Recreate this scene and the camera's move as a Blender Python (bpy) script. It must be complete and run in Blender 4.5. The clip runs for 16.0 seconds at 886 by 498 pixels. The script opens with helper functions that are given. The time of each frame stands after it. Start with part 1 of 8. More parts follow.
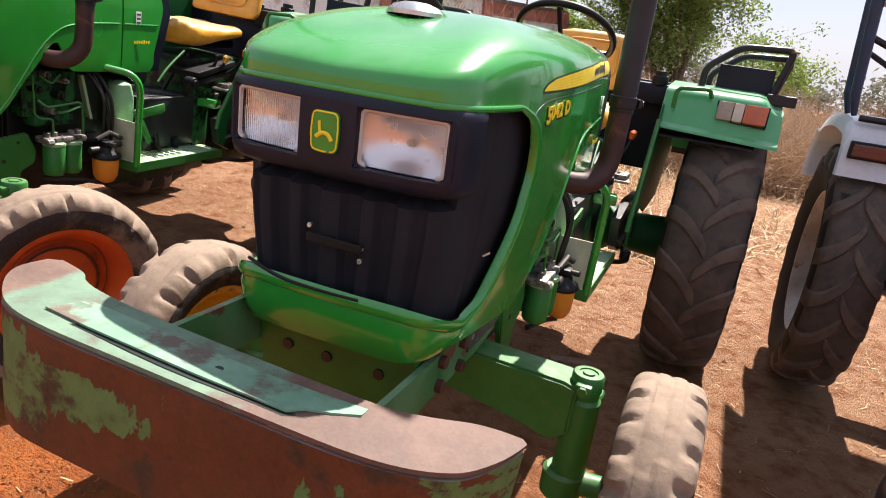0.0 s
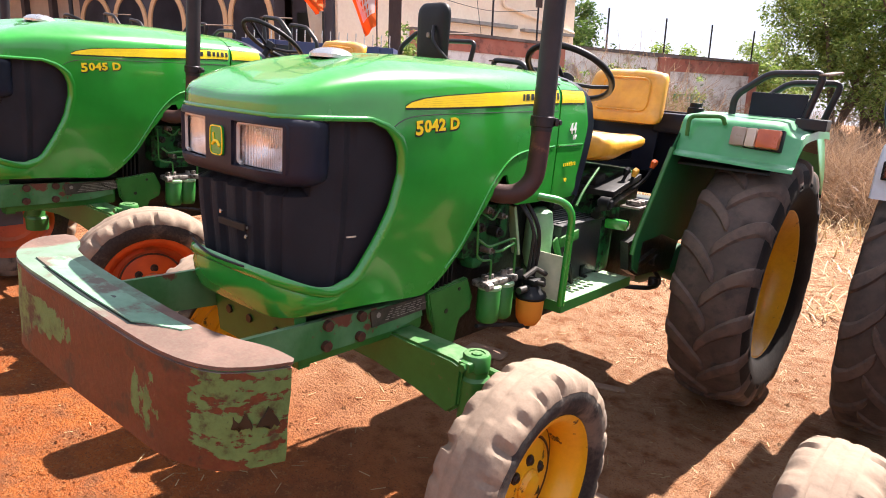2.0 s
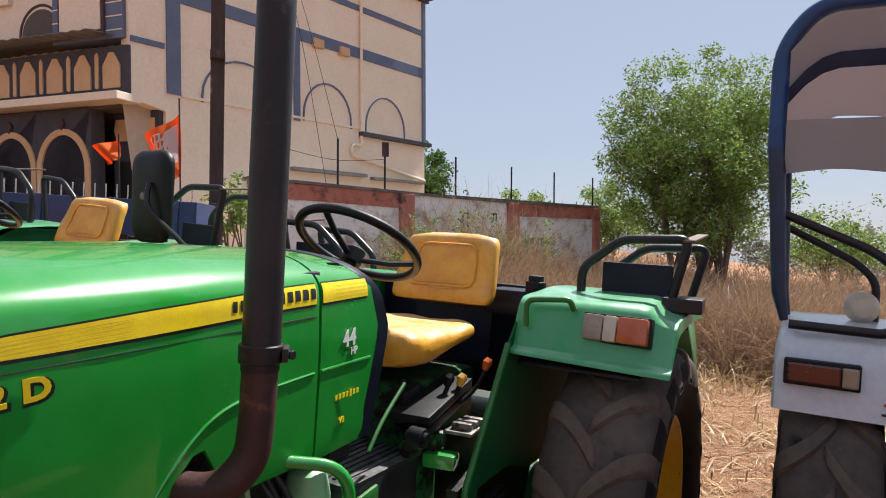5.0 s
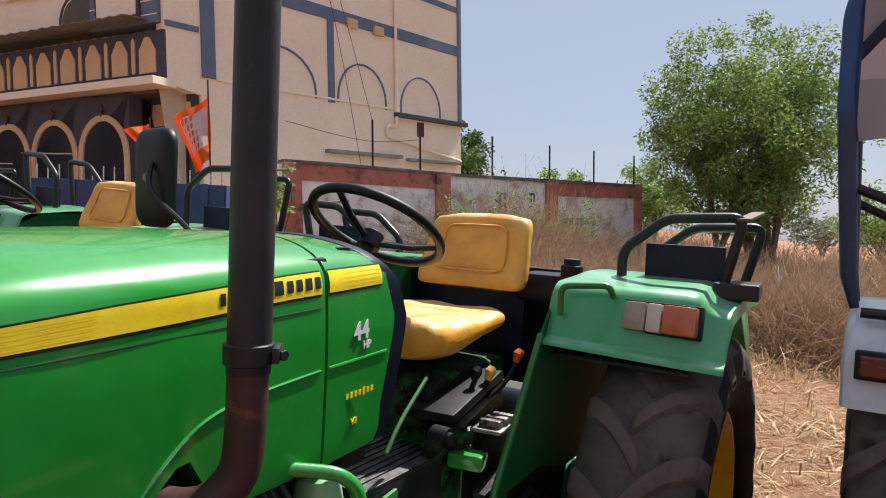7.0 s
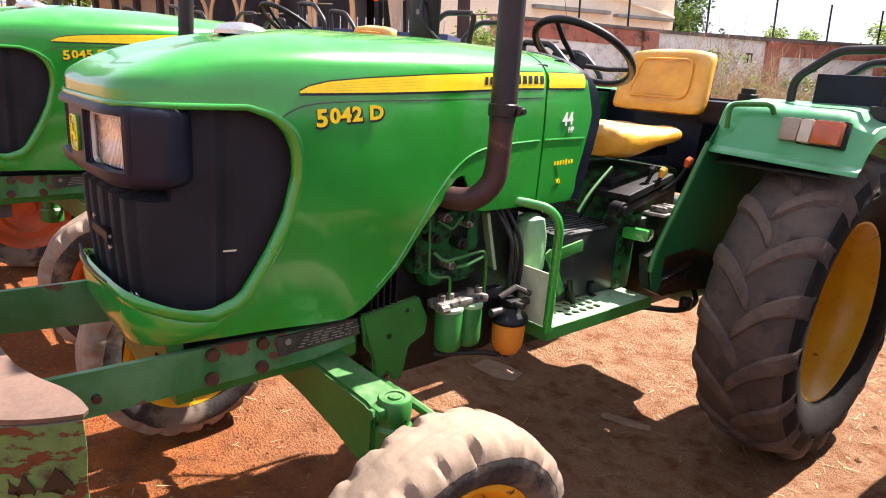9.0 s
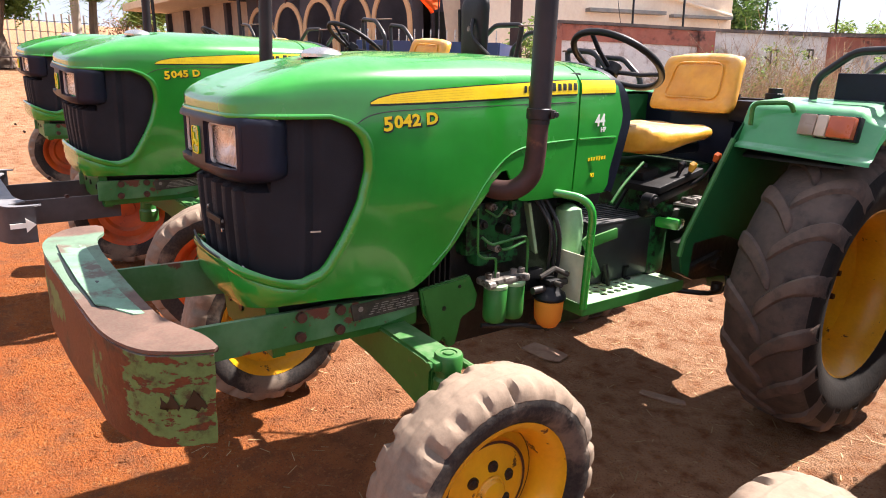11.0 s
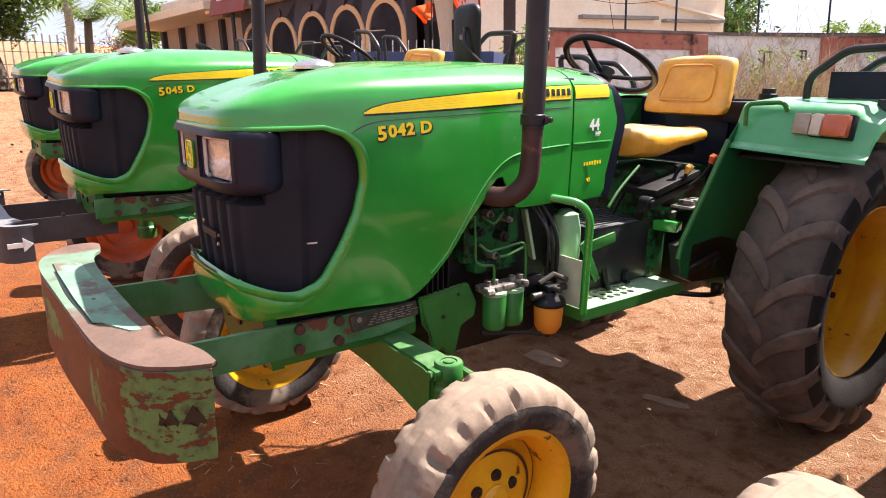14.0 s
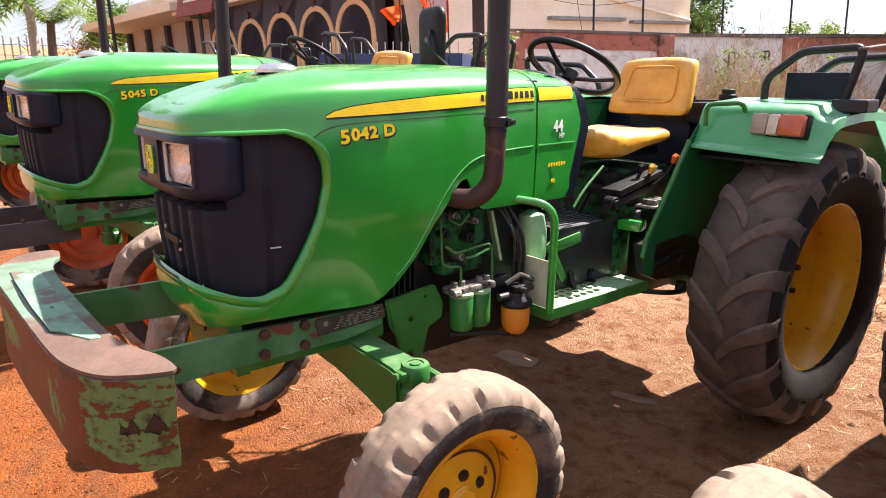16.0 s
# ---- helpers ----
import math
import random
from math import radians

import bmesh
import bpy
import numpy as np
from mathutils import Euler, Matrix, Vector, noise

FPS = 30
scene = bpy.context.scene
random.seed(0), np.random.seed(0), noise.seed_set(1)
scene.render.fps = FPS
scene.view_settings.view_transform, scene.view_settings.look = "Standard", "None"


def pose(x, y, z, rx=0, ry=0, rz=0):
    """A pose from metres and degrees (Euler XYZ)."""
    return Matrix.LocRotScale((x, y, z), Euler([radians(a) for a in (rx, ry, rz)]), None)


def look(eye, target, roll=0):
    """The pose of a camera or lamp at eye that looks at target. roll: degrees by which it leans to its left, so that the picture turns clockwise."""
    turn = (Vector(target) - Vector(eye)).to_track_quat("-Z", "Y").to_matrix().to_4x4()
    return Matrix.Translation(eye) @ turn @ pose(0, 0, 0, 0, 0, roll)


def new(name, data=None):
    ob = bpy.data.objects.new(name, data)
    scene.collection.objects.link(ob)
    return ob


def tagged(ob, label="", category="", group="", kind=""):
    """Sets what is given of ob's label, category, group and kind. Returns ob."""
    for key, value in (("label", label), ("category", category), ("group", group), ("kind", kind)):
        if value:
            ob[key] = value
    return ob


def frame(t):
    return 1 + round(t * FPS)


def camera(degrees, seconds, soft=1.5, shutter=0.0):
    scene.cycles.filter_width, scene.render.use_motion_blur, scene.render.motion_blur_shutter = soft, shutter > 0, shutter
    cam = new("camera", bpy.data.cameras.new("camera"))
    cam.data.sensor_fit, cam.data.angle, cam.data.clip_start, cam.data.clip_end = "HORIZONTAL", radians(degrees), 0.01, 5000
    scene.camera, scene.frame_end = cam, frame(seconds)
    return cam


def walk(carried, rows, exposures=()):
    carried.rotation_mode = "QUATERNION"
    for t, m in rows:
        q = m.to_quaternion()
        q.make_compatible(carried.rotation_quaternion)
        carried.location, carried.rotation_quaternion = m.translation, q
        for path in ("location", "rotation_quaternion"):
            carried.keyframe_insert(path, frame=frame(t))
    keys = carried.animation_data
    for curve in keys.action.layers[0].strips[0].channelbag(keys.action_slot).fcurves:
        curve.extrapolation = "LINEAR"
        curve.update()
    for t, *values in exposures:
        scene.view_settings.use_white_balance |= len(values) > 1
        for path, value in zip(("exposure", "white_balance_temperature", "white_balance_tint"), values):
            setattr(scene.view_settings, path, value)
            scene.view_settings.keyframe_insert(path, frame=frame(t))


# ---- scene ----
cam = camera(67.7, 16.0, soft=1.0)
SKY_STRENGTH, SUN_STRENGTH = 0.063, 5.0
EXPOSURES = [(0, 1.32, 6500, 18), (0.5, 1.65, 6500, 19), (1.0, 1.85, 6500, 20), (1.5, 1.86, 6500, 20), (2.5, 1.64, 6500, 19), (3.0, 1.42, 6500, 18), (3.5, 1.07, 6200, 14), (5.2, 0.84, 6200, 12), (7.5, 0.78, 6200, 13), (8.0, 1.22, 6500, 16), (8.5, 1.54, 6500, 18), (9.0, 1.81, 6500, 19), (9.5, 1.76, 6500, 19), (12, 1.66, 6500, 19), (16, 1.66, 6500, 20)]
PATH = [
    (0, (0.774, -1.618, 1.52), (0.061, 0.142, 0.894), 4.9),
    (0.5, (1.075, -1.621, 1.469), (0.138, 0.027, 0.832), 2.4),
    (1, (1.305, -1.515, 1.424), (0.102, -0.055, 0.778), 3.0),
    (1.5, (1.508, -1.478, 1.431), (0.26, -0.058, 0.778), 0.2),
    (2, (1.71, -1.48, 1.463), (0.441, -0.008, 0.99), 1.2),
    (2.5, (1.803, -1.41, 1.476), (0.52, 0.058, 1.031), 0.1),
    (3, (1.796, -1.18, 1.484), (0.594, 0.377, 1.124), -0.3),
    (3.5, (1.753, -1.011, 1.494), (0.605, 0.598, 1.188), -0.5),
    (4, (1.625, -0.807, 1.524), (0.665, 0.933, 1.295), -0.8),
    (4.5, (1.506, -0.662, 1.559), (0.608, 1.11, 1.326), -2.4),
    (5, (1.376, -0.444, 1.586), (0.388, 1.294, 1.535), -0.1),
    (5.2, (1.341, -0.365, 1.594), (0.25, 1.311, 1.641), -0.1),
    (7.3, (1.32, -0.265, 1.577), (0.238, 1.405, 1.381), -1.1),
    (7.5, (1.349, -0.275, 1.53), (0.296, 1.399, 1.231), -0.1),
    (8, (1.453, -0.407, 1.466), (0.404, 1.228, 0.99), 1.5),
    (8.5, (1.638, -0.677, 1.448), (0.333, 0.72, 0.86), 1.4),
    (9, (1.775, -0.86, 1.445), (0.3, 0.393, 0.943), 0.7),
    (9.5, (1.999, -0.984, 1.479), (0.448, 0.179, 0.99), 0.2),
    (12, (2.077, -1.058, 1.453), (0.483, 0.048, 0.969), -1.3),
    (12.5, (2.088, -1.051, 1.455), (0.484, 0.044, 0.977), -1.7),
    (13, (2.077, -1.055, 1.457), (0.47, 0.038, 0.988), -1.7),
    (13.5, (2.067, -1.054, 1.459), (0.462, 0.049, 1.003), -2.0),
    (14, (2.063, -1.044, 1.456), (0.473, 0.079, 0.997), -2.4),
    (14.5, (2.069, -1.035, 1.457), (0.502, 0.121, 0.999), -2.9),
    (15, (2.08, -1.026, 1.458), (0.52, 0.14, 1.005), -3.0),
    (15.5, (2.081, -1.024, 1.457), (0.532, 0.155, 0.998), -2.8),
    (16, (2.086, -1.025, 1.46), (0.542, 0.16, 1.001), -2.7),
]
# The ground falls gently to one side, so the yard with its tractors is tilted against the upright buildings.
YARD = Matrix.Rotation(radians(2.9), 4, Vector((-0.5, 0.866, 0.0)))
walk(cam, [(t, look(eye, target, roll)) for t, eye, target, roll in PATH], EXPOSURES)


# ---- world and sun ----
SUN_FROM = (YARD.to_3x3() @ Vector((0.055, 0.575, 0.82))).normalized()
world = bpy.data.worlds.new("sky_world")
scene.world = world
world.use_nodes = True
wn = world.node_tree.nodes
wl = world.node_tree.links
sky = wn.new("ShaderNodeTexSky")
sky.sky_type = "NISHITA"
sky.sun_disc = False
sky.sun_elevation = math.asin(SUN_FROM.z)
sky.sun_rotation = math.atan2(SUN_FROM.x, SUN_FROM.y)
sky.air_density, sky.dust_density, sky.ozone_density = 1.0, 0.4, 2.5
wn["Background"].inputs["Strength"].default_value = SKY_STRENGTH
haze = wn.new("ShaderNodeMix")
haze.data_type = "RGBA"
haze.inputs[0].default_value = 0.78
haze.inputs[7].default_value = (4.75, 5.1, 5.95, 1)
wl.new(sky.outputs[0], haze.inputs[6])
wl.new(haze.outputs[2], wn["Background"].inputs["Color"])
sun = new("sun", bpy.data.lights.new("sun", "SUN"))
sun.data.energy, sun.data.angle, sun.data.color = SUN_STRENGTH, radians(0.6), (1.0, 0.95, 0.86)
sun.matrix_world = look(SUN_FROM * 50, (0, 0, 0))


# ---- materials ----
def mat(name, c1, c2=None, scale=6.0, rough=0.5, metal=0.0, bump=0.0, bscale=60.0, speck=None, speck_scale=25.0,
        speck_cut=0.62, soft=0.12, sdet=7.0, rvar=0.1, coat=0.0, dust_sheen=None, dust_sheen_amt=0.5, rand=0.0, stretch=(1, 1, 1), spec=0.5):
    """A surface: two mixed tones, specks or worn patches, settled dust or a painted sheen on upward faces, fine relief.
    """
    m = bpy.data.materials.new(name)
    m.use_nodes = True
    nt, n, l = m.node_tree, m.node_tree.nodes, m.node_tree.links
    b = n["Principled BSDF"]
    tc = n.new("ShaderNodeTexCoord")
    mp = n.new("ShaderNodeMapping")
    mp.inputs["Scale"].default_value = stretch
    l.new(tc.outputs["Object"], mp.inputs["Vector"])

    def tex(sc, detail=5.0, rough_=0.6):
        t = n.new("ShaderNodeTexNoise")
        t.inputs["Scale"].default_value, t.inputs["Detail"].default_value, t.inputs["Roughness"].default_value = sc, detail, rough_
        l.new(mp.outputs[0], t.inputs["Vector"])
        return t

    def ramp(src, a, z):
        r = n.new("ShaderNodeMapRange")
        r.interpolation_type = "SMOOTHSTEP"
        r.inputs["From Min"].default_value, r.inputs["From Max"].default_value = a, z
        l.new(src, r.inputs["Value"])
        return r.outputs[0]

    def mix(fac, a, z):
        x = n.new("ShaderNodeMix")
        x.data_type = "RGBA"
        for sock, v in ((x.inputs[0], fac), (x.inputs[6], a), (x.inputs[7], z)):
            if isinstance(v, tuple):
                sock.default_value = (*v, 1)
            elif isinstance(v, float):
                sock.default_value = v
            else:
                l.new(v, sock)
        return x.outputs[2]

    c2 = c2 or tuple(v * 0.78 for v in c1)
    t1 = tex(scale)
    col = mix(ramp(t1.outputs[0], 0.35, 0.65), c1, c2)
    fine = tex(bscale, 3.0)
    col = mix(0.12, col, mix(ramp(fine.outputs[0], 0.3, 0.7), tuple(v * 0.6 for v in c1), tuple(min(1, v * 1.35) for v in c1)))
    if speck:
        t3 = tex(speck_scale, sdet, 0.68)
        col = mix(ramp(t3.outputs[0], speck_cut - soft / 2, speck_cut + soft / 2), col, speck)
    if dust_sheen:
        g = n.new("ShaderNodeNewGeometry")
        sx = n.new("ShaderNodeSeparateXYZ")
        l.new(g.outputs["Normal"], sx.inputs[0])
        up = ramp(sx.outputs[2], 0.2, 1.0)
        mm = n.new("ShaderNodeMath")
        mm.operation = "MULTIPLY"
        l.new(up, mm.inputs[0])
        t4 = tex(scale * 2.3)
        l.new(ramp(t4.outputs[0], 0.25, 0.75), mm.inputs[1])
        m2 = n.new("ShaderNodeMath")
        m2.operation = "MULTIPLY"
        m2.inputs[1].default_value = dust_sheen_amt
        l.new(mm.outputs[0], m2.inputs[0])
        col = mix(m2.outputs[0], col, dust_sheen)
    if rand:
        oi = n.new("ShaderNodeObjectInfo")
        hs = n.new("ShaderNodeHueSaturation")
        mr = n.new("ShaderNodeMapRange")
        mr.inputs["To Min"].default_value, mr.inputs["To Max"].default_value = 1 - rand, 1 + rand
        l.new(oi.outputs["Random"], mr.inputs["Value"])
        l.new(mr.outputs[0], hs.inputs["Value"])
        l.new(col, hs.inputs["Color"])
        col = hs.outputs[0]
    l.new(col, b.inputs["Base Color"])
    b.inputs["Metallic"].default_value = metal
    b.inputs["Coat Weight"].default_value = coat
    b.inputs["Coat Roughness"].default_value = 0.07
    b.inputs["Specular IOR Level"].default_value = spec
    rr = n.new("ShaderNodeMapRange")
    rr.inputs["To Min"].default_value, rr.inputs["To Max"].default_value = max(0.02, rough - rvar), min(1, rough + rvar)
    l.new(t1.outputs[0], rr.inputs["Value"])
    l.new(rr.outputs[0], b.inputs["Roughness"])
    if bump:
        bn = n.new("ShaderNodeBump")
        bn.inputs["Strength"].default_value, bn.inputs["Distance"].default_value = 1.0, bump
        l.new(fine.outputs[0], bn.inputs["Height"])
        l.new(bn.outputs[0], b.inputs["Normal"])
    return m


def glassy(name, colour, rough=0.05, trans=1.0):
    m = bpy.data.materials.new(name)
    m.use_nodes = True
    b = m.node_tree.nodes["Principled BSDF"]
    b.inputs["Base Color"].default_value = (*colour, 1)
    b.inputs["Roughness"].default_value, b.inputs["Transmission Weight"].default_value, b.inputs["IOR"].default_value = rough, trans, 1.45
    return m


def cloth_mat(name, colour, thin=0.5):
    """Thin cloth that lets light through."""
    m = bpy.data.materials.new(name)
    m.use_nodes = True
    n, l = m.node_tree.nodes, m.node_tree.links
    p = n["Principled BSDF"]
    p.inputs["Base Color"].default_value, p.inputs["Roughness"].default_value = (*colour, 1), 0.8
    tr = n.new("ShaderNodeBsdfTranslucent")
    tr.inputs["Color"].default_value = (*colour, 1)
    ms = n.new("ShaderNodeMixShader")
    ms.inputs[0].default_value = thin
    l.new(p.outputs[0], ms.inputs[1])
    l.new(tr.outputs[0], ms.inputs[2])
    l.new(ms.outputs[0], n["Material Output"].inputs["Surface"])
    return m


def worn(name, under, over, shape, rough=0.7, bump=0.0015, bscale=50.0, grain=9.0, amount=0.5, edge=0.05, fleck=0.06, stain=None, dust_sheen=None, dust_sheen_amt=0.0):
    """Two coats, the upper one left where its shape and a broken noise agree. shape(nodes, links, coordinates) gives 0 to 1."""
    m = bpy.data.materials.new(name)
    m.use_nodes = True
    n, l = m.node_tree.nodes, m.node_tree.links
    b = n["Principled BSDF"]
    co = n.new("ShaderNodeTexCoord").outputs["Object"]

    def tex(sc, det=8.0):
        t = n.new("ShaderNodeTexNoise")
        t.inputs["Scale"].default_value, t.inputs["Detail"].default_value, t.inputs["Roughness"].default_value = sc, det, 0.66
        l.new(co, t.inputs["Vector"])
        return t.outputs[0]

    def calc(op, a, c):
        x = n.new("ShaderNodeMath")
        x.operation = op
        for sock, v in ((x.inputs[0], a), (x.inputs[1], c)):
            if isinstance(v, float):
                sock.default_value = v
            else:
                l.new(v, sock)
        return x.outputs[0]

    def step(v, a, z):
        r = n.new("ShaderNodeMapRange")
        r.interpolation_type = "SMOOTHSTEP"
        r.inputs["From Min"].default_value, r.inputs["From Max"].default_value = a, z
        l.new(v, r.inputs["Value"])
        return r.outputs[0]

    def mix(f, a, c):
        x = n.new("ShaderNodeMix")
        x.data_type = "RGBA"
        for sock, v in ((x.inputs[0], f), (x.inputs[6], a), (x.inputs[7], c)):
            if isinstance(v, tuple):
                sock.default_value = (*v, 1)
            elif isinstance(v, float):
                sock.default_value = v
            else:
                l.new(v, sock)
        return x.outputs[2]

    tone = step(tex(grain * 0.8, 5.0), 0.35, 0.65)
    low = mix(tone, under, tuple(v * 1.45 for v in under))
    high = mix(tone, over, tuple(v * 0.74 for v in over))
    keep = calc("ADD", shape(n, l, co, calc, step), calc("MULTIPLY", calc("SUBTRACT", tex(grain, 12.0), 0.5), amount * 2))
    keep = step(keep, 0.5 - edge / 2, 0.5 + edge / 2)
    col = mix(keep, low, high)
    if stain:
        col = mix(step(tex(grain * 0.4, 9.0), 0.52, 0.66), col, stain)
    fine = tex(bscale * 2, 3.0)
    col = mix(fleck, col, mix(step(fine, 0.3, 0.7), tuple(v * 0.5 for v in under), tuple(min(1.0, v * 1.3) for v in over)))
    if dust_sheen:
        g = n.new("ShaderNodeNewGeometry")
        sx = n.new("ShaderNodeSeparateXYZ")
        l.new(g.outputs["Normal"], sx.inputs[0])
        col = mix(calc("MULTIPLY", step(sx.outputs[2], 0.2, 1.0), dust_sheen_amt), col, dust_sheen)
    l.new(col, b.inputs["Base Color"])
    b.inputs["Roughness"].default_value = rough
    bn = n.new("ShaderNodeBump")
    bn.inputs["Strength"].default_value, bn.inputs["Distance"].default_value = 1.0, bump
    l.new(calc("ADD", tex(bscale, 4.0), calc("MULTIPLY", keep, 0.6)), bn.inputs["Height"])
    l.new(bn.outputs[0], b.inputs["Normal"])
    return m


def crown_shape(n, l, co, calc, step):
    """Worn sandy crown: beyond a radius about the axle, which is the local x axis."""
    sx = n.new("ShaderNodeSeparateXYZ")
    l.new(co, sx.inputs[0])
    r = calc("SQRT", calc("ADD", calc("MULTIPLY", sx.outputs[1], sx.outputs[1]), calc("MULTIPLY", sx.outputs[2], sx.outputs[2])), 0.0)
    return step(r, 0.298, 0.334)


def bumper_shape(n, l, co, calc, step):
    """Green paint left on the skirt: a streaky remnant on one half, flecks, and most of the bent end with long scratches."""
    sx = n.new("ShaderNodeSeparateXYZ")
    l.new(co, sx.inputs[0])
    x, z = sx.outputs[0], sx.outputs[2]

    def drawn(sx_, sz, det=7.0):
        mp = n.new("ShaderNodeMapping")
        mp.inputs["Scale"].default_value = (sx_, sx_, sz)
        l.new(co, mp.inputs["Vector"])
        t = n.new("ShaderNodeTexNoise")
        t.inputs["Scale"].default_value, t.inputs["Detail"].default_value, t.inputs["Roughness"].default_value = 1.0, det, 0.6
        l.new(mp.outputs[0], t.inputs["Vector"])
        return calc("SUBTRACT", t.outputs[0], 0.5)

    def spot(cx, cz, wx, wz):
        u = calc("DIVIDE", calc("SUBTRACT", x, cx), wx)
        v = calc("DIVIDE", calc("SUBTRACT", z, cz), wz)
        d = calc("ADD", calc("MULTIPLY", u, u), calc("MULTIPLY", v, v))
        return calc("SUBTRACT", 1.0, step(d, 0.2, 1.5))
    a = calc("MAXIMUM", spot(-0.42, -0.125, 0.19, 0.115), spot(-0.20, -0.105, 0.15, 0.055))
    a = calc("MAXIMUM", a, calc("MULTIPLY", spot(0.27, -0.13, 0.07, 0.09), 0.55))
    a = calc("ADD", calc("MULTIPLY", a, 0.80), calc("MULTIPLY", drawn(34.0, 13.0), 1.9))
    e = calc("MULTIPLY", step(x, 0.36, 0.45), step(calc("ADD", z, calc("MULTIPLY", x, 0.55)), -0.02, 0.07))
    e = calc("ADD", calc("MULTIPLY", e, 0.58), calc("MULTIPLY", drawn(15.0, 38.0), 1.6))
    return calc("ADD", calc("MAXIMUM", a, e), 0.04)


def plate_shape(n, l, co, calc, step):
    """Mint paint left over the far two thirds of the bumper's top."""
    sx = n.new("ShaderNodeSeparateXYZ")
    l.new(co, sx.inputs[0])
    x = sx.outputs[0]
    return calc("MULTIPLY", calc("SUBTRACT", 1.0, step(x, 0.02, 0.20)), step(x, -0.50, -0.36))


DUST = (0.42, 0.30, 0.20)
# The pale tone on upward faces paints the sky's sheen along with dust.
M_GREEN = mat("green_paint", (0.012, 0.252, 0.023), (0.016, 0.290, 0.030), 3.0, 0.26, rvar=0.06, spec=0.55, bump=0.00012, bscale=9, coat=0.7, dust_sheen=(0.40, 0.53, 0.42), dust_sheen_amt=0.14, speck=(0.08, 0.20, 0.055), speck_scale=38, speck_cut=0.76, soft=0.04)
M_GREEN_DULL = mat("dull_green_paint", (0.016, 0.135, 0.020), (0.028, 0.175, 0.029), 7.0, 0.45, bump=0.0006, bscale=40, dust_sheen=(0.30, 0.33, 0.22), dust_sheen_amt=0.38, speck=(0.13, 0.085, 0.05), speck_scale=14, speck_cut=0.68)
M_CASTING = mat("greasy_green_casting", (0.005, 0.038, 0.010), (0.008, 0.008, 0.006), 16.0, 0.42, bump=0.003, bscale=30, dust_sheen=(0.20, 0.16, 0.11), dust_sheen_amt=0.35, speck=(0.015, 0.013, 0.011), speck_scale=11, speck_cut=0.55)
M_BLACK = mat("black_plastic", (0.004, 0.0044, 0.005), (0.008, 0.0085, 0.010), 8.0, 0.48, bump=0.0006, bscale=180, dust_sheen=(0.08, 0.066, 0.055), dust_sheen_amt=0.16, spec=0.3)
M_NAVY = mat("dark_navy_plastic", (0.0045, 0.0065, 0.016), (0.008, 0.011, 0.026), 8.0, 0.42, bump=0.0005, bscale=150, dust_sheen=(0.07, 0.07, 0.08), dust_sheen_amt=0.12, spec=0.3)
M_MESH = mat("black_grille_mesh", (0.0145, 0.0155, 0.0205), (0.023, 0.0245, 0.0315), 5.0, 0.62, bump=0.003, bscale=420, speck=(0.04, 0.032, 0.027), speck_scale=22, speck_cut=0.72, soft=0.08, spec=0.22)
M_STEEL = mat("black_painted_steel", (0.006, 0.0065, 0.009), (0.012, 0.0125, 0.016), 9.0, 0.36, bump=0.0006, bscale=60, dust_sheen=DUST, dust_sheen_amt=0.10, spec=0.4, speck=(0.10, 0.05, 0.03), speck_scale=22, speck_cut=0.72)
M_ENGINE = mat("oily_black_engine", (0.004, 0.0045, 0.004), (0.010, 0.009, 0.0075), 14.0, 0.45, bump=0.004, bscale=35, dust_sheen=(0.08, 0.06, 0.045), dust_sheen_amt=0.25)
M_EXHAUST = mat("rusty_exhaust_steel", (0.045, 0.022, 0.020), (0.070, 0.030, 0.025), 8.0, 0.55, metal=0.1, spec=0.35, bump=0.0012, bscale=70, speck=(0.12, 0.055, 0.035), speck_scale=16, speck_cut=0.62)
M_PIPE = mat("dark_exhaust_pipe", (0.016, 0.0135, 0.016), (0.030, 0.023, 0.025), 6.0, 0.45, metal=0.1, spec=0.35, bump=0.0008, bscale=70, speck=(0.09, 0.05, 0.04), speck_scale=18, speck_cut=0.68)
M_RUBBER = mat("dusty_tyre_rubber", (0.096, 0.064, 0.048), (0.132, 0.090, 0.068), 6.0, 0.85, bump=0.0022, bscale=60, dust_sheen=(0.22, 0.16, 0.12), dust_sheen_amt=0.3, speck=(0.060, 0.045, 0.038), speck_scale=11, speck_cut=0.55, soft=0.25)
M_CARCASS = mat("brown_dusty_carcass_rubber", (0.056, 0.040, 0.032), (0.098, 0.070, 0.055), 7.0, 0.8, bump=0.0025, bscale=60, dust_sheen=(0.20, 0.145, 0.105), dust_sheen_amt=0.35, speck=(0.034, 0.028, 0.025), speck_scale=9, speck_cut=0.58, soft=0.25)
M_WALLRUB = mat("dark_sidewall_rubber", (0.013, 0.0115, 0.0105), (0.022, 0.0192, 0.0172), 9.0, 0.78, bump=0.0015, bscale=60, dust_sheen=(0.12, 0.09, 0.07), dust_sheen_amt=0.04, speck=(0.030, 0.024, 0.020), speck_scale=7, speck_cut=0.64, soft=0.2, spec=0.2)
M_YELLOW = mat("yellow_rim_paint", (0.86, 0.46, 0.012), (0.78, 0.37, 0.010), 6.0, 0.36, bump=0.0008, bscale=50, speck=(0.10, 0.040, 0.014), speck_scale=9, speck_cut=0.635, soft=0.03, sdet=10.0, dust_sheen=DUST, dust_sheen_amt=0.12)
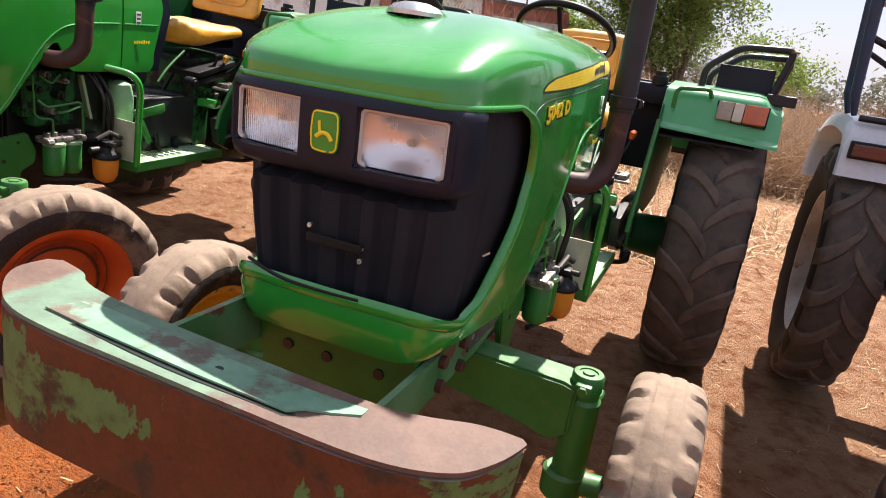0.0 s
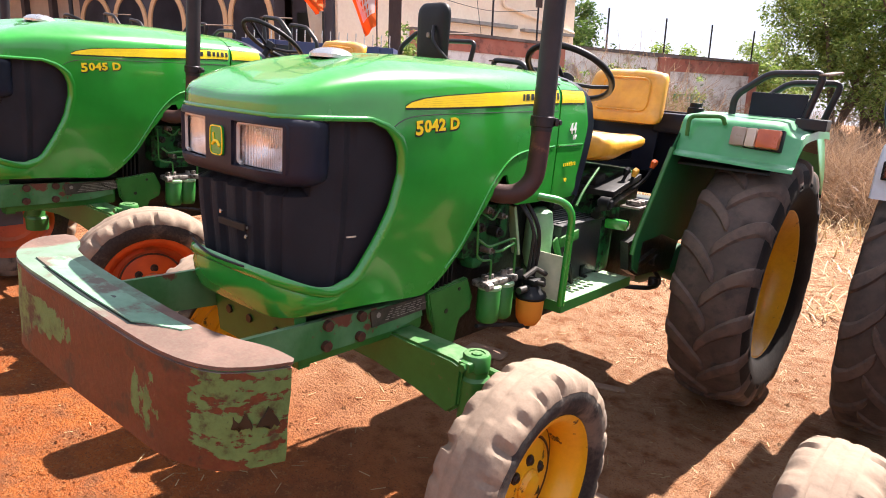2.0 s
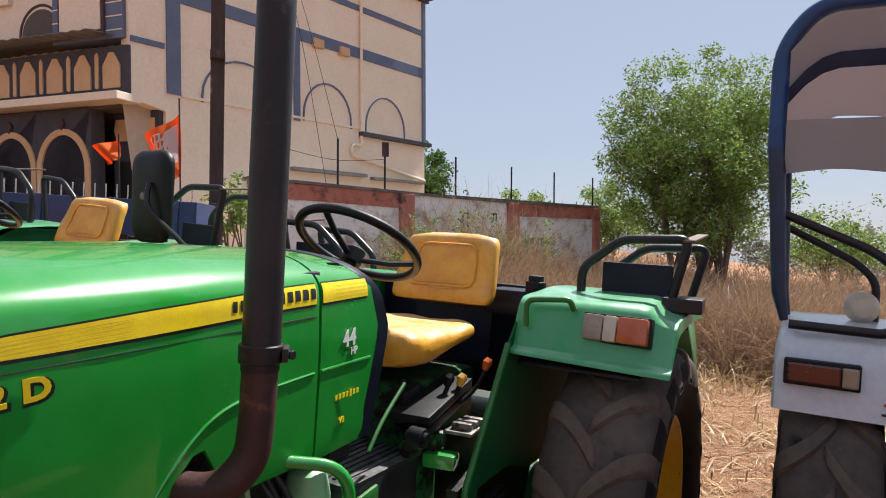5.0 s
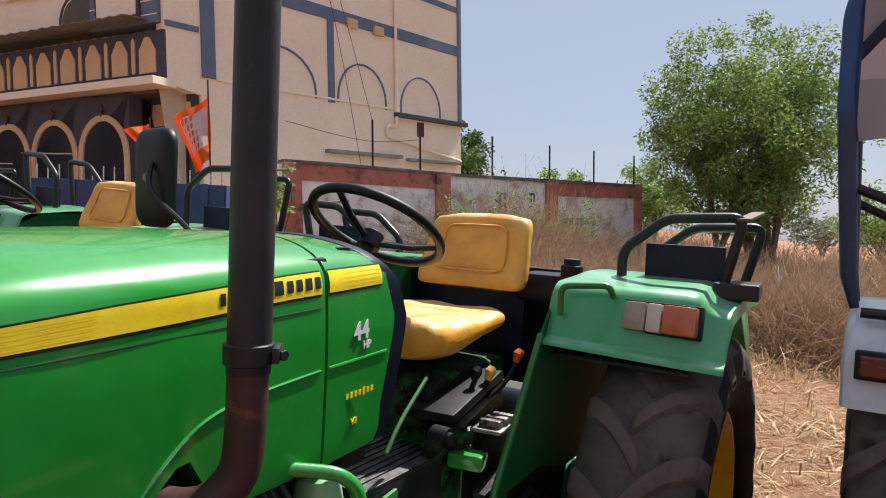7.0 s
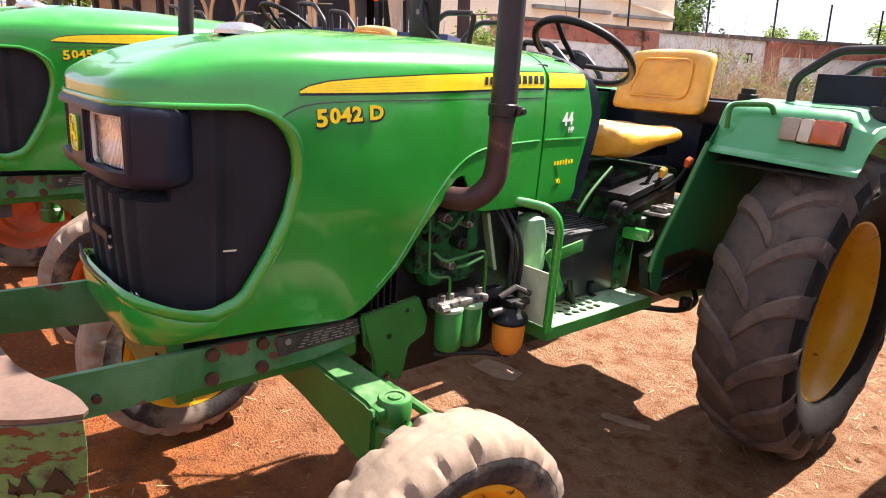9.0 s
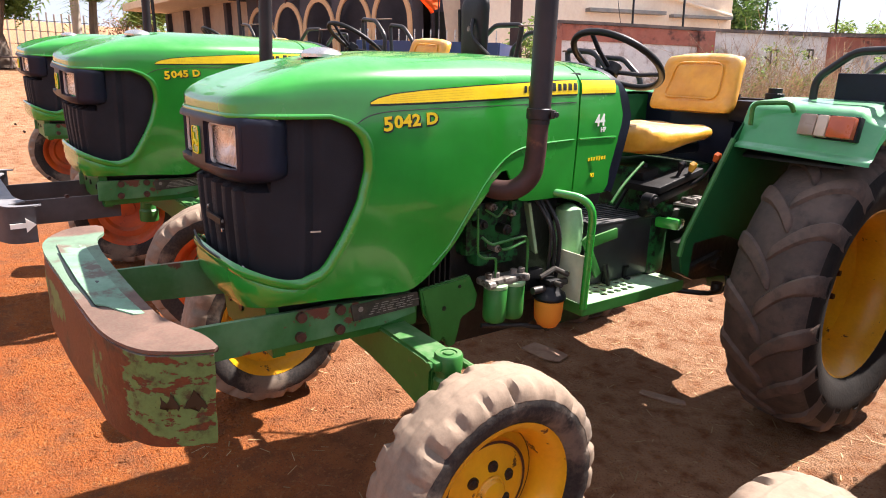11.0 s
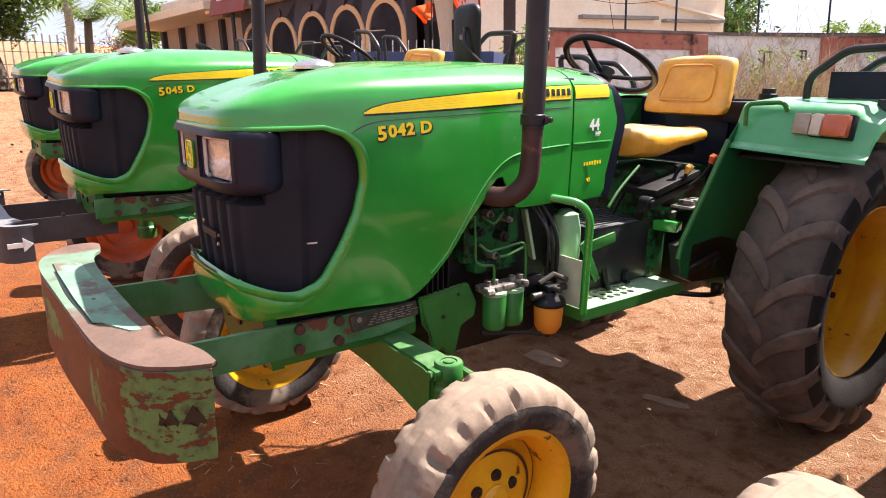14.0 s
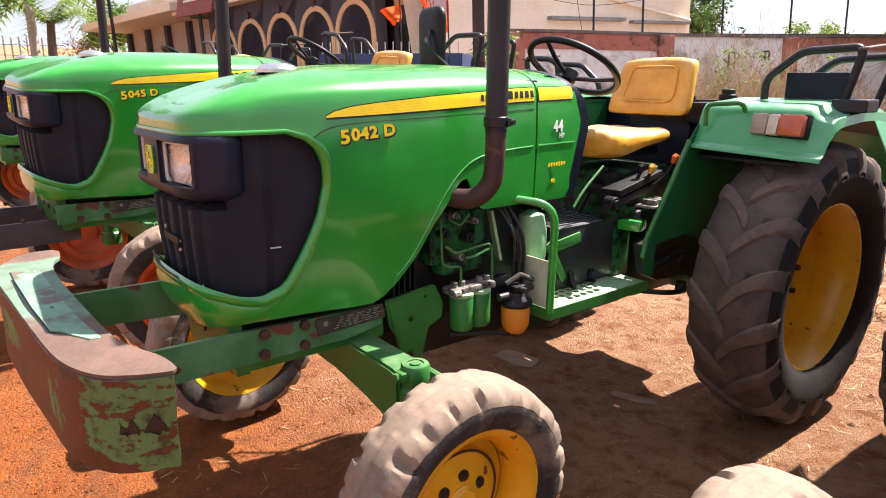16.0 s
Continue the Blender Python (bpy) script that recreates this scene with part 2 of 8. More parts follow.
M_ORANGE = mat("orange_rim_paint", (0.60, 0.10, 0.012), (0.42, 0.065, 0.012), 6.0, 0.45, bump=0.0008, bscale=50, speck=(0.06, 0.02, 0.012), speck_scale=14, speck_cut=0.68, dust_sheen=DUST, dust_sheen_amt=0.3)
M_SEAT = mat("yellow_seat_vinyl", (0.74, 0.37, 0.032), (0.62, 0.28, 0.026), 7.0, 0.42, bump=0.004, bscale=20, dust_sheen=(0.76, 0.55, 0.34), dust_sheen_amt=0.9)
M_DECAL = mat("yellow_decal", (0.92, 0.70, 0.012), (0.88, 0.64, 0.012), 30.0, 0.35, bscale=200)
M_INK = mat("black_decal", (0.008, 0.012, 0.008), (0.012, 0.016, 0.012), 20.0, 0.4)
M_WHITE = mat("white_decal", (0.80, 0.80, 0.76), (0.70, 0.72, 0.68), 30.0, 0.5)
M_MINT = mat("faded_mint_steel_plate", (0.125, 0.255, 0.160), (0.20, 0.345, 0.235), 8.0, 0.62, bump=0.0008, bscale=50, speck=(0.125, 0.095, 0.070), speck_scale=7, speck_cut=0.54, soft=0.12, sdet=12.0)
M_RAIL = mat("green_rail_with_rust", (0.026, 0.150, 0.040), (0.085, 0.235, 0.105), 5.0, 0.5, bump=0.001, bscale=50, speck=(0.125, 0.040, 0.024), speck_scale=4.2, speck_cut=0.575, soft=0.03, sdet=13.0, dust_sheen=(0.35, 0.42, 0.28), dust_sheen_amt=0.5)
M_FRONTRUB = worn("sand_worn_tyre_rubber", (0.017, 0.015, 0.0145), (0.280, 0.203, 0.143), crown_shape, 0.9, 0.0016, 45.0, 9.0, 0.50, 0.12, stain=(0.175, 0.135, 0.102))
M_SKIRT = worn("rust_with_remnants_of_green_paint", (0.082, 0.0185, 0.0065), (0.098, 0.200, 0.060), bumper_shape, 0.55, 0.0016, 60.0, 30.0, 0.34, 0.06, stain=(0.036, 0.016, 0.011), dust_sheen=(0.44, 0.33, 0.30), dust_sheen_amt=0.6)
M_BOLT = mat("rusty_bolt", (0.10, 0.045, 0.030), (0.06, 0.03, 0.022), 40.0, 0.6, metal=0.4, bump=0.001)
M_NUT = mat("black_greasy_nut", (0.012, 0.010, 0.009), (0.035, 0.020, 0.014), 40.0, 0.5, bump=0.001)
M_CHROME = mat("worn_bright_steel", (0.62, 0.62, 0.60), (0.45, 0.44, 0.42), 20.0, 0.28, metal=0.9)
M_CAST = mat("bare_cast_metal", (0.30, 0.28, 0.25), (0.14, 0.12, 0.10), 26.0, 0.5, metal=0.45, bump=0.001, speck=(0.05, 0.04, 0.032), speck_scale=30, speck_cut=0.56, soft=0.1)
M_BOWL = cloth_mat("amber_bowl", (0.95, 0.34, 0.03), 0.30)
M_LENS = glassy("clear_lamp_glass", (0.95, 0.96, 0.97), 0.06)
M_REFL = mat("bright_reflector", (0.93, 0.94, 0.95), (0.88, 0.89, 0.90), 30.0, 0.30, metal=0.75)
M_RED = mat("red_orange_lamp_lens", (0.56, 0.115, 0.03), (0.46, 0.085, 0.025), 30.0, 0.3, coat=0.4, dust_sheen=DUST, dust_sheen_amt=0.4)
M_CLEARL = mat("dusty_clear_lamp_lens", (0.36, 0.28, 0.20), (0.30, 0.22, 0.16), 30.0, 0.3, coat=0.4)
M_WHITEL = mat("white_lamp_lens", (0.62, 0.52, 0.40), (0.55, 0.46, 0.35), 30.0, 0.35, coat=0.3)
M_HOSE = mat("black_rubber_hose", (0.010, 0.010, 0.011), (0.02, 0.02, 0.02), 20.0, 0.5)
M_BLUE = mat("blue_sheeting", (0.012, 0.060, 0.20), (0.010, 0.04, 0.13), 4.0, 0.45, bump=0.003, bscale=14)
M_BLUEGREY = mat("blue_grey_paint", (0.115, 0.150, 0.235), (0.14, 0.175, 0.26), 2.0, 0.8, bump=0.002, bscale=30)
M_CREAM = mat("cream_wall_paint", (0.86, 0.72, 0.56), (0.89, 0.76, 0.60), 0.9, 0.85, bump=0.004, bscale=14, speck=(0.80, 0.66, 0.51), speck_scale=1.7, speck_cut=0.62, soft=0.25)
M_OCHRE = mat("ochre_panel_paint", (0.62, 0.40, 0.215), (0.68, 0.45, 0.25), 2.0, 0.85, bump=0.003, bscale=20)
M_MAROON = mat("maroon_trim_paint", (0.065, 0.030, 0.034), (0.085, 0.042, 0.045), 3.0, 0.7, bump=0.003, bscale=20)
M_SLATE = mat("dark_slate_paint", (0.050, 0.050, 0.065), (0.07, 0.068, 0.085), 3.0, 0.8, bump=0.003, bscale=20)
# Plaster coloured dark to carry the shade of rooms behind openings.
M_DARKROOM = mat("shade_darkened_plaster", (0.10, 0.085, 0.075), (0.13, 0.11, 0.095), 2.0, 0.9)
M_BRICKRED = mat("red_oxide_wash", (0.40, 0.135, 0.095), (0.46, 0.19, 0.14), 1.6, 0.9, bump=0.004, bscale=25, speck=(0.06, 0.045, 0.042), speck_scale=2.4, speck_cut=0.60, soft=0.2)
M_WHITEWASH = mat("stained_whitewash", (0.85, 0.84, 0.82), (0.74, 0.73, 0.71), 1.4, 0.9, bump=0.004, bscale=25, speck=(0.30, 0.22, 0.18), speck_scale=1.9, speck_cut=0.58, soft=0.2)
M_POLE = mat("weathered_utility_pole", (0.045, 0.028, 0.024), (0.07, 0.05, 0.045), 5.0, 0.8, bump=0.006, bscale=20, speck=(0.40, 0.36, 0.33), speck_scale=5.0, speck_cut=0.62, stretch=(1, 1, 0.35))
M_SAFFRON = cloth_mat("saffron_cloth", (0.85, 0.19, 0.02))
M_CLOTHW = cloth_mat("white_cloth", (0.8, 0.8, 0.78))
M_CANOPY = cloth_mat("grey_canopy_cloth", (0.43, 0.41, 0.43), 0.35)
M_SILVER = mat("pale_silver_paint", (0.62, 0.65, 0.71), (0.68, 0.71, 0.76), 4.0, 0.3, bump=0.0005, bscale=40, coat=0.3, dust_sheen=DUST, dust_sheen_amt=0.2)
M_TEALTXT = mat("teal_lettering_paint", (0.05, 0.26, 0.22), None, 8.0, 0.9)
M_RIMPALE = mat("pale_silver_rim", (0.45, 0.43, 0.40), (0.34, 0.31, 0.28), 8.0, 0.5, metal=0.3, speck=(0.16, 0.1, 0.07), speck_scale=10, speck_cut=0.64)
M_BARK = mat("brown_bark", (0.10, 0.075, 0.055), (0.15, 0.115, 0.085), 6.0, 0.9, bump=0.01, bscale=26, stretch=(1, 1, 0.3))
M_TIN = mat("weathered_tin_sheet", (0.20, 0.20, 0.19), (0.28, 0.26, 0.24), 5.0, 0.6, metal=0.3, bump=0.002)
M_SHUTTER = mat("faded_steel_shutter", (0.42, 0.36, 0.31), (0.50, 0.43, 0.37), 3.0, 0.7, bump=0.003, bscale=30)


# ---- geometry helpers ----
def part(name, bm, material, parent=None, label="", smooth=False, m=None):
    """One mesh object of its own, under a thing or a part."""
    me = bpy.data.meshes.new(name)
    bm.normal_update()
    bm.to_mesh(me)
    bm.free()
    mats = material if isinstance(material, (list, tuple)) else [material]
    for x in mats:
        me.materials.append(x)
    if smooth:
        me.polygons.foreach_set("use_smooth", [True] * len(me.polygons))
        me.set_sharp_from_angle(angle=radians(smooth if smooth is not True else 40))
    ob = new(name, me)
    if parent:
        ob.parent = parent
    if m is not None:
        ob.matrix_basis = m
    if label:
        ob["label"] = label
    return ob


def thing(name, label, category, m=None, group="", kind=""):
    ob = new(name)
    ob.empty_display_size = 0.1
    if m is not None:
        ob.matrix_basis = m
    return tagged(ob, label, category, group, kind)


def BM():
    return bmesh.new()


def box(bm, c, s, bevel=0.0, rot=None, seg=2):
    r = bmesh.ops.create_cube(bm, size=1.0)
    vs = r["verts"]
    bmesh.ops.scale(bm, vec=s, verts=vs)
    if bevel:
        es = list({e for v in vs for e in v.link_edges})
        g = bmesh.ops.bevel(bm, geom=es, offset=bevel, segments=seg, affect="EDGES", profile=0.6)
        vs = list({v for f in g["faces"] for v in f.verts} | {v for v in vs if v.is_valid})
    mm = Matrix.Translation(c)
    if rot is not None:
        mm = mm @ Euler([radians(a) for a in rot]).to_matrix().to_4x4()
    bmesh.ops.transform(bm, matrix=mm, verts=vs)
    return bm


def smooth_line(pts, per=6):
    """A smooth curve through the points."""
    P = [Vector(p) for p in pts]
    if len(P) < 3:
        return P
    out = []
    for i in range(len(P) - 1):
        p0, p1, p2, p3 = P[max(i - 1, 0)], P[i], P[i + 1], P[min(i + 2, len(P) - 1)]
        for k in range(per):
            t = k / per
            out.append(0.5 * ((2 * p1) + (p2 - p0) * t + (2 * p0 - 5 * p1 + 4 * p2 - p3) * t * t + (3 * p1 - p0 - 3 * p2 + p3) * t ** 3))
    return out + [P[-1]]


def round_corners(pts, r=0.03, seg=5):
    P = [Vector(p) for p in pts]
    out = [P[0]]
    for i in range(1, len(P) - 1):
        a, b, c = P[i - 1], P[i], P[i + 1]
        d1, d2 = (a - b), (c - b)
        k = min(r, d1.length * 0.45, d2.length * 0.45)
        s, e = b + d1.normalized() * k, b + d2.normalized() * k
        for j in range(seg + 1):
            t = j / seg
            out.append((1 - t) ** 2 * s + 2 * t * (1 - t) * b + t * t * e)
    return out + [P[-1]]


def tube(bm, pts, r, n=8, cap=True, radii=None):
    """A round bar along a line of points."""
    P = [Vector(p) for p in pts]
    rings, up = [], None
    for i, p in enumerate(P):
        d = (P[min(i + 1, len(P) - 1)] - P[max(i - 1, 0)]).normalized()
        if up is None:
            up = d.orthogonal().normalized()
        up = (up - d * up.dot(d)).normalized()
        side = d.cross(up)
        rr = radii[i] if radii else r
        rings.append([bm.verts.new(p + (up * math.cos(a) + side * math.sin(a)) * rr) for a in (2 * math.pi * k / n for k in range(n))])
    for a, b in zip(rings, rings[1:]):
        for k in range(n):
            bm.faces.new((a[k], a[(k + 1) % n], b[(k + 1) % n], b[k]))
    if cap:
        bm.faces.new(rings[0][::-1])
        bm.faces.new(rings[-1])
    return bm


def lathe(bm, prof, n=40, m=None, closed=False):
    """Turns a profile of (radius, along) about the local x axis."""
    m = m or Matrix()
    rings = []
    for r, x in prof:
        rings.append([bm.verts.new(m @ Vector((x, r * math.cos(a), r * math.sin(a)))) for a in (2 * math.pi * k / n for k in range(n))])
    prs = list(zip(rings, rings[1:])) + ([(rings[-1], rings[0])] if closed else [])
    for a, b in prs:
        for k in range(n):
            bm.faces.new((a[k], b[k], b[(k + 1) % n], a[(k + 1) % n]))
    if not closed:
        for ring, rev in ((rings[0], False), (rings[-1], True)):
            bm.faces.new(ring[::-1] if rev else ring)
    return bm


def can(bm, c, r, h, axis="z", n=20, bev=0.12):
    """A short round body with eased rims, centred at c."""
    e = min(r, h / 2) * bev
    rot = {"x": Matrix(), "y": Matrix.Rotation(radians(90), 4, "Z"), "z": Matrix.Rotation(radians(-90), 4, "Y")}[axis]
    return lathe(bm, [(r - e, -h / 2), (r, -h / 2 + e), (r, h / 2 - e), (r - e, h / 2)], n, Matrix.Translation(c) @ rot)


def prism(bm, outline, a, b, axis="x"):
    """A flat outline given thickness from a to b along an axis. Outline in the other two axes, in order."""
    def pt(u, v, w):
        return {"x": (w, u, v), "y": (u, w, v), "z": (u, v, w)}[axis]
    lo = [bm.verts.new(pt(u, v, a)) for u, v in outline]
    hi = [bm.verts.new(pt(u, v, b)) for u, v in outline]
    k = len(lo)
    f1, f2 = bm.faces.new(lo), bm.faces.new(hi[::-1])
    for i in range(k):
        bm.faces.new((lo[(i + 1) % k], lo[i], hi[i], hi[(i + 1) % k]))
    bmesh.ops.triangulate(bm, faces=[f1, f2])
    bmesh.ops.recalc_face_normals(bm, faces=bm.faces[:])
    return bm


def grid_mesh(bm, rows, close=False, keep=None):
    """Faces over rows of points."""
    V = [[bm.verts.new(p) for p in r] for r in rows]
    for i in range(len(V) - 1):
        w = len(V[i])
        for j in range(w if close else w - 1):
            if keep is None or keep(i, j):
                q = (V[i][j], V[i][(j + 1) % w], V[i + 1][(j + 1) % w], V[i + 1][j])
                try:
                    bm.faces.new(q)
                except ValueError:
                    pass
    return V


def thicken(bm, d):
    """Give a sheet its thickness, away from its normals."""
    bmesh.ops.recalc_face_normals(bm, faces=bm.faces[:])
    bm.normal_update()
    faces, edges = bm.faces[:], [e for e in bm.edges if len(e.link_faces) == 1]
    twin = {v: bm.verts.new(v.co - v.normal * d) for v in bm.verts[:]}
    for f in faces:
        bm.faces.new([twin[v] for v in reversed(f.verts)]).material_index = f.material_index
    for e in edges:
        a, b = e.verts
        bm.faces.new((a, b, twin[b], twin[a]))
    bmesh.ops.recalc_face_normals(bm, faces=bm.faces[:])


def interp(x, table):
    if x <= table[0][0]:
        return table[0][1]
    for (a, va), (b, vb) in zip(table, table[1:]):
        if x <= b:
            t = (x - a) / (b - a)
            return va + (vb - va) * t
    return table[-1][1]


def word(name, text, size, material, m, parent=None, depth=0.0015, bold=0.0, label=""):
    """Raised lettering in the built-in font, as a mesh."""
    cu = bpy.data.curves.new(name, "FONT")
    cu.body, cu.size, cu.extrude, cu.offset = text, size, depth, bold
    cu.resolution_u = 3
    cu.space_character = 1.08 if bold > 0.001 else 1.0
    tmp = bpy.data.objects.new("tmp", cu)
    scene.collection.objects.link(tmp)
    me = bpy.data.meshes.new_from_object(tmp.evaluated_get(bpy.context.evaluated_depsgraph_get()))
    bpy.data.objects.remove(tmp)
    me.materials.clear()
    me.materials.append(material)
    ob = new(name, me)
    if parent:
        ob.parent = parent
    ob.matrix_basis = m
    if label:
        ob["label"] = label
    return ob


SIDE = Matrix(((0, 0, 1, 0), (1, 0, 0, 0), (0, 1, 0, 0), (0, 0, 0, 1)))      # a flat drawing set upright, facing +x
FRONT = Matrix(((1, 0, 0, 0), (0, 0, -1, 0), (0, 1, 0, 0), (0, 0, 0, 1)))    # a flat drawing set upright, facing -y


# ---- tractor: hood surface ----
PLAN = smooth_line([(0, -0.53, 0), (0.15, -0.527, 0), (0.225, -0.515, 0), (0.268, -0.465, 0), (0.29, -0.36, 0), (0.315, -0.18, 0),
                    (0.328, 0.05, 0), (0.322, 0.3, 0), (0.308, 0.5, 0), (0.288, 0.74, 0), (0.272, 0.9, 0), (0.255, 1.08, 0)], 8)
PLAN_S = [0.0]
for p0, p1 in zip(PLAN, PLAN[1:]):
    PLAN_S.append(PLAN_S[-1] + (p1 - p0).length)
S_X = list(zip(PLAN_S, [p.x for p in PLAN]))
S_Y = list(zip(PLAN_S, [p.y for p in PLAN]))
Y_S = [(p.y, s) for p, s in zip(PLAN, PLAN_S)]
X_S = [(p.x, s) for p, s in zip(PLAN, PLAN_S) if s < 0.27]
TUMBLE = [(0.82, 0.87), (0.955, 0.93), (1.1, 0.985), (1.25, 1.0), (1.36, 1.0), (1.455, 0.985)]
TOP = [(-0.25, 1.557), (0.0, 1.572), (0.4, 1.578), (0.8, 1.568), (1.08, 1.55)]
ZT, POW = 1.455, 2.5
SHOULDER = [(0.0, 1.418), (0.22, 1.424), (0.45, 1.45), (0.6, ZT)]
EDGE = [(0.955, -0.345), (0.962, -0.305), (0.985, -0.272), (1.07, -0.214), (1.15, -0.172), (1.23, -0.150), (1.29, -0.152), (1.335, -0.170), (1.365, -0.205), (1.385, -0.265)]
LOW = [(-0.5, 0.835), (-0.3, 0.838), (-0.1, 0.826), (0.02, 0.822), (0.07, 0.85), (0.11, 0.885), (0.18, 0.962), (0.24, 1.058), (0.3, 1.125), (0.34, 1.185),
       (0.375, 1.205), (0.40, 1.185), (0.43, 1.10), (0.47, 1.08), (0.74, 1.073), (0.96, 1.068)]
BACK = [(1.065, 0.955), (1.36, 1.035), (1.45, 1.0), (1.53, 0.93), (1.56, 0.88), (1.6, 0.86)]


def hood_at(s, z, sgn=1, out=0.0):
    """A point of the hood's side at the arc length s from the nose and the height z."""
    k = interp(z, TUMBLE)
    x, y = interp(s, S_X), interp(s, S_Y)
    a, b = Vector((interp(s - 0.01, S_X), interp(s - 0.01, S_Y))), Vector((interp(s + 0.01, S_X), interp(s + 0.01, S_Y)))
    d = (b - a).normalized() if (b - a).length > 1e-6 else Vector((1, 0))
    nx, ny = -d.y * -1, -d.x
    x, y = x * k + nx * out, y + (1 - k) * 0.18 * max(0, min(1, (-y - 0.3) / 0.2)) + ny * out
    return Vector((sgn * x, y, z))


def hood_top(s, q, sgn=1):
    z0 = interp(s, SHOULDER)
    base = hood_at(s, z0, sgn)
    sy = max(0.12, base.y)
    h = interp(sy, TOP) - z0
    p = interp(s, [(0.0, 1.5), (0.2, 1.55), (0.5, 2.2), (0.9, POW)])
    return Vector((base.x * (1 - q), base.y + (sy - base.y) * q, z0 + h * (1 - (1 - q) ** p) ** (1 / p)))


def side_x(y, z):
    """How far out the hood's side lies at a place along it and a height."""
    s = interp(y, Y_S)
    if z <= ZT:
        return interp(s, S_X) * interp(z, TUMBLE)
    v = min(0.999, (z - ZT) / (interp(y, TOP) - ZT))
    return interp(s, S_X) * 0.985 * (1 - v ** POW) ** (1 / POW)


def dip(z, f):
    """The opening's lower edge sinks towards its corners."""
    k = max(0.0, min(1.0, (f - 0.45) / 0.5))
    k = k * k * (3 - 2 * k)
    return 0.054 * k * max(0.0, (1.20 - z) / 0.245 if z > 0.955 else (z - 0.835) / 0.12)


QS = [0.012, 0.03, 0.06, 0.10, 0.16, 0.24, 0.34, 0.46, 0.6, 0.74, 0.88, 1.0]


def hood_shell():
    bm = BM()
    zs = [0.835, 0.87, 0.92, 0.955] + [e for e, _ in EDGE[1:]] + [1.40, 1.43, ZT]
    N = len(zs) - 1
    lo_row, hi_row = 3, 3 + len(EDGE) - 1
    s_end = interp(0.735, Y_S)
    n1, n2 = 14, 40
    cols = [i / n1 for i in range(n1 + 1)] + [1 + i / n2 for i in range(1, n2 + 1)]
    allc = [(-1, f) for f in cols[:0:-1]] + [(1, f) for f in cols]
    rows = []
    for r, z in enumerate(zs):
        se = interp(interp(z, EDGE), Y_S)
        line = []
        for sg, f in allc:
            s = f * se if f <= 1 else se + (f - 1) * (s_end - se)
            zz = z - dip(z, min(1, f)) * max(0.0, 1 - max(0, f - 1) / 0.25)
            if f > 1:
                w = min(1, (f - 1) / 0.3)
                w = w * w * (3 - 2 * w)
                zb = interp(interp(s, S_Y), LOW)
                zz = zz * (1 - w) + (zb + (ZT - zb) * r / N) * w
            if zz > 1.385:
                zz = 1.385 + (zz - 1.385) * (interp(s, SHOULDER) - 1.385) / (ZT - 1.385)
            lip = 0.016 * math.sin(math.pi * min(1, max(0, (0.955 - z) / 0.12))) if f <= 1 else 0
            line.append(hood_at(s, zz, sg, lip))
        rows.append(line)
    se = interp(interp(ZT, EDGE), Y_S)
    for q in QS:
        rows.append([hood_top(f * se if f <= 1 else se + (f - 1) * (s_end - se), q, sg) for sg, f in allc])
    w1 = len(cols) - 1
    grid_mesh(bm, rows, keep=lambda i, j: not (lo_row <= i < hi_row and w1 - n1 <= j < w1 + n1))
    bmesh.ops.remove_doubles(bm, verts=bm.verts[:], dist=0.0004)
    thicken(bm, 0.008)
    return bm


def rear_cowl():
    bm = BM()
    rows = []
    N = 14
    def line(z_of, q=None):
        out = []
        for sg in (-1, 1):
            ks = range(9)
            for k in (ks if sg == 1 else reversed(ks)):
                z0 = z_of
                yb = interp(z0, BACK)
                y = 0.745 + (yb - 0.745) * k / 8
                out.append((sg, y, z0))
        return out
    for r in range(N + 1):
        z = 1.068 + (ZT - 1.068) * r / N
        rows.append([hood_at(interp(y, Y_S), z0, sg) for sg, y, z0 in line(z)])
    for q in QS:
        zr = hood_top(interp(0.9, Y_S), q).z
        rows.append([hood_top(interp(y, Y_S), q, sg) for sg, y, z0 in line(zr)])
    half = 9
    for i in range(len(rows)):
        pass
    V = grid_mesh(bm, rows, keep=lambda i, j: not (j == half - 1 and i < N + len(QS)))
    bmesh.ops.remove_doubles(bm, verts=bm.verts[:], dist=0.0004)
    thicken(bm, 0.008)
    return bm


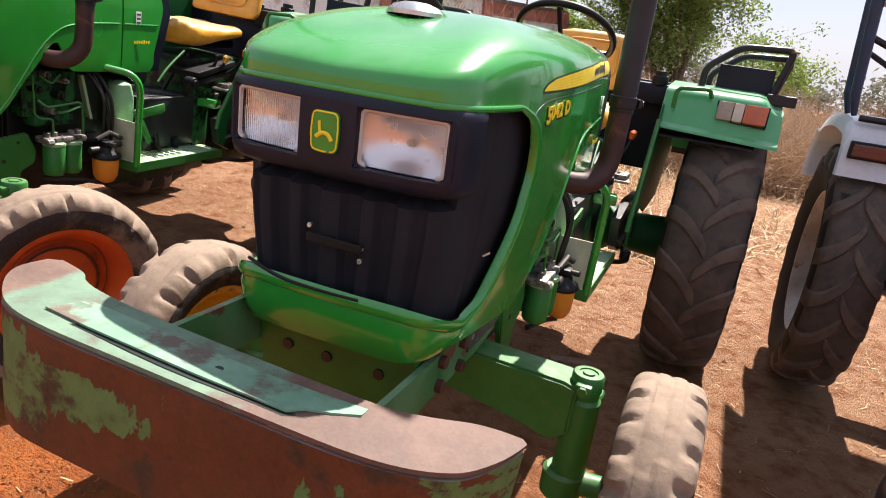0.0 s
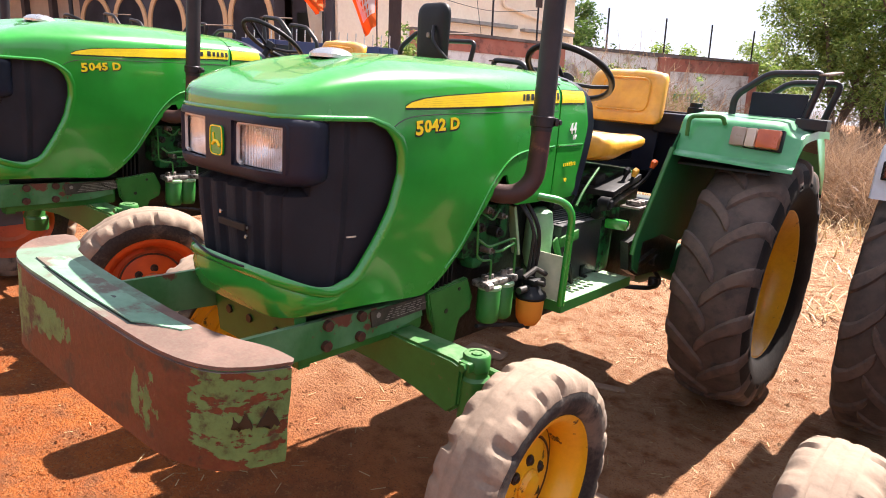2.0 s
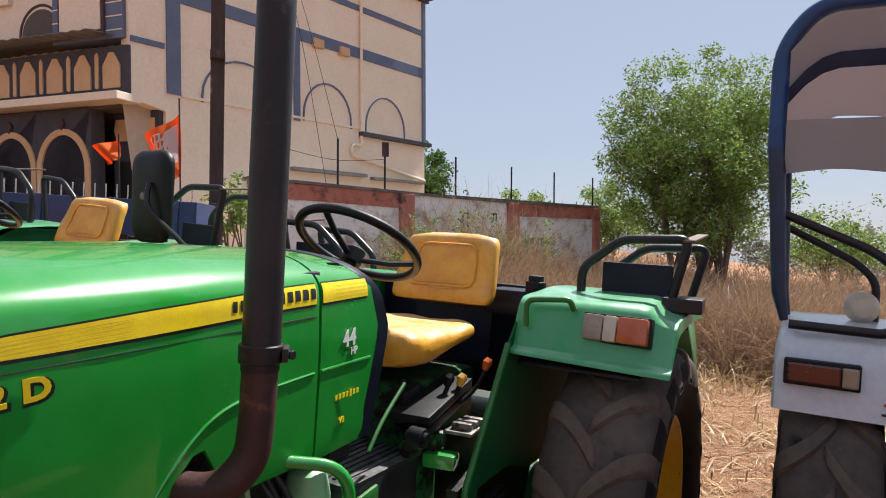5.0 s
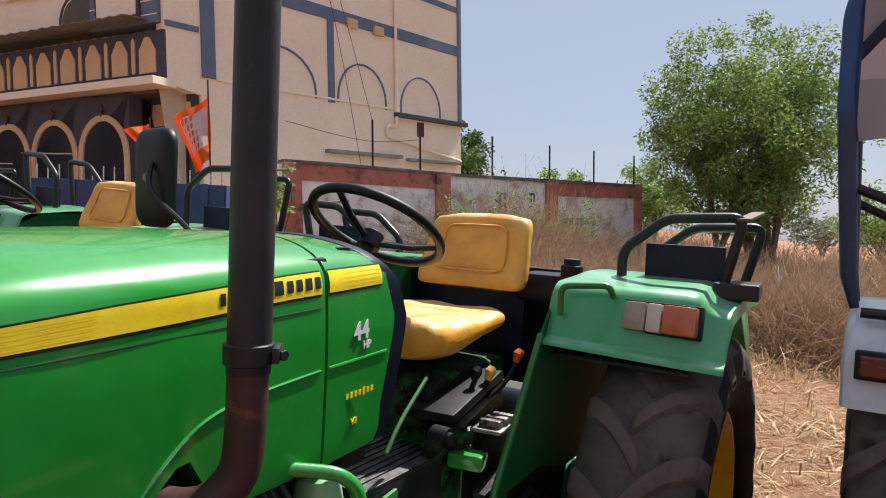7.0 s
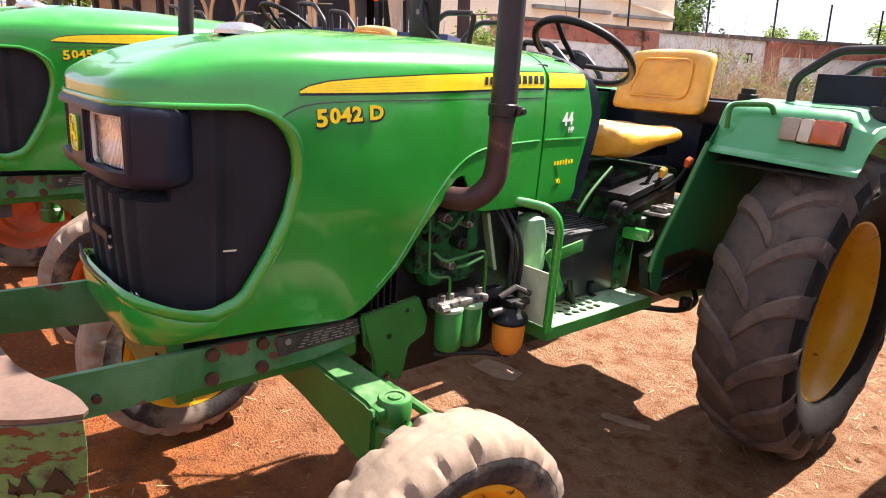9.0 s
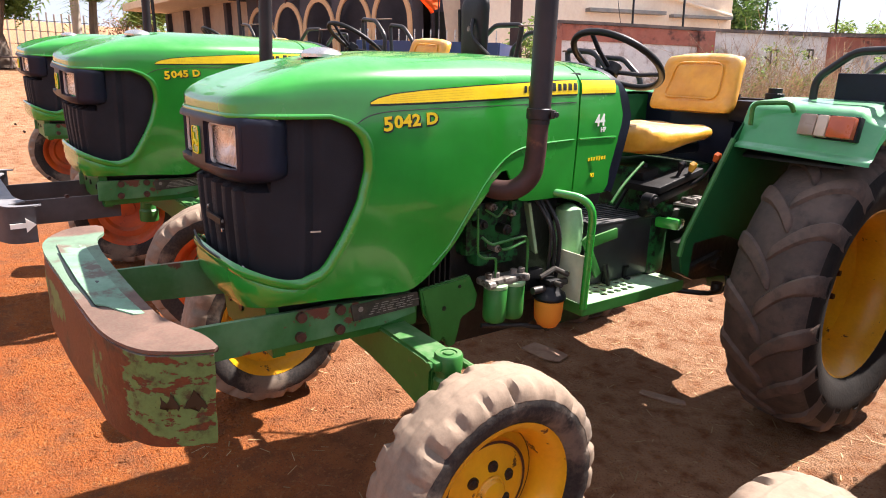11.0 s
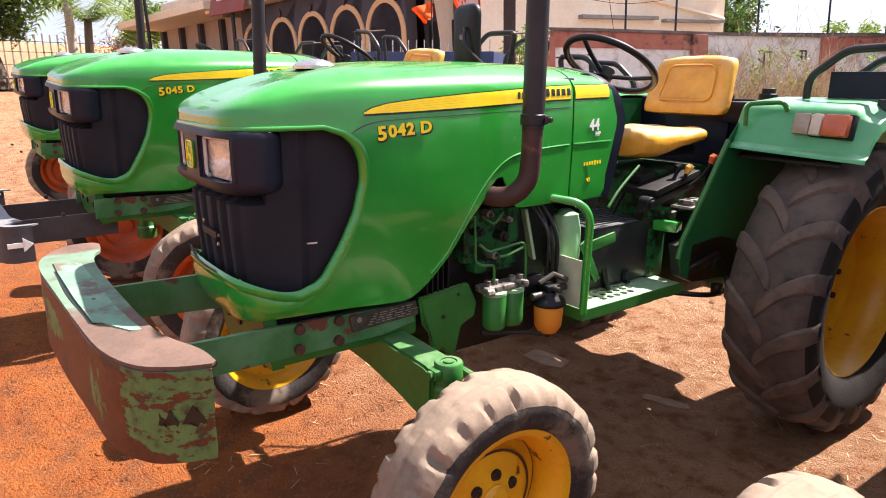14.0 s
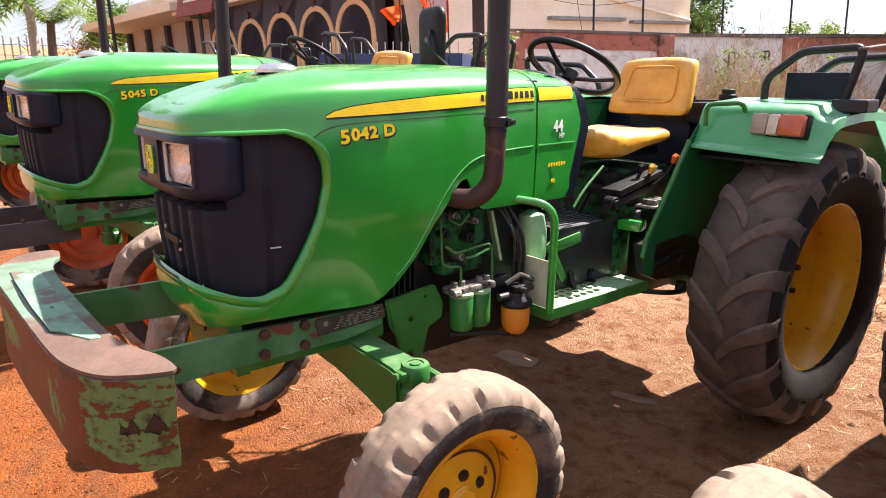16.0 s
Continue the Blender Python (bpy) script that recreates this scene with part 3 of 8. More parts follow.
def grille_rim():
    """The rolled green edge round the grille's opening."""
    pts = []
    zs = [0.955 + (1.385 - 0.955) * i / 24 for i in range(25)]
    right = [hood_at(interp(interp(z, EDGE), Y_S), z - dip(z, 1), 1, 0.004) for z in zs]
    top = [hood_at(interp(-0.265, Y_S) * f, 1.385, 1 if f >= 0 else -1, 0.004) if f >= 0 else hood_at(interp(-0.265, Y_S) * -f, 1.385, -1, 0.004) for f in [1 - i / 16 for i in range(1, 32)]]
    left = [Vector((-p.x, p.y, p.z)) for p in reversed(right)]
    bot = [hood_at(interp(-0.345, Y_S) * abs(f), 0.955 - dip(0.955, abs(f)), 1 if f >= 0 else -1, 0.006) for f in [-1 + i / 16 for i in range(1, 32)]]
    line = right + top + left + bot
    bm = BM()
    n = 8
    rings = []
    for i, p in enumerate(line):
        d = (line[(i + 1) % len(line)] - line[i - 1]).normalized()
        c = Vector((0, 0.1, 1.17))
        outw = Vector((p.x, p.y - 0.1, 0)).normalized()
        side = d.cross(outw).normalized()
        outw = side.cross(d).normalized()
        k_ = interp(p.z, [(1.33, 1.0), (1.38, 0.4)])
        rings.append([bm.verts.new(p + side * math.cos(a) * 0.017 * k_ + outw * math.sin(a) * 0.009 * k_) for a in (2 * math.pi * k / n for k in range(n))])
    for i in range(len(rings)):
        a, b = rings[i - 1], rings[i]
        for k in range(n):
            bm.faces.new((a[k], a[(k + 1) % n], b[(k + 1) % n], b[k]))
    bmesh.ops.recalc_face_normals(bm, faces=bm.faces[:])
    return bm


def grille_screen():
    """The black screen behind the opening, folded into upright flutes in front and creased at the sides."""
    bm = BM()
    rows = []
    for i in range(17):
        z = 0.885 + (1.4 - 0.885) * i / 16
        line = []
        se = interp(-0.12, Y_S)
        for j in range(-110, 111):
            s = abs(j) / 110 * se
            sg = 1 if j >= 0 else -1
            x = interp(s, S_X)
            fl = 0.0
            if s < 0.235:
                fl = 0.010 * math.tanh(2.2 * math.sin(s * 2 * math.pi / 0.082 + 0.9))
            crease = 0.007 * math.exp(-((interp(s, S_Y) + 0.335) / 0.010) ** 2) - 0.008 * math.exp(-((interp(s, S_Y) + 0.305) / 0.012) ** 2)
            back = 0.07 if z > 1.20 and s < 0.33 else 0.0
            line.append(hood_at(s, z, sg, -0.03 + fl + crease - back))
        rows.append(line)
    grid_mesh(bm, rows)
    thicken(bm, 0.006)
    return bm


def lamp_pod():
    """The dark brow that carries both headlamps; it stands proud of the grille and rounds off into the sides."""
    sx = lambda x: interp(x, X_S)
    s1 = sx(0.248)
    cols = [0, 0.03, sx(0.058), sx(0.064), sx(0.10), sx(0.15), sx(0.20), sx(0.242), s1] + [s1 + d for d in (0.02, 0.04, 0.06, 0.078, 0.094, 0.107, 0.117, 0.124, 0.128)]
    allc = [(-1, s) for s in cols[:0:-1]] + [(1, s) for s in cols]
    zs = [1.203, 1.205, 1.210, 1.219, 1.231, 1.243, 1.295, 1.361, 1.370, 1.379, 1.386, 1.390, 1.392]
    edges = [0.0, 0.42, 0.72, 0.92, 1.0, 1.0, 1.0, 1.0, 1.0, 0.92, 0.72, 0.42, 0.0]
    rows = []
    for i, z in enumerate(zs):
        line = []
        for sg, s in allc:
            e = min(1, max(0, (cols[-1] - s) / 0.075))
            e = math.sqrt(1 - (1 - e) ** 2)
            zz = 1.30 + (z - 1.30) * (0.72 + 0.28 * e)
            line.append(hood_at(s, zz, sg, -0.036 + 0.050 * edges[i] * (0.12 + 0.88 * e) * (0.94 if s > s1 + 0.03 else 1.0)))
        rows.append(line)
    bm = BM()
    c0 = len(cols) - 1
    grid_mesh(bm, rows, keep=lambda i, j: not (5 <= i < 7 and ((c0 + 3 <= j < c0 + 7) or (c0 - 7 <= j < c0 - 3))))
    thicken(bm, 0.022)
    return bm


def strip_on_side(top, bot, out, n=40, y0=None, y1=None):
    """A thin decal that follows the hood's side between two lines of height."""
    bm = BM()
    a, z = [], []
    for i in range(n + 1):
        y = y0 + (y1 - y0) * i / n
        zt, zb = interp(y, top), interp(y, bot)
        row = [Vector((side_x(y, zb + (zt - zb) * k / 4) + out, y, zb + (zt - zb) * k / 4)) for k in range(5)]
        a.append(row)
    grid_mesh(bm, a)
    bmesh.ops.recalc_face_normals(bm, faces=bm.faces[:])
    return bm


# ---- tractor: wheels ----
def tyre_rear(bm, R=0.645, W=0.362, rim=0.375, lugs=17):
    """A worn drive tyre: rounded carcass, broad curved lugs that meet in chevrons and end in hollowed shoulders."""
    h = W / 2
    prof = [(rim, -0.72), (rim + 0.02, -0.80), (rim + 0.035, -0.86), (rim + 0.09, -0.99), (rim + 0.13, -1.0), (R - 0.105, -0.98), (R - 0.070, -0.92), (R - 0.045, -0.80), (R - 0.030, -0.55), (R - 0.024, -0.25)]
    prof = [(r, x * h) for r, x in prof] + [(R - 0.022, 0)] + [(r, -x * h) for r, x in reversed(prof)]
    lathe(bm, prof, 84, closed=True)
    for f in bm.faces:
        c = f.calc_center_median()
        f.material_index = 2 if math.hypot(c.y, c.z) < R - 0.085 else 0

    carcass = [v for v in bm.verts if math.hypot(v.co.y, v.co.z) > R - 0.08]

    def rad(x):
        return interp(abs(x) / h, [(0, R - 0.022), (0.25, R - 0.024), (0.55, R - 0.030), (0.80, R - 0.045), (0.92, R - 0.070), (0.98, R - 0.105), (1.0, R - 0.14)])
    rng = random.Random(77)
    for side in (-1, 1):
        for k in range(lugs):
            a0 = 2 * math.pi * (k + (0.5 if side > 0 else 0) + 0.03 * rng.uniform(-1, 1)) / lugs
            secs = []
            wear = rng.uniform(0.0, 0.003)
            ts = [0, 0.025, 0.07, 0.16, 0.28, 0.42, 0.56, 0.70, 0.82, 0.91, 0.96, 1.0]
            for t in ts:
                x = side * (-0.022 + t * (h * 1.015 + 0.022))
                a = a0 - 0.47 * t + 0.20 * t * t
                wd = interp(t, [(0, 0.60), (0.025, 0.85), (0.07, 1.0), (0.6, 1.05), (1, 1.18)]) * 0.029 / R * (1 + 0.05 * math.sin(k * 2.3 + t * 7 + side))
                rise = interp(t, [(0, 0.004), (0.025, 0.012), (0.07, 0.017), (0.75, 0.020), (0.91, 0.027), (0.96, 0.026), (1.0, 0.016)]) - wear
                base = rad(x) - 0.010
                top = rad(x) + rise
                secs.append([Vector((x, rr * math.cos(a + da), rr * math.sin(a + da))) for da, rr in ((-wd * 1.55, base), (-wd * 1.14, top - 0.009), (-wd * 0.93, top - 0.002), (0.0, top), (wd * 0.93, top - 0.002), (wd * 1.14, top - 0.009), (wd * 1.55, base))])
            V = [[bm.verts.new(p) for p in q] for q in secs]
            for u, v in zip(V, V[1:]):
                for j in range(6):
                    bm.faces.new((u[j], u[j + 1], v[j + 1], v[j])).material_index = 1
            bm.faces.new(V[0]).material_index = 1
            c = (V[6][0].co + V[6][6].co) / 2
            root = min(carcass, key=lambda v: (v.co - c).length_squared)
            bm.faces.new((root, V[6][0], V[6][6]))
            # hollowed end of the lug
            c = sum((v.co for v in V[-1]), Vector()) / 7
            deep = bm.verts.new(c - Vector((side * 0.016, 0, 0)))
            lip = [bm.verts.new(v.co.lerp(c, 0.35)) for v in V[-1]]
            for j in range(7):
                q = (j + 1) % 7
                bm.faces.new((V[-1][j], V[-1][q], lip[q], lip[j])).material_index = 2
                bm.faces.new((lip[j], lip[q], deep)).material_index = 2
    for f in bm.faces:
        c = f.calc_center_median()
        if math.hypot(c.y, c.z) < R - 0.165:
            f.material_index = 2
    bmesh.ops.recalc_face_normals(bm, faces=bm.faces[:])


def tyre_front(bm, R=0.370, W=0.204, rim=0.229):
    """A worn ribbed tyre: rounded sandy crown, shoulder blocks parted by notches, dark sidewalls."""
    h = W / 2
    prof = [(rim, -0.66), (rim + 0.010, -0.76), (rim + 0.028, -0.90), (rim + 0.048, -0.98), (R - 0.066, -1.0), (R - 0.045, -0.975), (R - 0.030, -0.93), (R - 0.019, -0.85), (R - 0.012, -0.76), (R - 0.008, -0.64), (R - 0.005, -0.50), (R - 0.006, -0.44), (R - 0.005, -0.38), (R - 0.001, -0.33), (R, -0.16), (R - 0.001, -0.08), (R - 0.003, -0.04)]
    prof = prof + [(r, -x) for r, x in reversed(prof)]
    n, lug = 264, 24
    m = len(prof)
    rings = []
    for i, (r, x) in enumerate(prof):
        a = abs(x)
        side = 1 if x > 0 else -1
        ring = []
        for k in range(n):
            ph = (k * lug / n + (0.5 if side > 0 else 0)) % 1.0
            kk = int(k * lug / n + (0.5 if side > 0 else 0))
            wide = 0.20 + 0.05 * math.sin(kk * 1.7)
            cut = max(0.0, 1 - abs(ph - 0.5) / wide) ** 0.6 if abs(ph - 0.5) < wide else 0.0
            deep = 0.029 * interp(a, [(0.45, 0), (0.60, 0.75), (0.85, 1.0), (0.97, 0.75), (1.0, 0.2)]) if i not in (0, 1, 2, m - 1, m - 2, m - 3) and r > R - 0.05 else 0.0
            wob = 0.0016 * math.sin(kk * 2.9 + a * 3) + 0.0012 * math.sin(k * 0.13)
            rr = r - deep * cut * (0.75 + 0.35 * math.sin(kk * 2.3)) + (wob if r > R - 0.05 else 0)
            th = 2 * math.pi * k / n
            ring.append(bm.verts.new((x * h, rr * math.cos(th), rr * math.sin(th))))
        rings.append(ring)
    for i in range(m):
        a, b = rings[i - 1], rings[i]
        for k in range(n):
            bm.faces.new((a[k], b[k], b[(k + 1) % n], a[(k + 1) % n]))
    bmesh.ops.recalc_face_normals(bm, faces=bm.faces[:])


MESHES = {}


def shared(key, make, mats, smooth):
    """One mesh for alike parts."""
    if key not in MESHES:
        bm = BM()
        make(bm)
        me = bpy.data.meshes.new(key)
        bm.to_mesh(me)
        bm.free()
        for x in mats:
            me.materials.append(x)
        me.polygons.foreach_set("use_smooth", [True] * len(me.polygons))
        me.set_sharp_from_angle(angle=radians(smooth))
        MESHES[key] = me
    return MESHES[key]


def put_mesh(name, me, parent, m, label=""):
    ob = new(name, me)
    ob.parent = parent
    ob.matrix_basis = m
    if label:
        ob["label"] = label
    return ob


def rim_rear(bm, r=0.375, w=0.26):
    lathe(bm, [(r - 0.006, -w / 2), (r + 0.012, -w / 2 - 0.004), (r + 0.014, -w / 2 + 0.012), (r - 0.004, -w / 2 + 0.02), (r - 0.035, -w / 4), (r - 0.04, 0), (r - 0.035, w / 4), (r - 0.004, w / 2 - 0.02),
               (r + 0.014, w / 2 - 0.012), (r + 0.012, w / 2 + 0.004), (r - 0.006, w / 2), (r - 0.018, w / 2 - 0.02), (r - 0.05, w / 4), (r - 0.055, 0), (r - 0.05, -w / 4), (r - 0.018, -w / 2 + 0.02)], 56, closed=True)
    bmesh.ops.recalc_face_normals(bm, faces=bm.faces[:])


def disc_rear(bm, r=0.325):
    lathe(bm, [(r, 0.02), (r - 0.03, 0.0), (r - 0.10, -0.012), (0.20, -0.012), (0.17, 0.01), (0.12, 0.016), (0.05, 0.016), (0.045, -0.01), (0.12, -0.002), (0.17, -0.008), (0.20, -0.026), (r - 0.10, -0.026), (r - 0.03, -0.012), (r, 0.006)], 48, closed=True)
    bmesh.ops.recalc_face_normals(bm, faces=bm.faces[:])


def rim_front(bm, r=0.229, w=0.15):
    lathe(bm, [(r - 0.006, w / 2), (r + 0.012, w / 2 + 0.006), (r + 0.014, w / 2 - 0.006), (r - 0.004, w / 2 - 0.012), (r - 0.03, 0.02), (r - 0.03, -0.02), (r - 0.004, -w / 2 + 0.012), (r + 0.014, -w / 2 + 0.006), (r + 0.012, -w / 2 - 0.006),
               (r - 0.006, -w / 2), (r - 0.016, -w / 2 + 0.012), (r - 0.042, -0.025), (r - 0.042, 0.02), (r - 0.016, w / 2 - 0.012)], 48, closed=True)
    bmesh.ops.recalc_face_normals(bm, faces=bm.faces[:])


def disc_front(bm, r=0.170):
    """A dished disc with a pressed step round its hub."""
    lathe(bm, [(r, -0.030), (0.150, -0.034), (0.134, -0.028), (0.126, -0.012), (0.118, -0.006), (0.105, -0.004), (0.085, 0.0), (0.052, 0.010), (0.034, 0.012), (0.034, 0.006), (0.085, -0.007), (0.118, -0.013), (0.134, -0.035), (r, -0.037)], 56, closed=True)
    bmesh.ops.recalc_face_normals(bm, faces=bm.faces[:])


def wheel(kind, parent, m, rim_mat, label):
    """A wheel whose outer face looks along its own +x."""
    w = new("rear_wheel" if kind == "rear" else "front_wheel")
    w.parent, w.matrix_basis = parent, m
    w["label"] = label
    key = kind + rim_mat.name
    I = Matrix()
    if kind == "rear":
        put_mesh("tyre", shared("rear_tyre", tyre_rear, [M_CARCASS, M_RUBBER, M_WALLRUB], 38), w, I, "dusty black rubber tyre with chevron lugs")
        rim = put_mesh("rim", shared("rim" + key, rim_rear, [rim_mat], 35), w, I)
        put_mesh("wheel_disc", shared("disc" + key, disc_rear, [rim_mat], 35), w, Matrix.Translation((-0.075, 0, 0)))
        for k in range(8):
            a = 2 * math.pi * k / 8 + 0.2
            put_mesh("lug_nut", shared("nut", lambda b: can(b, (0, 0, 0), 0.014, 0.03, "x", 6), [M_BOLT], 30), w, Matrix.Translation((-0.055, 0.145 * math.cos(a), 0.145 * math.sin(a))))
        put_mesh("hub", shared("rear_hub", lambda b: can(b, (0, 0, 0), 0.07, 0.05, "x", 24), [M_CASTING], 30), w, Matrix.Translation((-0.06, 0, 0)))
    else:
        put_mesh("tyre", shared("front_tyre", tyre_front, [M_FRONTRUB], 35), w, I, "rubber tyre with sandy worn tread")
        put_mesh("rim", shared("rim" + key, rim_front, [rim_mat], 35), w, I)
        WIDE = Matrix.Diagonal((1.0, 1.135, 1.135, 1.0))
        put_mesh("wheel_disc", shared("disc" + key, disc_front, [rim_mat], 35), w, WIDE @ Matrix.Translation((0.005, 0, 0)))
        for k in range(6):
            a = 2 * math.pi * k / 6 + 0.4
            put_mesh("lug_nut", shared("small_nut", lambda b: lathe(b, [(0.0005, 0.010), (0.009, 0.009), (0.011, 0.003), (0.016, 0.002), (0.017, -0.004)], 12), [M_NUT], 30), w, WIDE @ Matrix.Translation((0.012, 0.066 * math.cos(a), 0.066 * math.sin(a))))
        for rr, xx in ((0.1225, -0.008), (0.163, -0.0305)):
            put_mesh("rust_ring", shared("rust_ring%d" % (rr * 1000), lambda b: lathe(b, [(rr, xx), (rr + 0.004, xx + 0.002), (rr + 0.008, xx), (rr + 0.004, xx - 0.003)], 48, closed=True), [M_BOLT], 30), w, WIDE @ Matrix.Translation((0.006, 0, 0)))
        put_mesh("hub_cap", shared("front_hub" + key, lambda b: lathe(b, [(0.045, -0.02), (0.045, 0.010), (0.041, 0.015), (0.038, 0.013), (0.033, 0.022), (0.018, 0.027), (0.0005, 0.028)], 28), [rim_mat], 30), w, WIDE @ Matrix.Translation((0.012, 0, 0)))
    return w


# ---- tractor: assembly ----
def headlamp(parent, x):
    lamp = new("headlight")
    lamp.parent = parent
    lamp["label"] = "rectangular headlight with clear ribbed glass"
    y = -0.522 + 0.10 * max(0, abs(x) - 0.1)
    bm = BM()
    rows = []
    for i in range(9):
        v = -1 + 2 * i / 8
        rows.append([Vector((x + 0.092 * u, y + 0.008 + 0.034 * (1 - u * u) * (1 - v * v) + 0.007 * (u * (1 if x > 0 else -1) + 1), 1.302 + 0.058 * v)) for u in (-1 + 2 * j / 10 for j in range(11))])
    grid_mesh(bm, rows)
    thicken(bm, 0.004)
    part("reflector", bm, M_REFL, lamp, smooth=True)
    bm = BM()
    can(bm, (x, y + 0.040, 1.302), 0.008, 0.010, "y", 12)
    part("bulb", bm, M_WHITEL, lamp, smooth=True)
    bm = BM()
    rows = []
    for i in range(7):
        v = -1 + 2 * i / 6
        rows.append([Vector((x + 0.09 * u, y - 0.002 - 0.006 * (1 - u * u) + 0.0005 * math.cos(u * math.pi * 28) + 0.012 * (u * (1 if x > 0 else -1) + 1), 1.302 + 0.056 * v)) for u in (-1 + 2 * j / 112 for j in range(113))])
    grid_mesh(bm, rows)
    thicken(bm, 0.002)
    ob = part("lens", bm, M_LENS, lamp, smooth=60)
    ob.visible_shadow = False
    bm = BM()
    o = [(x - 0.098, 1.238), (x + 0.098, 1.238), (x + 0.098, 1.366), (x - 0.098, 1.366)]
    ring = round_corners([Vector((a, y - 0.010 + 0.012 * ((a - x) / 0.098 * (1 if x > 0 else -1) + 1), b)) for a, b in o + o[:2]], 0.014)[1:-1]
    tube(bm, ring, 0.010, 8)
    part("lamp_bezel", bm, M_NAVY, lamp, smooth=True)
    bm = BM()
    o = [(x - 0.088, 1.248), (x + 0.088, 1.248), (x + 0.088, 1.356), (x - 0.088, 1.356)]
    ring = round_corners([Vector((a, y - 0.008 + 0.012 * ((a - x) / 0.098 * (1 if x > 0 else -1) + 1), b)) for a, b in o + o[:2]], 0.016)[1:-1]
    tube(bm, ring, 0.0058, 6)
    part("glass_rim", bm, M_GLASSRIM, lamp, "pale frosted rim of the lamp glass", smooth=True)


def emblem(parent):
    bm = BM()
    o = [(p.x, p.z) for p in round_corners([Vector((a, 0, b)) for a, b in ((0, 1.260), (0.030, 1.262), (0.033, 1.302), (0.030, 1.343), (-0.030, 1.343), (-0.033, 1.302), (-0.030, 1.262), (0, 1.260))], 0.012)[:-1]]
    prism(bm, o, -0.5485, -0.538, "y")
    e = part("emblem", bm, M_GREEN, parent, "green badge with a yellow border")
    bm = BM()
    ring = [Vector((a * 0.93, -0.5495, 1.302 + (b - 1.302) * 0.93)) for a, b in o + o[:2]]
    tube(bm, round_corners(ring, 0.012)[1:-1], 0.0018, 6)
    part("badge_border", bm, M_DECAL, e)
    bm = BM()
    tube(bm, smooth_line([(-0.018, -0.5495, 1.290), (-0.006, -0.5495, 1.299), (0.008, -0.5495, 1.298), (0.018, -0.5495, 1.286)], 5), 0.0045, 6)
    tube(bm, [(-0.010, -0.5495, 1.299), (-0.013, -0.5495, 1.322)], 0.003, 6)
    part("badge_figure", bm, M_DECAL, e)


def bumper(parent):
    """A bent steel bumper that hangs askew on its rails, one end higher than the other."""
    b = new("bumper")
    b.parent = parent
    b["label"] = "rusty steel front bumper with flaking green paint"
    b.matrix_basis = Matrix.Translation((0.525, 0, 0.865)) @ Matrix.Rotation(radians(4.9), 4, "Y") @ Matrix.Translation((-0.525, 0, 0))
    outer = smooth_line([(0.530, -0.682, 0), (0.503, -0.765, 0), (0.452, -0.836, 0), (0.34, -0.885, 0), (0.14, -0.910, 0), (-0.12, -0.932, 0), (-0.30, -0.944, 0), (-0.40, -0.932, 0), (-0.475, -0.885, 0), (-0.514, -0.83, 0), (-0.512, -0.765, 0)], 6)
    inner = smooth_line([(0.52, -0.672, 0), (0.475, -0.677, 0), (0.43, -0.69, 0), (0.35, -0.73, 0), (0.26, -0.755, 0), (0.0, -0.778, 0), (-0.22, -0.792, 0), (-0.33, -0.790, 0), (-0.385, -0.778, 0), (-0.42, -0.757, 0), (-0.49, -0.748, 0)], 6)
    bm = BM()
    grid_mesh(bm, [[p + Vector((0, 0, 0.0)) for p in inner], [(p + q) / 2 + Vector((0, 0, 0.003 * math.sin(i * 0.37))) for i, (p, q) in enumerate(zip(inner, outer))], [p + Vector((0, 0, 0.0)) for p in outer]])
    thicken(bm, 0.009)
    part("top_plate", bm, M_RUSTTOP, b, "rusty purple-brown steel plate", smooth=True)
    bm = BM()
    rows = []
    for k in range(9):
        z = -0.252 + 0.246 * k / 8
        rows.append([p + Vector((0, 0, z)) + Vector((0.0, 0.0015 * math.sin(i * 0.6 + k * 1.3), 0)) for i, p in enumerate(outer)])
    grid_mesh(bm, rows)
    thicken(bm, 0.008)
    skirt = part("front_skirt", bm, M_SKIRT, b, "rust-brown steel skirt with flaking green paint", smooth=True)
    # smeared black paint marks, ragged wedges with their points up
    rng = random.Random(12)
    for dy, wy, hz in ((-0.026, 0.020, 0.030), (-0.002, 0.015, 0.040), (0.046, 0.026, 0.046)):
        bm = BM()
        row = []
        edge = [(-1.0 + 2 * i / 8, -0.10 * rng.random() - 0.25 * (i % 2) * rng.random()) for i in range(9)]
        edge += [(1 - 1.1 * i / 7 + 0.10 * rng.uniform(-1, 1), 0.10 + 0.9 * (i / 7) ** 1.2 + 0.06 * rng.uniform(-1, 1)) for i in range(1, 8)]
        edge += [(-0.1 - 0.8 * i / 7 + 0.10 * rng.uniform(-1, 1), 1.0 - 0.95 * (i / 7) ** 0.7 + 0.05 * rng.uniform(-1, 1)) for i in range(1, 7)]
        for u, v in edge:
            y = -0.772 + dy + wy * u
            row.append(bm.verts.new((interp(y, [(-0.836, 0.452), (-0.765, 0.503), (-0.682, 0.530)]) + 0.0035 + 0.002 * (y < -0.76), y - 0.002, -0.140 + hz * v)))
        bm.faces.new(row)
        bmesh.ops.triangulate(bm, faces=bm.faces[:])
        thicken(bm, 0.001)
        part("paint_mark", bm, M_INK, skirt, "smeared black paint mark")
    bm = BM()
    near, far = [(-0.335, -0.905), (-0.24, -0.904), (0.0, -0.892), (0.175, -0.876), (0.195, -0.853), (0.235, -0.833), (0.275, -0.806)], [(-0.315, -0.830), (-0.225, -0.826), (-0.1, -0.819), (0.02, -0.811), (0.10, -0.804), (0.19, -0.792), (0.272, -0.778)]
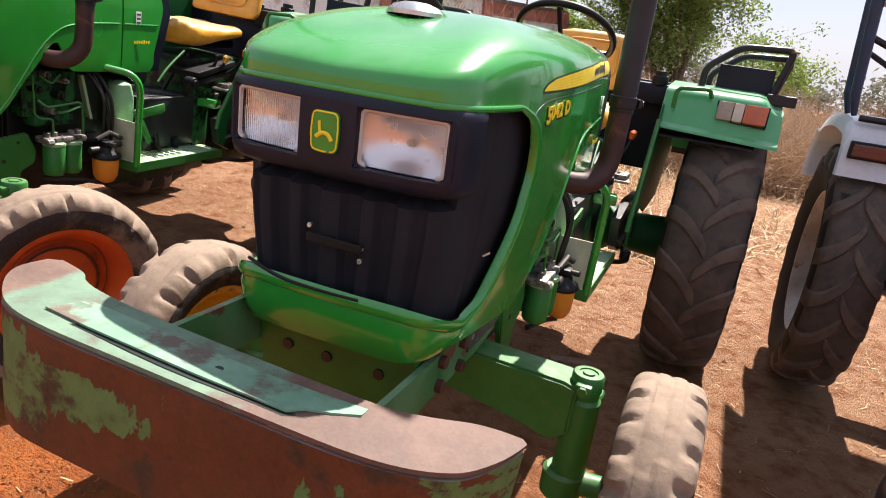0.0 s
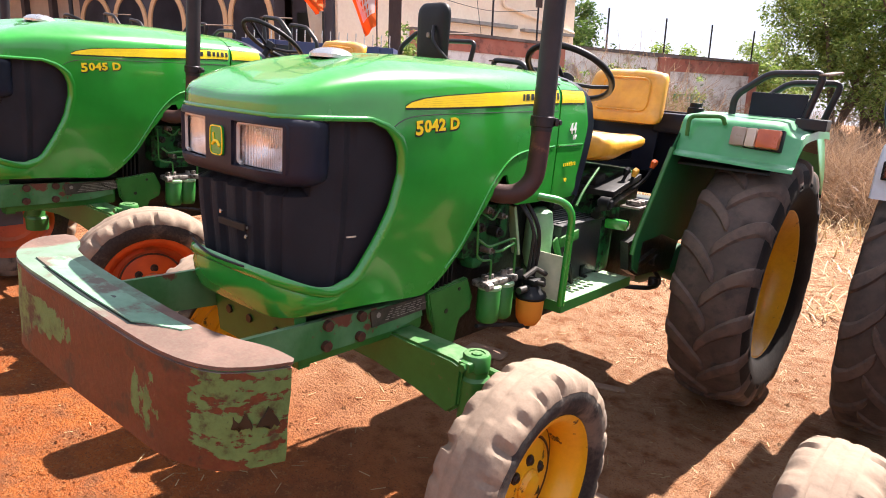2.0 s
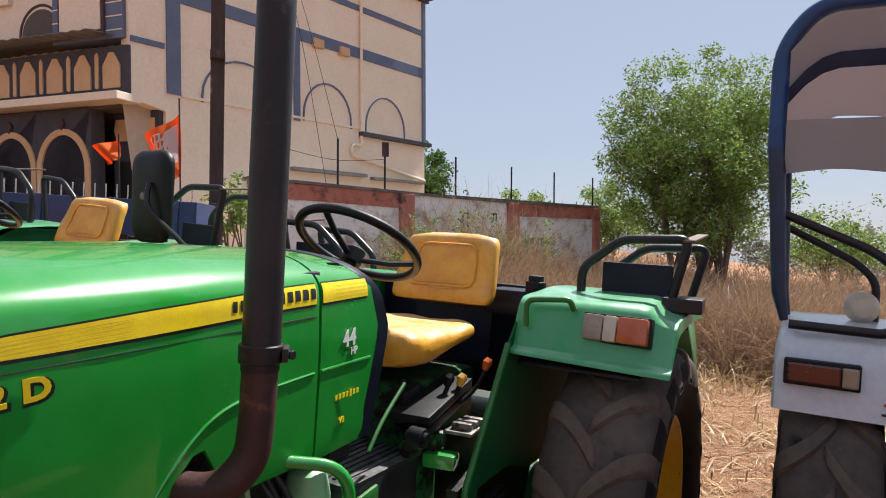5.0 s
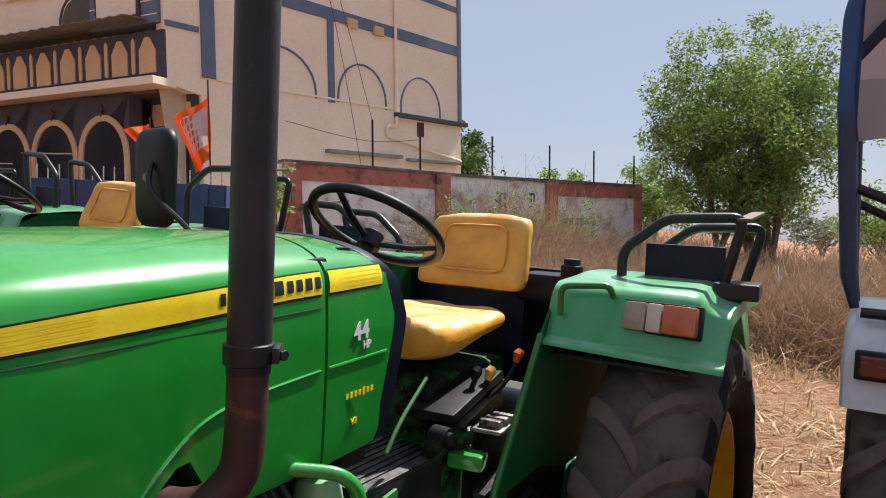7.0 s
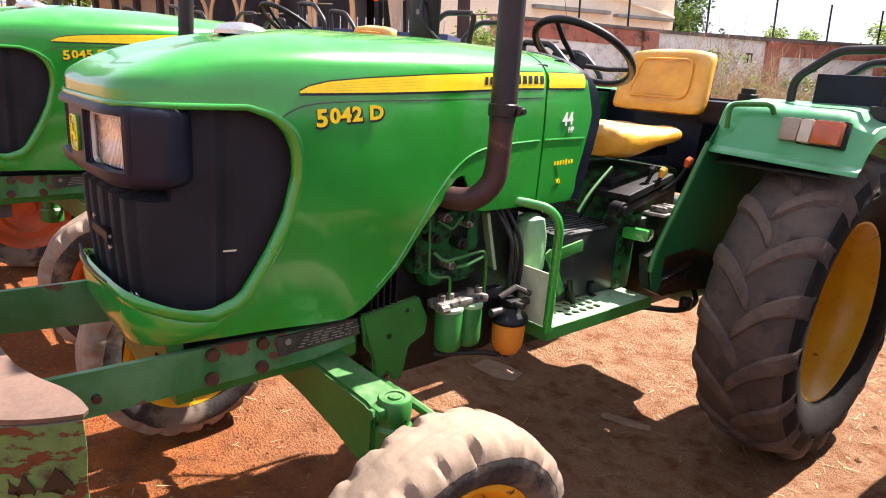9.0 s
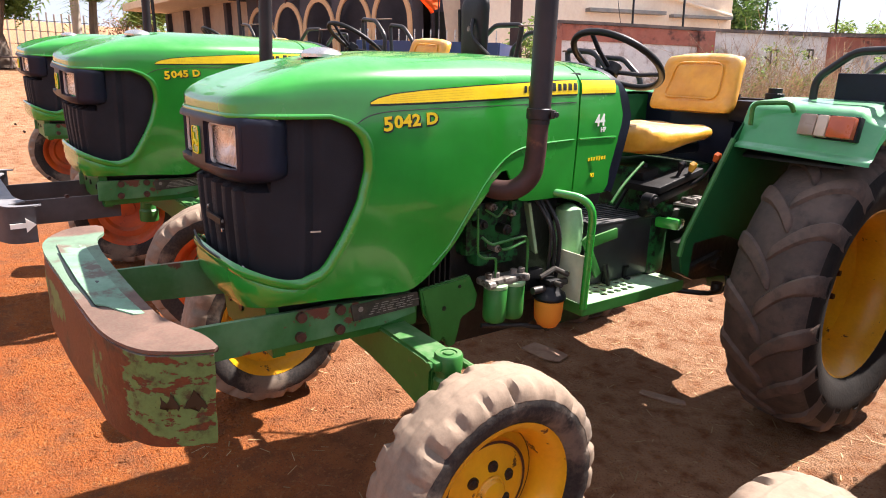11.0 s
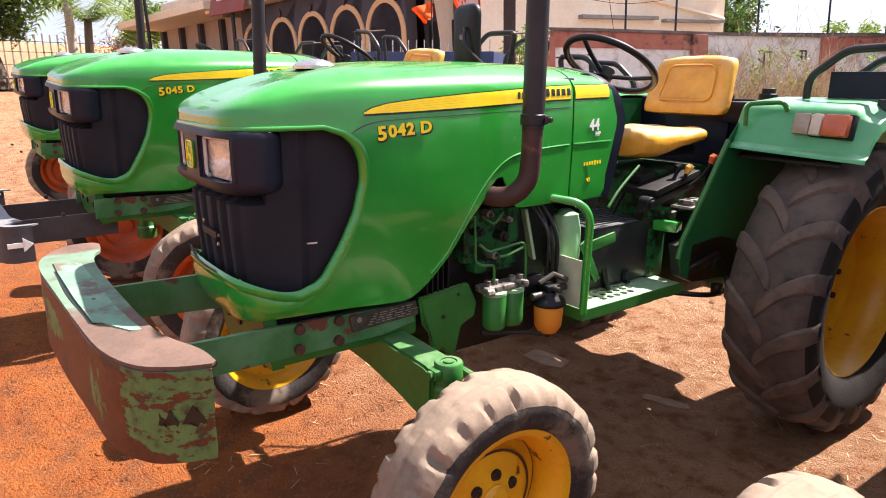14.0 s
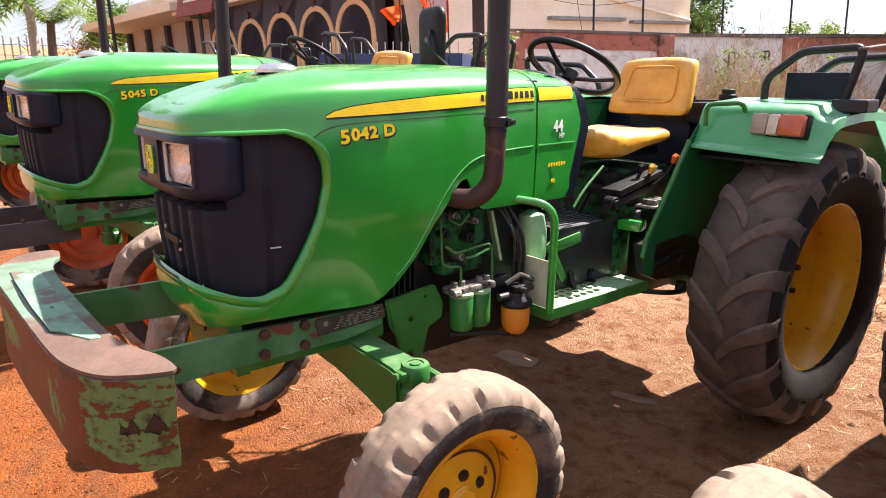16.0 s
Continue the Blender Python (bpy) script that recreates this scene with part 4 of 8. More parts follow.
    rows = [[Vector((a[0] + (c[0] - a[0]) * k / 4, a[1] + (c[1] - a[1]) * k / 4, 0.0068 + 0.0045 * (1 - k / 4) ** 2)) for a, c in zip(near, far)] for k in range(5)]
    grid_mesh(bm, rows)
    thicken(bm, 0.004)
    part("cover_plate", bm, M_MINT, b, "faded mint green loose steel plate")
    bm = BM()
    slot = smooth_line([(a[0], a[1] - 0.002, 0.0098) for a in near[:4]], 4) + [Vector((a[0] + 0.003, a[1] - 0.004, 0.0098)) for a in near[4:]]
    grid_mesh(bm, [[p + Vector((0, -0.0065 - 0.002 * math.sin(i * 1.1), 0)) for i, p in enumerate(slot)], [p + Vector((0, 0.006, 0)) for p in slot]])
    thicken(bm, 0.0012)
    part("slot", bm, M_INK, b, "dark slot under the loose plate's edge")
    bm = BM()
    can(bm, (0.015, -0.850, 0.0112), 0.0085, 0.0016, "z", 14)
    part("plate_hole", bm, M_INK, b)


def hull_parts(t, spec):
    """Hood, grille and everything fixed to them."""
    hood = part("hood", hood_shell(), M_GREEN, t, "glossy green hood", smooth=50)
    part("rear_cowl", rear_cowl(), M_GREEN, t, "glossy green rear hood panel", smooth=50)
    part("grille_rim", grille_rim(), M_GREEN, hood, smooth=60)
    g = part("grille", grille_screen(), M_MESH, t, "black mesh grille with upright flutes", smooth=30)
    pod = part("headlight_panel", lamp_pod(), M_NAVY, t, "dark navy headlight surround", smooth=50)
    headlamp(t, 0.155)
    headlamp(t, -0.155)
    emblem(pod)
    if spec["main"]:
        for x, z in ((-0.042, 1.094), (-0.042, 1.072), (0.085, 1.070), (0.085, 1.044)):
            bm = BM()
            can(bm, (x, -0.512, z), 0.006, 0.006, "y", 10)
            part("screw", bm, M_CHROME, g, smooth=True)
        bm = BM()
        can(bm, (0.160, -0.478, 0.946), 0.016, 0.02, "y", 12)
        can(bm, (0.160, -0.488, 0.946), 0.008, 0.012, "y", 8)
        part("bolt", bm, M_CHROME, g, smooth=True)
        bm = BM()
        box(bm, (0.022, -0.515, 1.070), (0.135, 0.008, 0.020), 0.002)
        part("latch_bar", bm, M_BLACK, g)
        bm = BM()
        tube(bm, smooth_line([(-0.19, -0.52, 0.985), (-0.10, -0.53, 0.966), (0.0, -0.53, 0.962), (0.1, -0.527, 0.964)], 5), 0.004, 6)
        part("wire", bm, M_BLACK, g)
        bm = BM()
        box(bm, (0.292, -0.31, 1.06), (0.003, 0.03, 0.004), rot=(0, 0, -10))
        part("scratch_mark", bm, M_WHITEL, g)
    # cooling cap, creases, seam and trim
    bm = BM()
    lathe(bm, [(0.0005, 0.022), (0.03, 0.02), (0.055, 0.012), (0.068, 0.0), (0.068, -0.01)], 28, Matrix.Translation((-0.04, -0.125, 1.556)) @ Matrix.Rotation(radians(-90), 4, "Y"))
    part("hood_cap", bm, M_CHROME, hood, "round bright metal cap", smooth=True)
    for sg in (1, -1):
        line = [(0.10, 0.90), (0.16, 0.965), (0.22, 1.06), (0.28, 1.15), (0.34, 1.215), (0.41, 1.258), (0.5, 1.276), (0.62, 1.283), (0.72, 1.286)]
        pts = smooth_line([(side_x(y, z) * sg, y, z) for y, z in line], 5)
        bm = BM()
        tube(bm, pts, 0.0038, 6)
        part("crease", bm, M_GREEN, hood, smooth=True)
        bm = BM()
        tube(bm, [(side_x(y, 1.287) * sg, y, 1.287) for y in (0.75, 0.82, 0.9, 0.98)], 0.0038, 6)
        part("crease", bm, M_GREEN, hood, smooth=True)
        bm = BM()
        pts = [hood_at(interp(interp(z, BACK) + 0.004, Y_S), z, sg, 0.002) for z in (1.068, 1.15, 1.25, 1.33, 1.37, 1.41, 1.45)]
        pts += [hood_top(interp(interp(hood_top(interp(0.9, Y_S), q).z, BACK) + 0.004, Y_S), q, sg) for q in QS]
        rows = [[p + Vector((0, dy, dz)) for dy, dz in ((-0.02, 0.003), (0.012, 0.004), (0.03, -0.004))] for p in pts]
        grid_mesh(bm, rows)
        thicken(bm, 0.006)
        part("dash_trim", bm, M_NAVY, t, "dark dashboard trim", smooth=True)
        bm = BM()
        tube(bm, smooth_line([(side_x(y, z) * sg, y, z) for y, z in ((-0.20, 1.352), (-0.165, 1.378), (-0.115, 1.394), (-0.02, 1.402), (0.2, 1.409), (0.5, 1.416), (0.722, 1.420))], 8), 0.0016, 6)
        part("panel_seam", bm, M_INK, hood, smooth=True)
    bm = BM()
    box(bm, (0, 0.735, 1.30), (0.53, 0.02, 0.46), 0.04)
    part("hood_seam", bm, M_INK, hood)
    # dashboard behind the hood
    bm = BM()
    prism(bm, [(0.86, 1.0), (0.97, 1.0), (1.04, 1.34), (1.0, 1.46), (0.9, 1.54), (0.84, 1.54)], -0.225, 0.225, "x")
    bmesh.ops.bevel(bm, geom=bm.edges[:], offset=0.012, segments=2, affect="EDGES")
    part("dashboard", bm, M_BLACK, t, smooth=40)
    # stripes and lettering
    top = [(-0.145, 1.423), (-0.125, 1.434), (-0.07, 1.447), (0.03, 1.458), (0.25, 1.474), (0.62, 1.494), (0.74, 1.497), (1.0, 1.500)]
    bot = [(-0.145, 1.419), (0.03, 1.424), (0.25, 1.432), (0.62, 1.448), (0.74, 1.450), (1.0, 1.455)]
    ink_t = [(a, b + 0.003) for a, b in top]
    ink_b = [(a, b - 0.006) for a, b in bot]
    for y0, y1, owner in ((-0.145, 0.722, hood), (0.748, 0.955, hood)):
        for sg in (1, -1):
            for nm, tt, bb, out, mt in (("stripe_shadow", ink_t, ink_b, 0.0012, M_INK), ("yellow_stripe", top, bot, 0.0024, M_DECAL)):
                bm = strip_on_side(tt, bb, out, 36, y0, y1)
                if sg < 0:
                    bmesh.ops.scale(bm, vec=(-1, 1, 1), verts=bm.verts[:])
                    bmesh.ops.reverse_faces(bm, faces=bm.faces[:])
                part(nm, bm, mt, owner, "yellow decal stripe" if nm[0] == "y" else "", smooth=True)
    for y0, y1 in ((-0.08, 0.22), (0.80, 0.95)):
        for k in range(1, 5):
            tt = [(y, zb + (zt - zb) * (k / 5 + 0.018)) for y, zt, zb in ((y, interp(y, top), interp(y, bot)) for y in (y0, -0.03 if y0 < 0 else y0 + 0.02, 0.1 if y0 < 0 else y0 + 0.05, 0.25 if y0 < 0 else y0 + 0.1, y1))]
            bb = [(y, z - 0.0013) for y, z in tt]
            part("pinstripe", strip_on_side(tt, bb, 0.0030, 14, y0, y1), M_PIN, hood, smooth=True)
    # the maker's lettering as plain dark bars
    y = 0.442
    for w in (0.017, 0.031, 0.028, 0.028, 0, 0.033, 0.024, 0.024, 0.027, 0.024):
        if w:
            lo, hi = interp(y, bot) + 0.013, interp(y, top) - (0.009 if w != 0.033 else 0.005)
            bm = strip_on_side([(y, hi), (y + w, hi)], [(y, lo), (y + w, lo)], 0.0034, 2, y + w * 0.1, y + w * 0.85)
            part("lettering_bar", bm, M_INK, hood)
        y += (w or 0.012) + 0.0035
    tilt = Matrix.Rotation(radians(2.0), 4, "X")
    for txt, yy, zz, sz, mt, who in spec["texts"]:
        xo = side_x(yy, zz + 0.015)
        yaw = Matrix.Rotation(radians(math.degrees(math.atan2(side_x(yy, zz) - side_x(yy + 0.08, zz), 0.08))), 4, "Z")
        if mt is M_DECAL and sz > 0.03:
            roll = Matrix.Rotation(radians(4.5), 4, "X")
            wide = Matrix.Diagonal((1.17, 1, 1, 1))
            for txt_, k, dy, dz in ((txt[0], 0.98, 0.0, -0.005), (txt[1:], 0.84, 0.0375, 0.003)):
                word("number_shadow", txt_, sz * k, M_INK, Matrix.Translation((xo + 0.0016, yy + dy + 0.003, zz + dz + 0.002)) @ yaw @ roll @ SIDE @ wide, hood, 0.0006, 0.0044)
                word(who, txt_, sz * k, mt, Matrix.Translation((xo + 0.0028, yy + dy, zz + dz + 0.005)) @ yaw @ roll @ SIDE @ wide, hood, 0.0008, 0.0018)
        else:
            word(who, txt, sz, mt, Matrix.Translation((xo + 0.0028, yy, zz)) @ yaw @ tilt @ SIDE, hood, 0.0008, 0.0018 if sz > 0.03 else 0.0006)
    if not spec["main"]:
        bm = strip_on_side([(0.82, 1.345), (0.86, 1.345)], [(0.82, 1.285), (0.86, 1.285)], 0.0030, 3, 0.822, 0.858)
        st = part("sticker", bm, M_WHITE, hood, "small white paper sticker")
        for k in range(3):
            bm = strip_on_side([(0.82, 1.335 - 0.018 * k), (0.86, 1.335 - 0.018 * k)], [(0.82, 1.327 - 0.018 * k), (0.86, 1.327 - 0.018 * k)], 0.0036, 3, 0.827, 0.853)
            part("lettering_bar", bm, M_INK, st)
    # the small trade word as a plain bar
    bm = BM()
    for k in range(8):
        box(bm, (side_x(0.84, 1.205) + 0.002, 0.808 + k * 0.0145, 1.206 + k * 0.0006), (0.0015, 0.009, 0.013 if k not in (0, 5) else 0.018), rot=(0, 0, 6))
    part("lettering_bar", bm, M_DECAL, hood)


def exhaust(t):
    e = new("exhaust")
    e.parent = t
    e.matrix_basis = Matrix.Translation((0, -0.028, 0))
    bm = BM()
    pts = smooth_line([(0.25, 0.36, 1.145), (0.32, 0.37, 1.135), (0.375, 0.40, 1.145), (0.405, 0.435, 1.19), (0.412, 0.445, 1.26), (0.414, 0.447, 1.40)], 7)
    tube(bm, pts, 0.034, 18)
    part("elbow", bm, M_EXHAUST, e, "rusty brown exhaust elbow", smooth=True)
    bm = BM()
    tube(bm, [(0.414, 0.447, 1.36), (0.414, 0.447, 1.405), (0.414, 0.448, 1.41), (0.414, 0.452, 2.35), (0.414, 0.43, 2.42), (0.414, 0.38, 2.47)], 0.036, 18)
    part("exhaust_pipe", bm, M_PIPE, e, "dark exhaust stack", smooth=True)
    bm = BM()
    can(bm, (0.414, 0.447, 1.392), 0.041, 0.035, "z", 20)
    box(bm, (0.45, 0.475, 1.392), (0.012, 0.05, 0.026), 0.003, (0, 0, 40))
    can(bm, (0.462, 0.472, 1.392), 0.009, 0.02, "x", 8)
    part("clamp", bm, M_PIPE, e, smooth=True)


def engine_bay(t):
    bm = BM()
    box(bm, (0, 0.42, 0.83), (0.30, 0.80, 0.42), 0.03)
    eng = part("engine", bm, M_ENGINE, t, "oily black engine block", smooth=40)
    bm = BM()
    box(bm, (0, 0.45, 0.60), (0.26, 0.62, 0.20), 0.04)
    part("oil_sump", bm, M_ENGINE, eng, smooth=40)
    bm = BM()
    box(bm, (0.0, 0.30, 1.12), (0.26, 0.7, 0.18), 0.03)
    part("cylinder_head", bm, M_ENGINE, eng, smooth=40)
    bm = BM()
    box(bm, (0.165, 0.42, 0.97), (0.09, 0.24, 0.20), 0.03)
    pump = part("injection_pump", bm, M_DEEPGREEN, t, "greasy green injection pump", smooth=40)
    for y, z, sy, sz in ((0.36, 1.04, 0.10, 0.07), (0.52, 1.0, 0.06, 0.14), (0.44, 0.86, 0.20, 0.05)):
        bm = BM()
        box(bm, (0.19, y, z), (0.08, sy, sz), 0.02)
        part("pump_housing", bm, M_DEEPGREEN, pump, smooth=40)
    for y, z, r in ((0.34, 1.0, 0.018), (0.38, 1.06, 0.014), (0.45, 0.97, 0.020), (0.41, 0.905, 0.014), (0.47, 1.03, 0.012)):
        bm = BM()
        can(bm, (0.235, y, z), r, 0.05, "x", 12)
        can(bm, (0.262, y, z), r * 0.6, 0.02, "x", 8)
        part("fitting", bm, M_CAST if r < 0.015 else M_ENGINE, pump, smooth=40)
    bm = BM()
    tube(bm, round_corners([(0.26, 0.31, 1.06), (0.27, 0.31, 0.90), (0.28, 0.33, 0.885), (0.28, 0.385, 0.88), (0.28, 0.388, 0.80)], 0.015), 0.0045, 8)
    tube(bm, round_corners([(0.25, 0.34, 0.955), (0.28, 0.36, 0.93), (0.28, 0.52, 0.945), (0.28, 0.535, 0.92), (0.28, 0.538, 0.80)], 0.015), 0.0052, 8)
    tube(bm, round_corners([(0.25, 0.40, 0.90), (0.28, 0.44, 0.905), (0.28, 0.52, 0.925)], 0.015), 0.006, 8)
    tube(bm, round_corners([(0.24, 0.36, 1.05), (0.26, 0.40, 1.02), (0.26, 0.44, 1.06)], 0.015), 0.0045, 8)
    part("fuel_pipe", bm, M_GREEN_DULL, t, "thin green fuel pipe", smooth=True)
    for y in (0.395, 0.478):
        bm = BM()
        lathe(bm, [(0.036, -0.075), (0.042, -0.066), (0.0435, -0.05), (0.0435, 0.055), (0.041, 0.06)], 22, Matrix.Translation((0.275, y, 0.715)) @ Matrix.Rotation(radians(-90), 4, "Y"))
        part("fuel_filter", bm, M_GREEN_DULL, t, "green canister filter", smooth=True)
    bm = BM()
    box(bm, (0.27, 0.435, 0.792), (0.075, 0.20, 0.028), 0.01)
    for y in (0.36, 0.395, 0.478, 0.515):
        can(bm, (0.275, y, 0.81), 0.013, 0.03, "z", 8)
    can(bm, (0.31, 0.345, 0.79), 0.014, 0.03, "y", 8)
    part("filter_head", bm, M_CAST, t, "bare cast metal filter head", smooth=40)
    for y in (0.395, 0.478):
        bm = BM()
        lathe(bm, [(0.044, 0.0), (0.0455, 0.004), (0.0445, 0.012), (0.035, 0.017), (0.004, 0.018)], 22, Matrix.Translation((0.275, y, 0.768)) @ Matrix.Rotation(radians(-90), 4, "Y"))
        part("filter_cap", bm, M_MINT_GREEN, t, "dull pale filter cap", smooth=True)
    sep = new("sediment_bowl")
    sep.parent = t
    sep.matrix_basis = Matrix.Translation((0.30, 0.645, 0.66)) @ Matrix.Scale(1.2, 4) @ Matrix.Translation((-0.30, -0.635, -0.665))
    bm = BM()
    lathe(bm, [(0.012, -0.065), (0.03, -0.058), (0.043, -0.035), (0.046, 0.0), (0.047, 0.03), (0.045, 0.034)], 24, Matrix.Translation((0.30, 0.635, 0.655)) @ Matrix.Rotation(radians(-90), 4, "Y"))
    part("bowl", bm, M_BOWL, sep, "amber fuel sediment bowl", smooth=True)
    bm = BM()
    lathe(bm, [(0.05, 0.0), (0.054, 0.008), (0.05, 0.02), (0.034, 0.03), (0.028, 0.045)], 24, Matrix.Translation((0.30, 0.635, 0.688)) @ Matrix.Rotation(radians(-90), 4, "Y"))
    box(bm, (0.25, 0.60, 0.745), (0.03, 0.07, 0.07), 0.006)
    box(bm, (0.30, 0.635, 0.745), (0.05, 0.05, 0.022), 0.008)
    part("bowl_head", bm, M_BLACK, sep, smooth=40)
    bm = BM()
    tube(bm, [(0.29, 0.60, 0.76), (0.30, 0.65, 0.785), (0.31, 0.70, 0.76)], 0.009, 8)
    part("bail_wire", bm, M_PLATE, sep, smooth=True)
    for c, r, h, ax in (((0.30, 0.68, 0.735), 0.012, 0.05, "y"), ((0.30, 0.585, 0.725), 0.012, 0.05, "y"), ((0.33, 0.635, 0.745), 0.009, 0.04, "x"), ((0.30, 0.635, 0.588), 0.009, 0.018, "z")):
        bm = BM()
        can(bm, c, r, h, ax, 10)
        part("bowl_fitting", bm, M_NUT if ax == "z" else M_PLATE, sep, smooth=True)
    bm = BM()
    for k, (y, r) in enumerate(((0.655, 0.0075), (0.68, 0.0085), (0.63, 0.006))):
        tube(bm, smooth_line([(0.22, y - 0.03, 1.08), (0.265 + 0.01 * k, y + 0.0, 0.98), (0.28, y + 0.02, 0.88), (0.26, y + 0.03, 0.74)], 6), r, 8)
    tube(bm, smooth_line([(0.27, 0.34, 0.63), (0.29, 0.52, 0.60), (0.30, 0.62, 0.575), (0.28, 0.70, 0.60)], 5), 0.009, 8)
    part("hose", bm, M_HOSE, t, "black rubber hoses", smooth=True)
    bm = BM()
    lathe(bm, [(0.02, -0.14), (0.05, -0.11), (0.062, -0.05), (0.062, 0.06), (0.05, 0.12), (0.02, 0.14)], 22, Matrix.Translation((0.19, 0.83, 0.88)) @ Matrix.Rotation(radians(-90), 4, "Y"))
    part("air_canister", bm, M_TANK, t, "pale green round tank", smooth=True)
    bm = BM()
    box(bm, (0.22, 0.60, 0.955), (0.05, 0.012, 0.20), 0.003, (12, 0, -20))
    part("splash_sheet", bm, M_MINT_GREEN, t)
    # cooling fins behind the hood's edge
    for k in range(5):
        bm = BM()
        box(bm, (0.205, 0.13 + k * 0.022, 0.86), (0.06, 0.006, 0.13), 0.001)
        part("radiator_fin", bm, M_BLACK, t)


def chassis(t, spec):
    for sg in (1, -1):
        up = 0.065 if sg < 0 and spec["main"] else 0.0
        y0 = (-0.735 if sg > 0 else -0.78) if spec["main"] else -0.45
        bm = BM()
        prism(bm, [(y0, 0.812 + up), (-0.45, 0.806 + up), (-0.25, 0.80 + up * 0.5), (0.06, 0.79), (0.08, 0.72), (-0.05, 0.700), (-0.30, 0.700 + up * 0.5), (y0, 0.700 + up)], sg * 0.216, sg * 0.232, "x")
        r = part("bumper_rail", bm, M_RAIL, t, "green steel rail with rust patches")
        for y, z in ((-0.338, 0.785 + up * 0.8), (-0.342, 0.722 + up * 0.8), (-0.210, 0.72), (-0.207, 0.785), (-0.60, 0.745 + up)):
            bm = BM()
            can(bm, (sg * 0.238, y, z), 0.0165 if y > -0.5 else 0.010, 0.020, "x", 12)
            part("bolt", bm, M_BOLT, r, smooth=20)
        bm = BM()
        prism(bm, [(-0.17, 0.79), (0.08, 0.795), (0.09, 0.745), (-0.16, 0.735)], sg * 0.2335, sg * 0.238, "x")
        dp = part("data_plate", bm, M_PLATE, t, "scuffed metal data plate")
        # fine worn print in broken rows, beside a round mark
        rp, near = random.Random(8), sg > 0 and spec["main"]
        for k in range(5):
            y = -0.105 + 0.006 * k
            while y < 0.066:
                w = (0.010 + 0.024 * rp.random()) if near else 0.16 - 0.02 * k
                bm = BM()
                box(bm, (sg * 0.2384, y + w / 2, 0.751 + 0.0077 * k + 0.03 * (y + 0.04)), (0.0008, w, 0.0026))
                part("lettering_bar", bm, M_PRINT, dp)
                y += w + 0.005 + 0.008 * rp.random()
        bm = BM()
        can(bm, (sg * 0.2384, -0.135, 0.772), 0.009, 0.0012, "x", 16)
        part("round_mark", bm, M_PRINT, dp)
        bm = BM()
        prism(bm, [(0.09, 0.80), (0.30, 0.82), (0.34, 0.74), (0.33, 0.69), (0.27, 0.665), (0.255, 0.60), (0.245, 0.565), (0.215, 0.56), (0.205, 0.585), (0.185, 0.60), (0.165, 0.575), (0.15, 0.575), (0.14, 0.66), (0.11, 0.70)], sg * 0.222, sg * 0.244, "x")
        bmesh.ops.bevel(bm, geom=[e for e in bm.edges if len(e.link_faces) == 2 and e.calc_face_angle() > 0.5], offset=0.005, segments=2, affect="EDGES")
        br = part("side_bracket", bm, M_GREEN_DULL, t, "dark green cast side bracket", smooth=35)
        for y, z, r in ((0.19, 0.715, 0.009), (0.255, 0.785, 0.007)):
            bm = BM()
            can(bm, (sg * 0.2445, y, z), r, 0.003, "x", 12)
            part("bolt_hole", bm, M_INK, br)
    bm = BM()
    box(bm, (0, -0.16, 0.72), (0.43, 0.52, 0.11), 0.015)
    prism(bm, [(-0.44, 0.83), (-0.42, 0.66), (-0.38, 0.66), (-0.40, 0.83)], -0.21, 0.21, "x")
    fs = part("front_support", bm, M_GREEN_DULL, t, "green front support casting", smooth=30)
    for x in (-0.13, -0.02, 0.12):
        bm = BM()
        can(bm, (x, -0.432, 0.755), 0.014, 0.012, "y", 10)
        part("bolt_hole", bm, M_INK, fs)
    bm = BM()
    box(bm, (0, -0.08, 0.812), (0.36, 0.62, 0.05), 0.01)
    part("under_tray", bm, M_INK, t)
    bm = BM()
    prism(bm, [(-0.50, 0.665), (-0.46, 0.675), (-0.2, 0.672), (0.2, 0.672), (0.46, 0.675), (0.50, 0.665), (0.50, 0.53), (0.46, 0.49), (0.3, 0.52), (0.12, 0.54), (-0.12, 0.54), (-0.3, 0.52), (-0.46, 0.49), (-0.50, 0.53)], -0.055, 0.055, "y")
    bmesh.ops.bevel(bm, geom=[e for e in bm.edges if len(e.link_faces) == 2 and e.calc_face_angle() > 0.6], offset=0.008, segments=2, affect="EDGES")
    part("front_axle", bm, M_GREEN_DULL, t, "green box-section front axle", smooth=35, m=Matrix.Translation((0, 0, spec["rise"] / 2)) @ Matrix.Rotation(spec["rise"] / 1.38, 4, "Y"))
    for sg in (1, -1):
        up = Matrix.Translation((0, 0, spec["lift"] + (spec["rise"] if sg < 0 else 0)))
        bm = BM()
        lathe(bm, [(0.030, -0.22), (0.048, -0.20), (0.048, 0.09), (0.040, 0.10), (0.040, 0.118), (0.043, 0.121), (0.044, 0.164), (0.040, 0.170), (0.026, 0.171), (0.025, 0.167), (0.017, 0.167), (0.016, 0.172), (0.0005, 0.173)], 24, Matrix.Translation((sg * 0.535, 0, 0.535)) @ Matrix.Rotation(radians(-90), 4, "Y"))
        box(bm, (sg * 0.535, -0.038, 0.676), (0.044, 0.05, 0.032), 0.008)
        can(bm, (sg * 0.535, -0.066, 0.676), 0.014, 0.014, "y", 6)
        k = part("kingpin", bm, M_GREEN_DULL, t, "green kingpin housing with round cap", smooth=35, m=up)
        bm = BM()
        lathe(bm, [(0.058, -0.04), (0.06, -0.03), (0.06, 0.03), (0.05, 0.04)], 20, Matrix.Translation((sg * 0.525, 0, 0.36)) @ Matrix.Rotation(radians(-90), 4, "Y"))
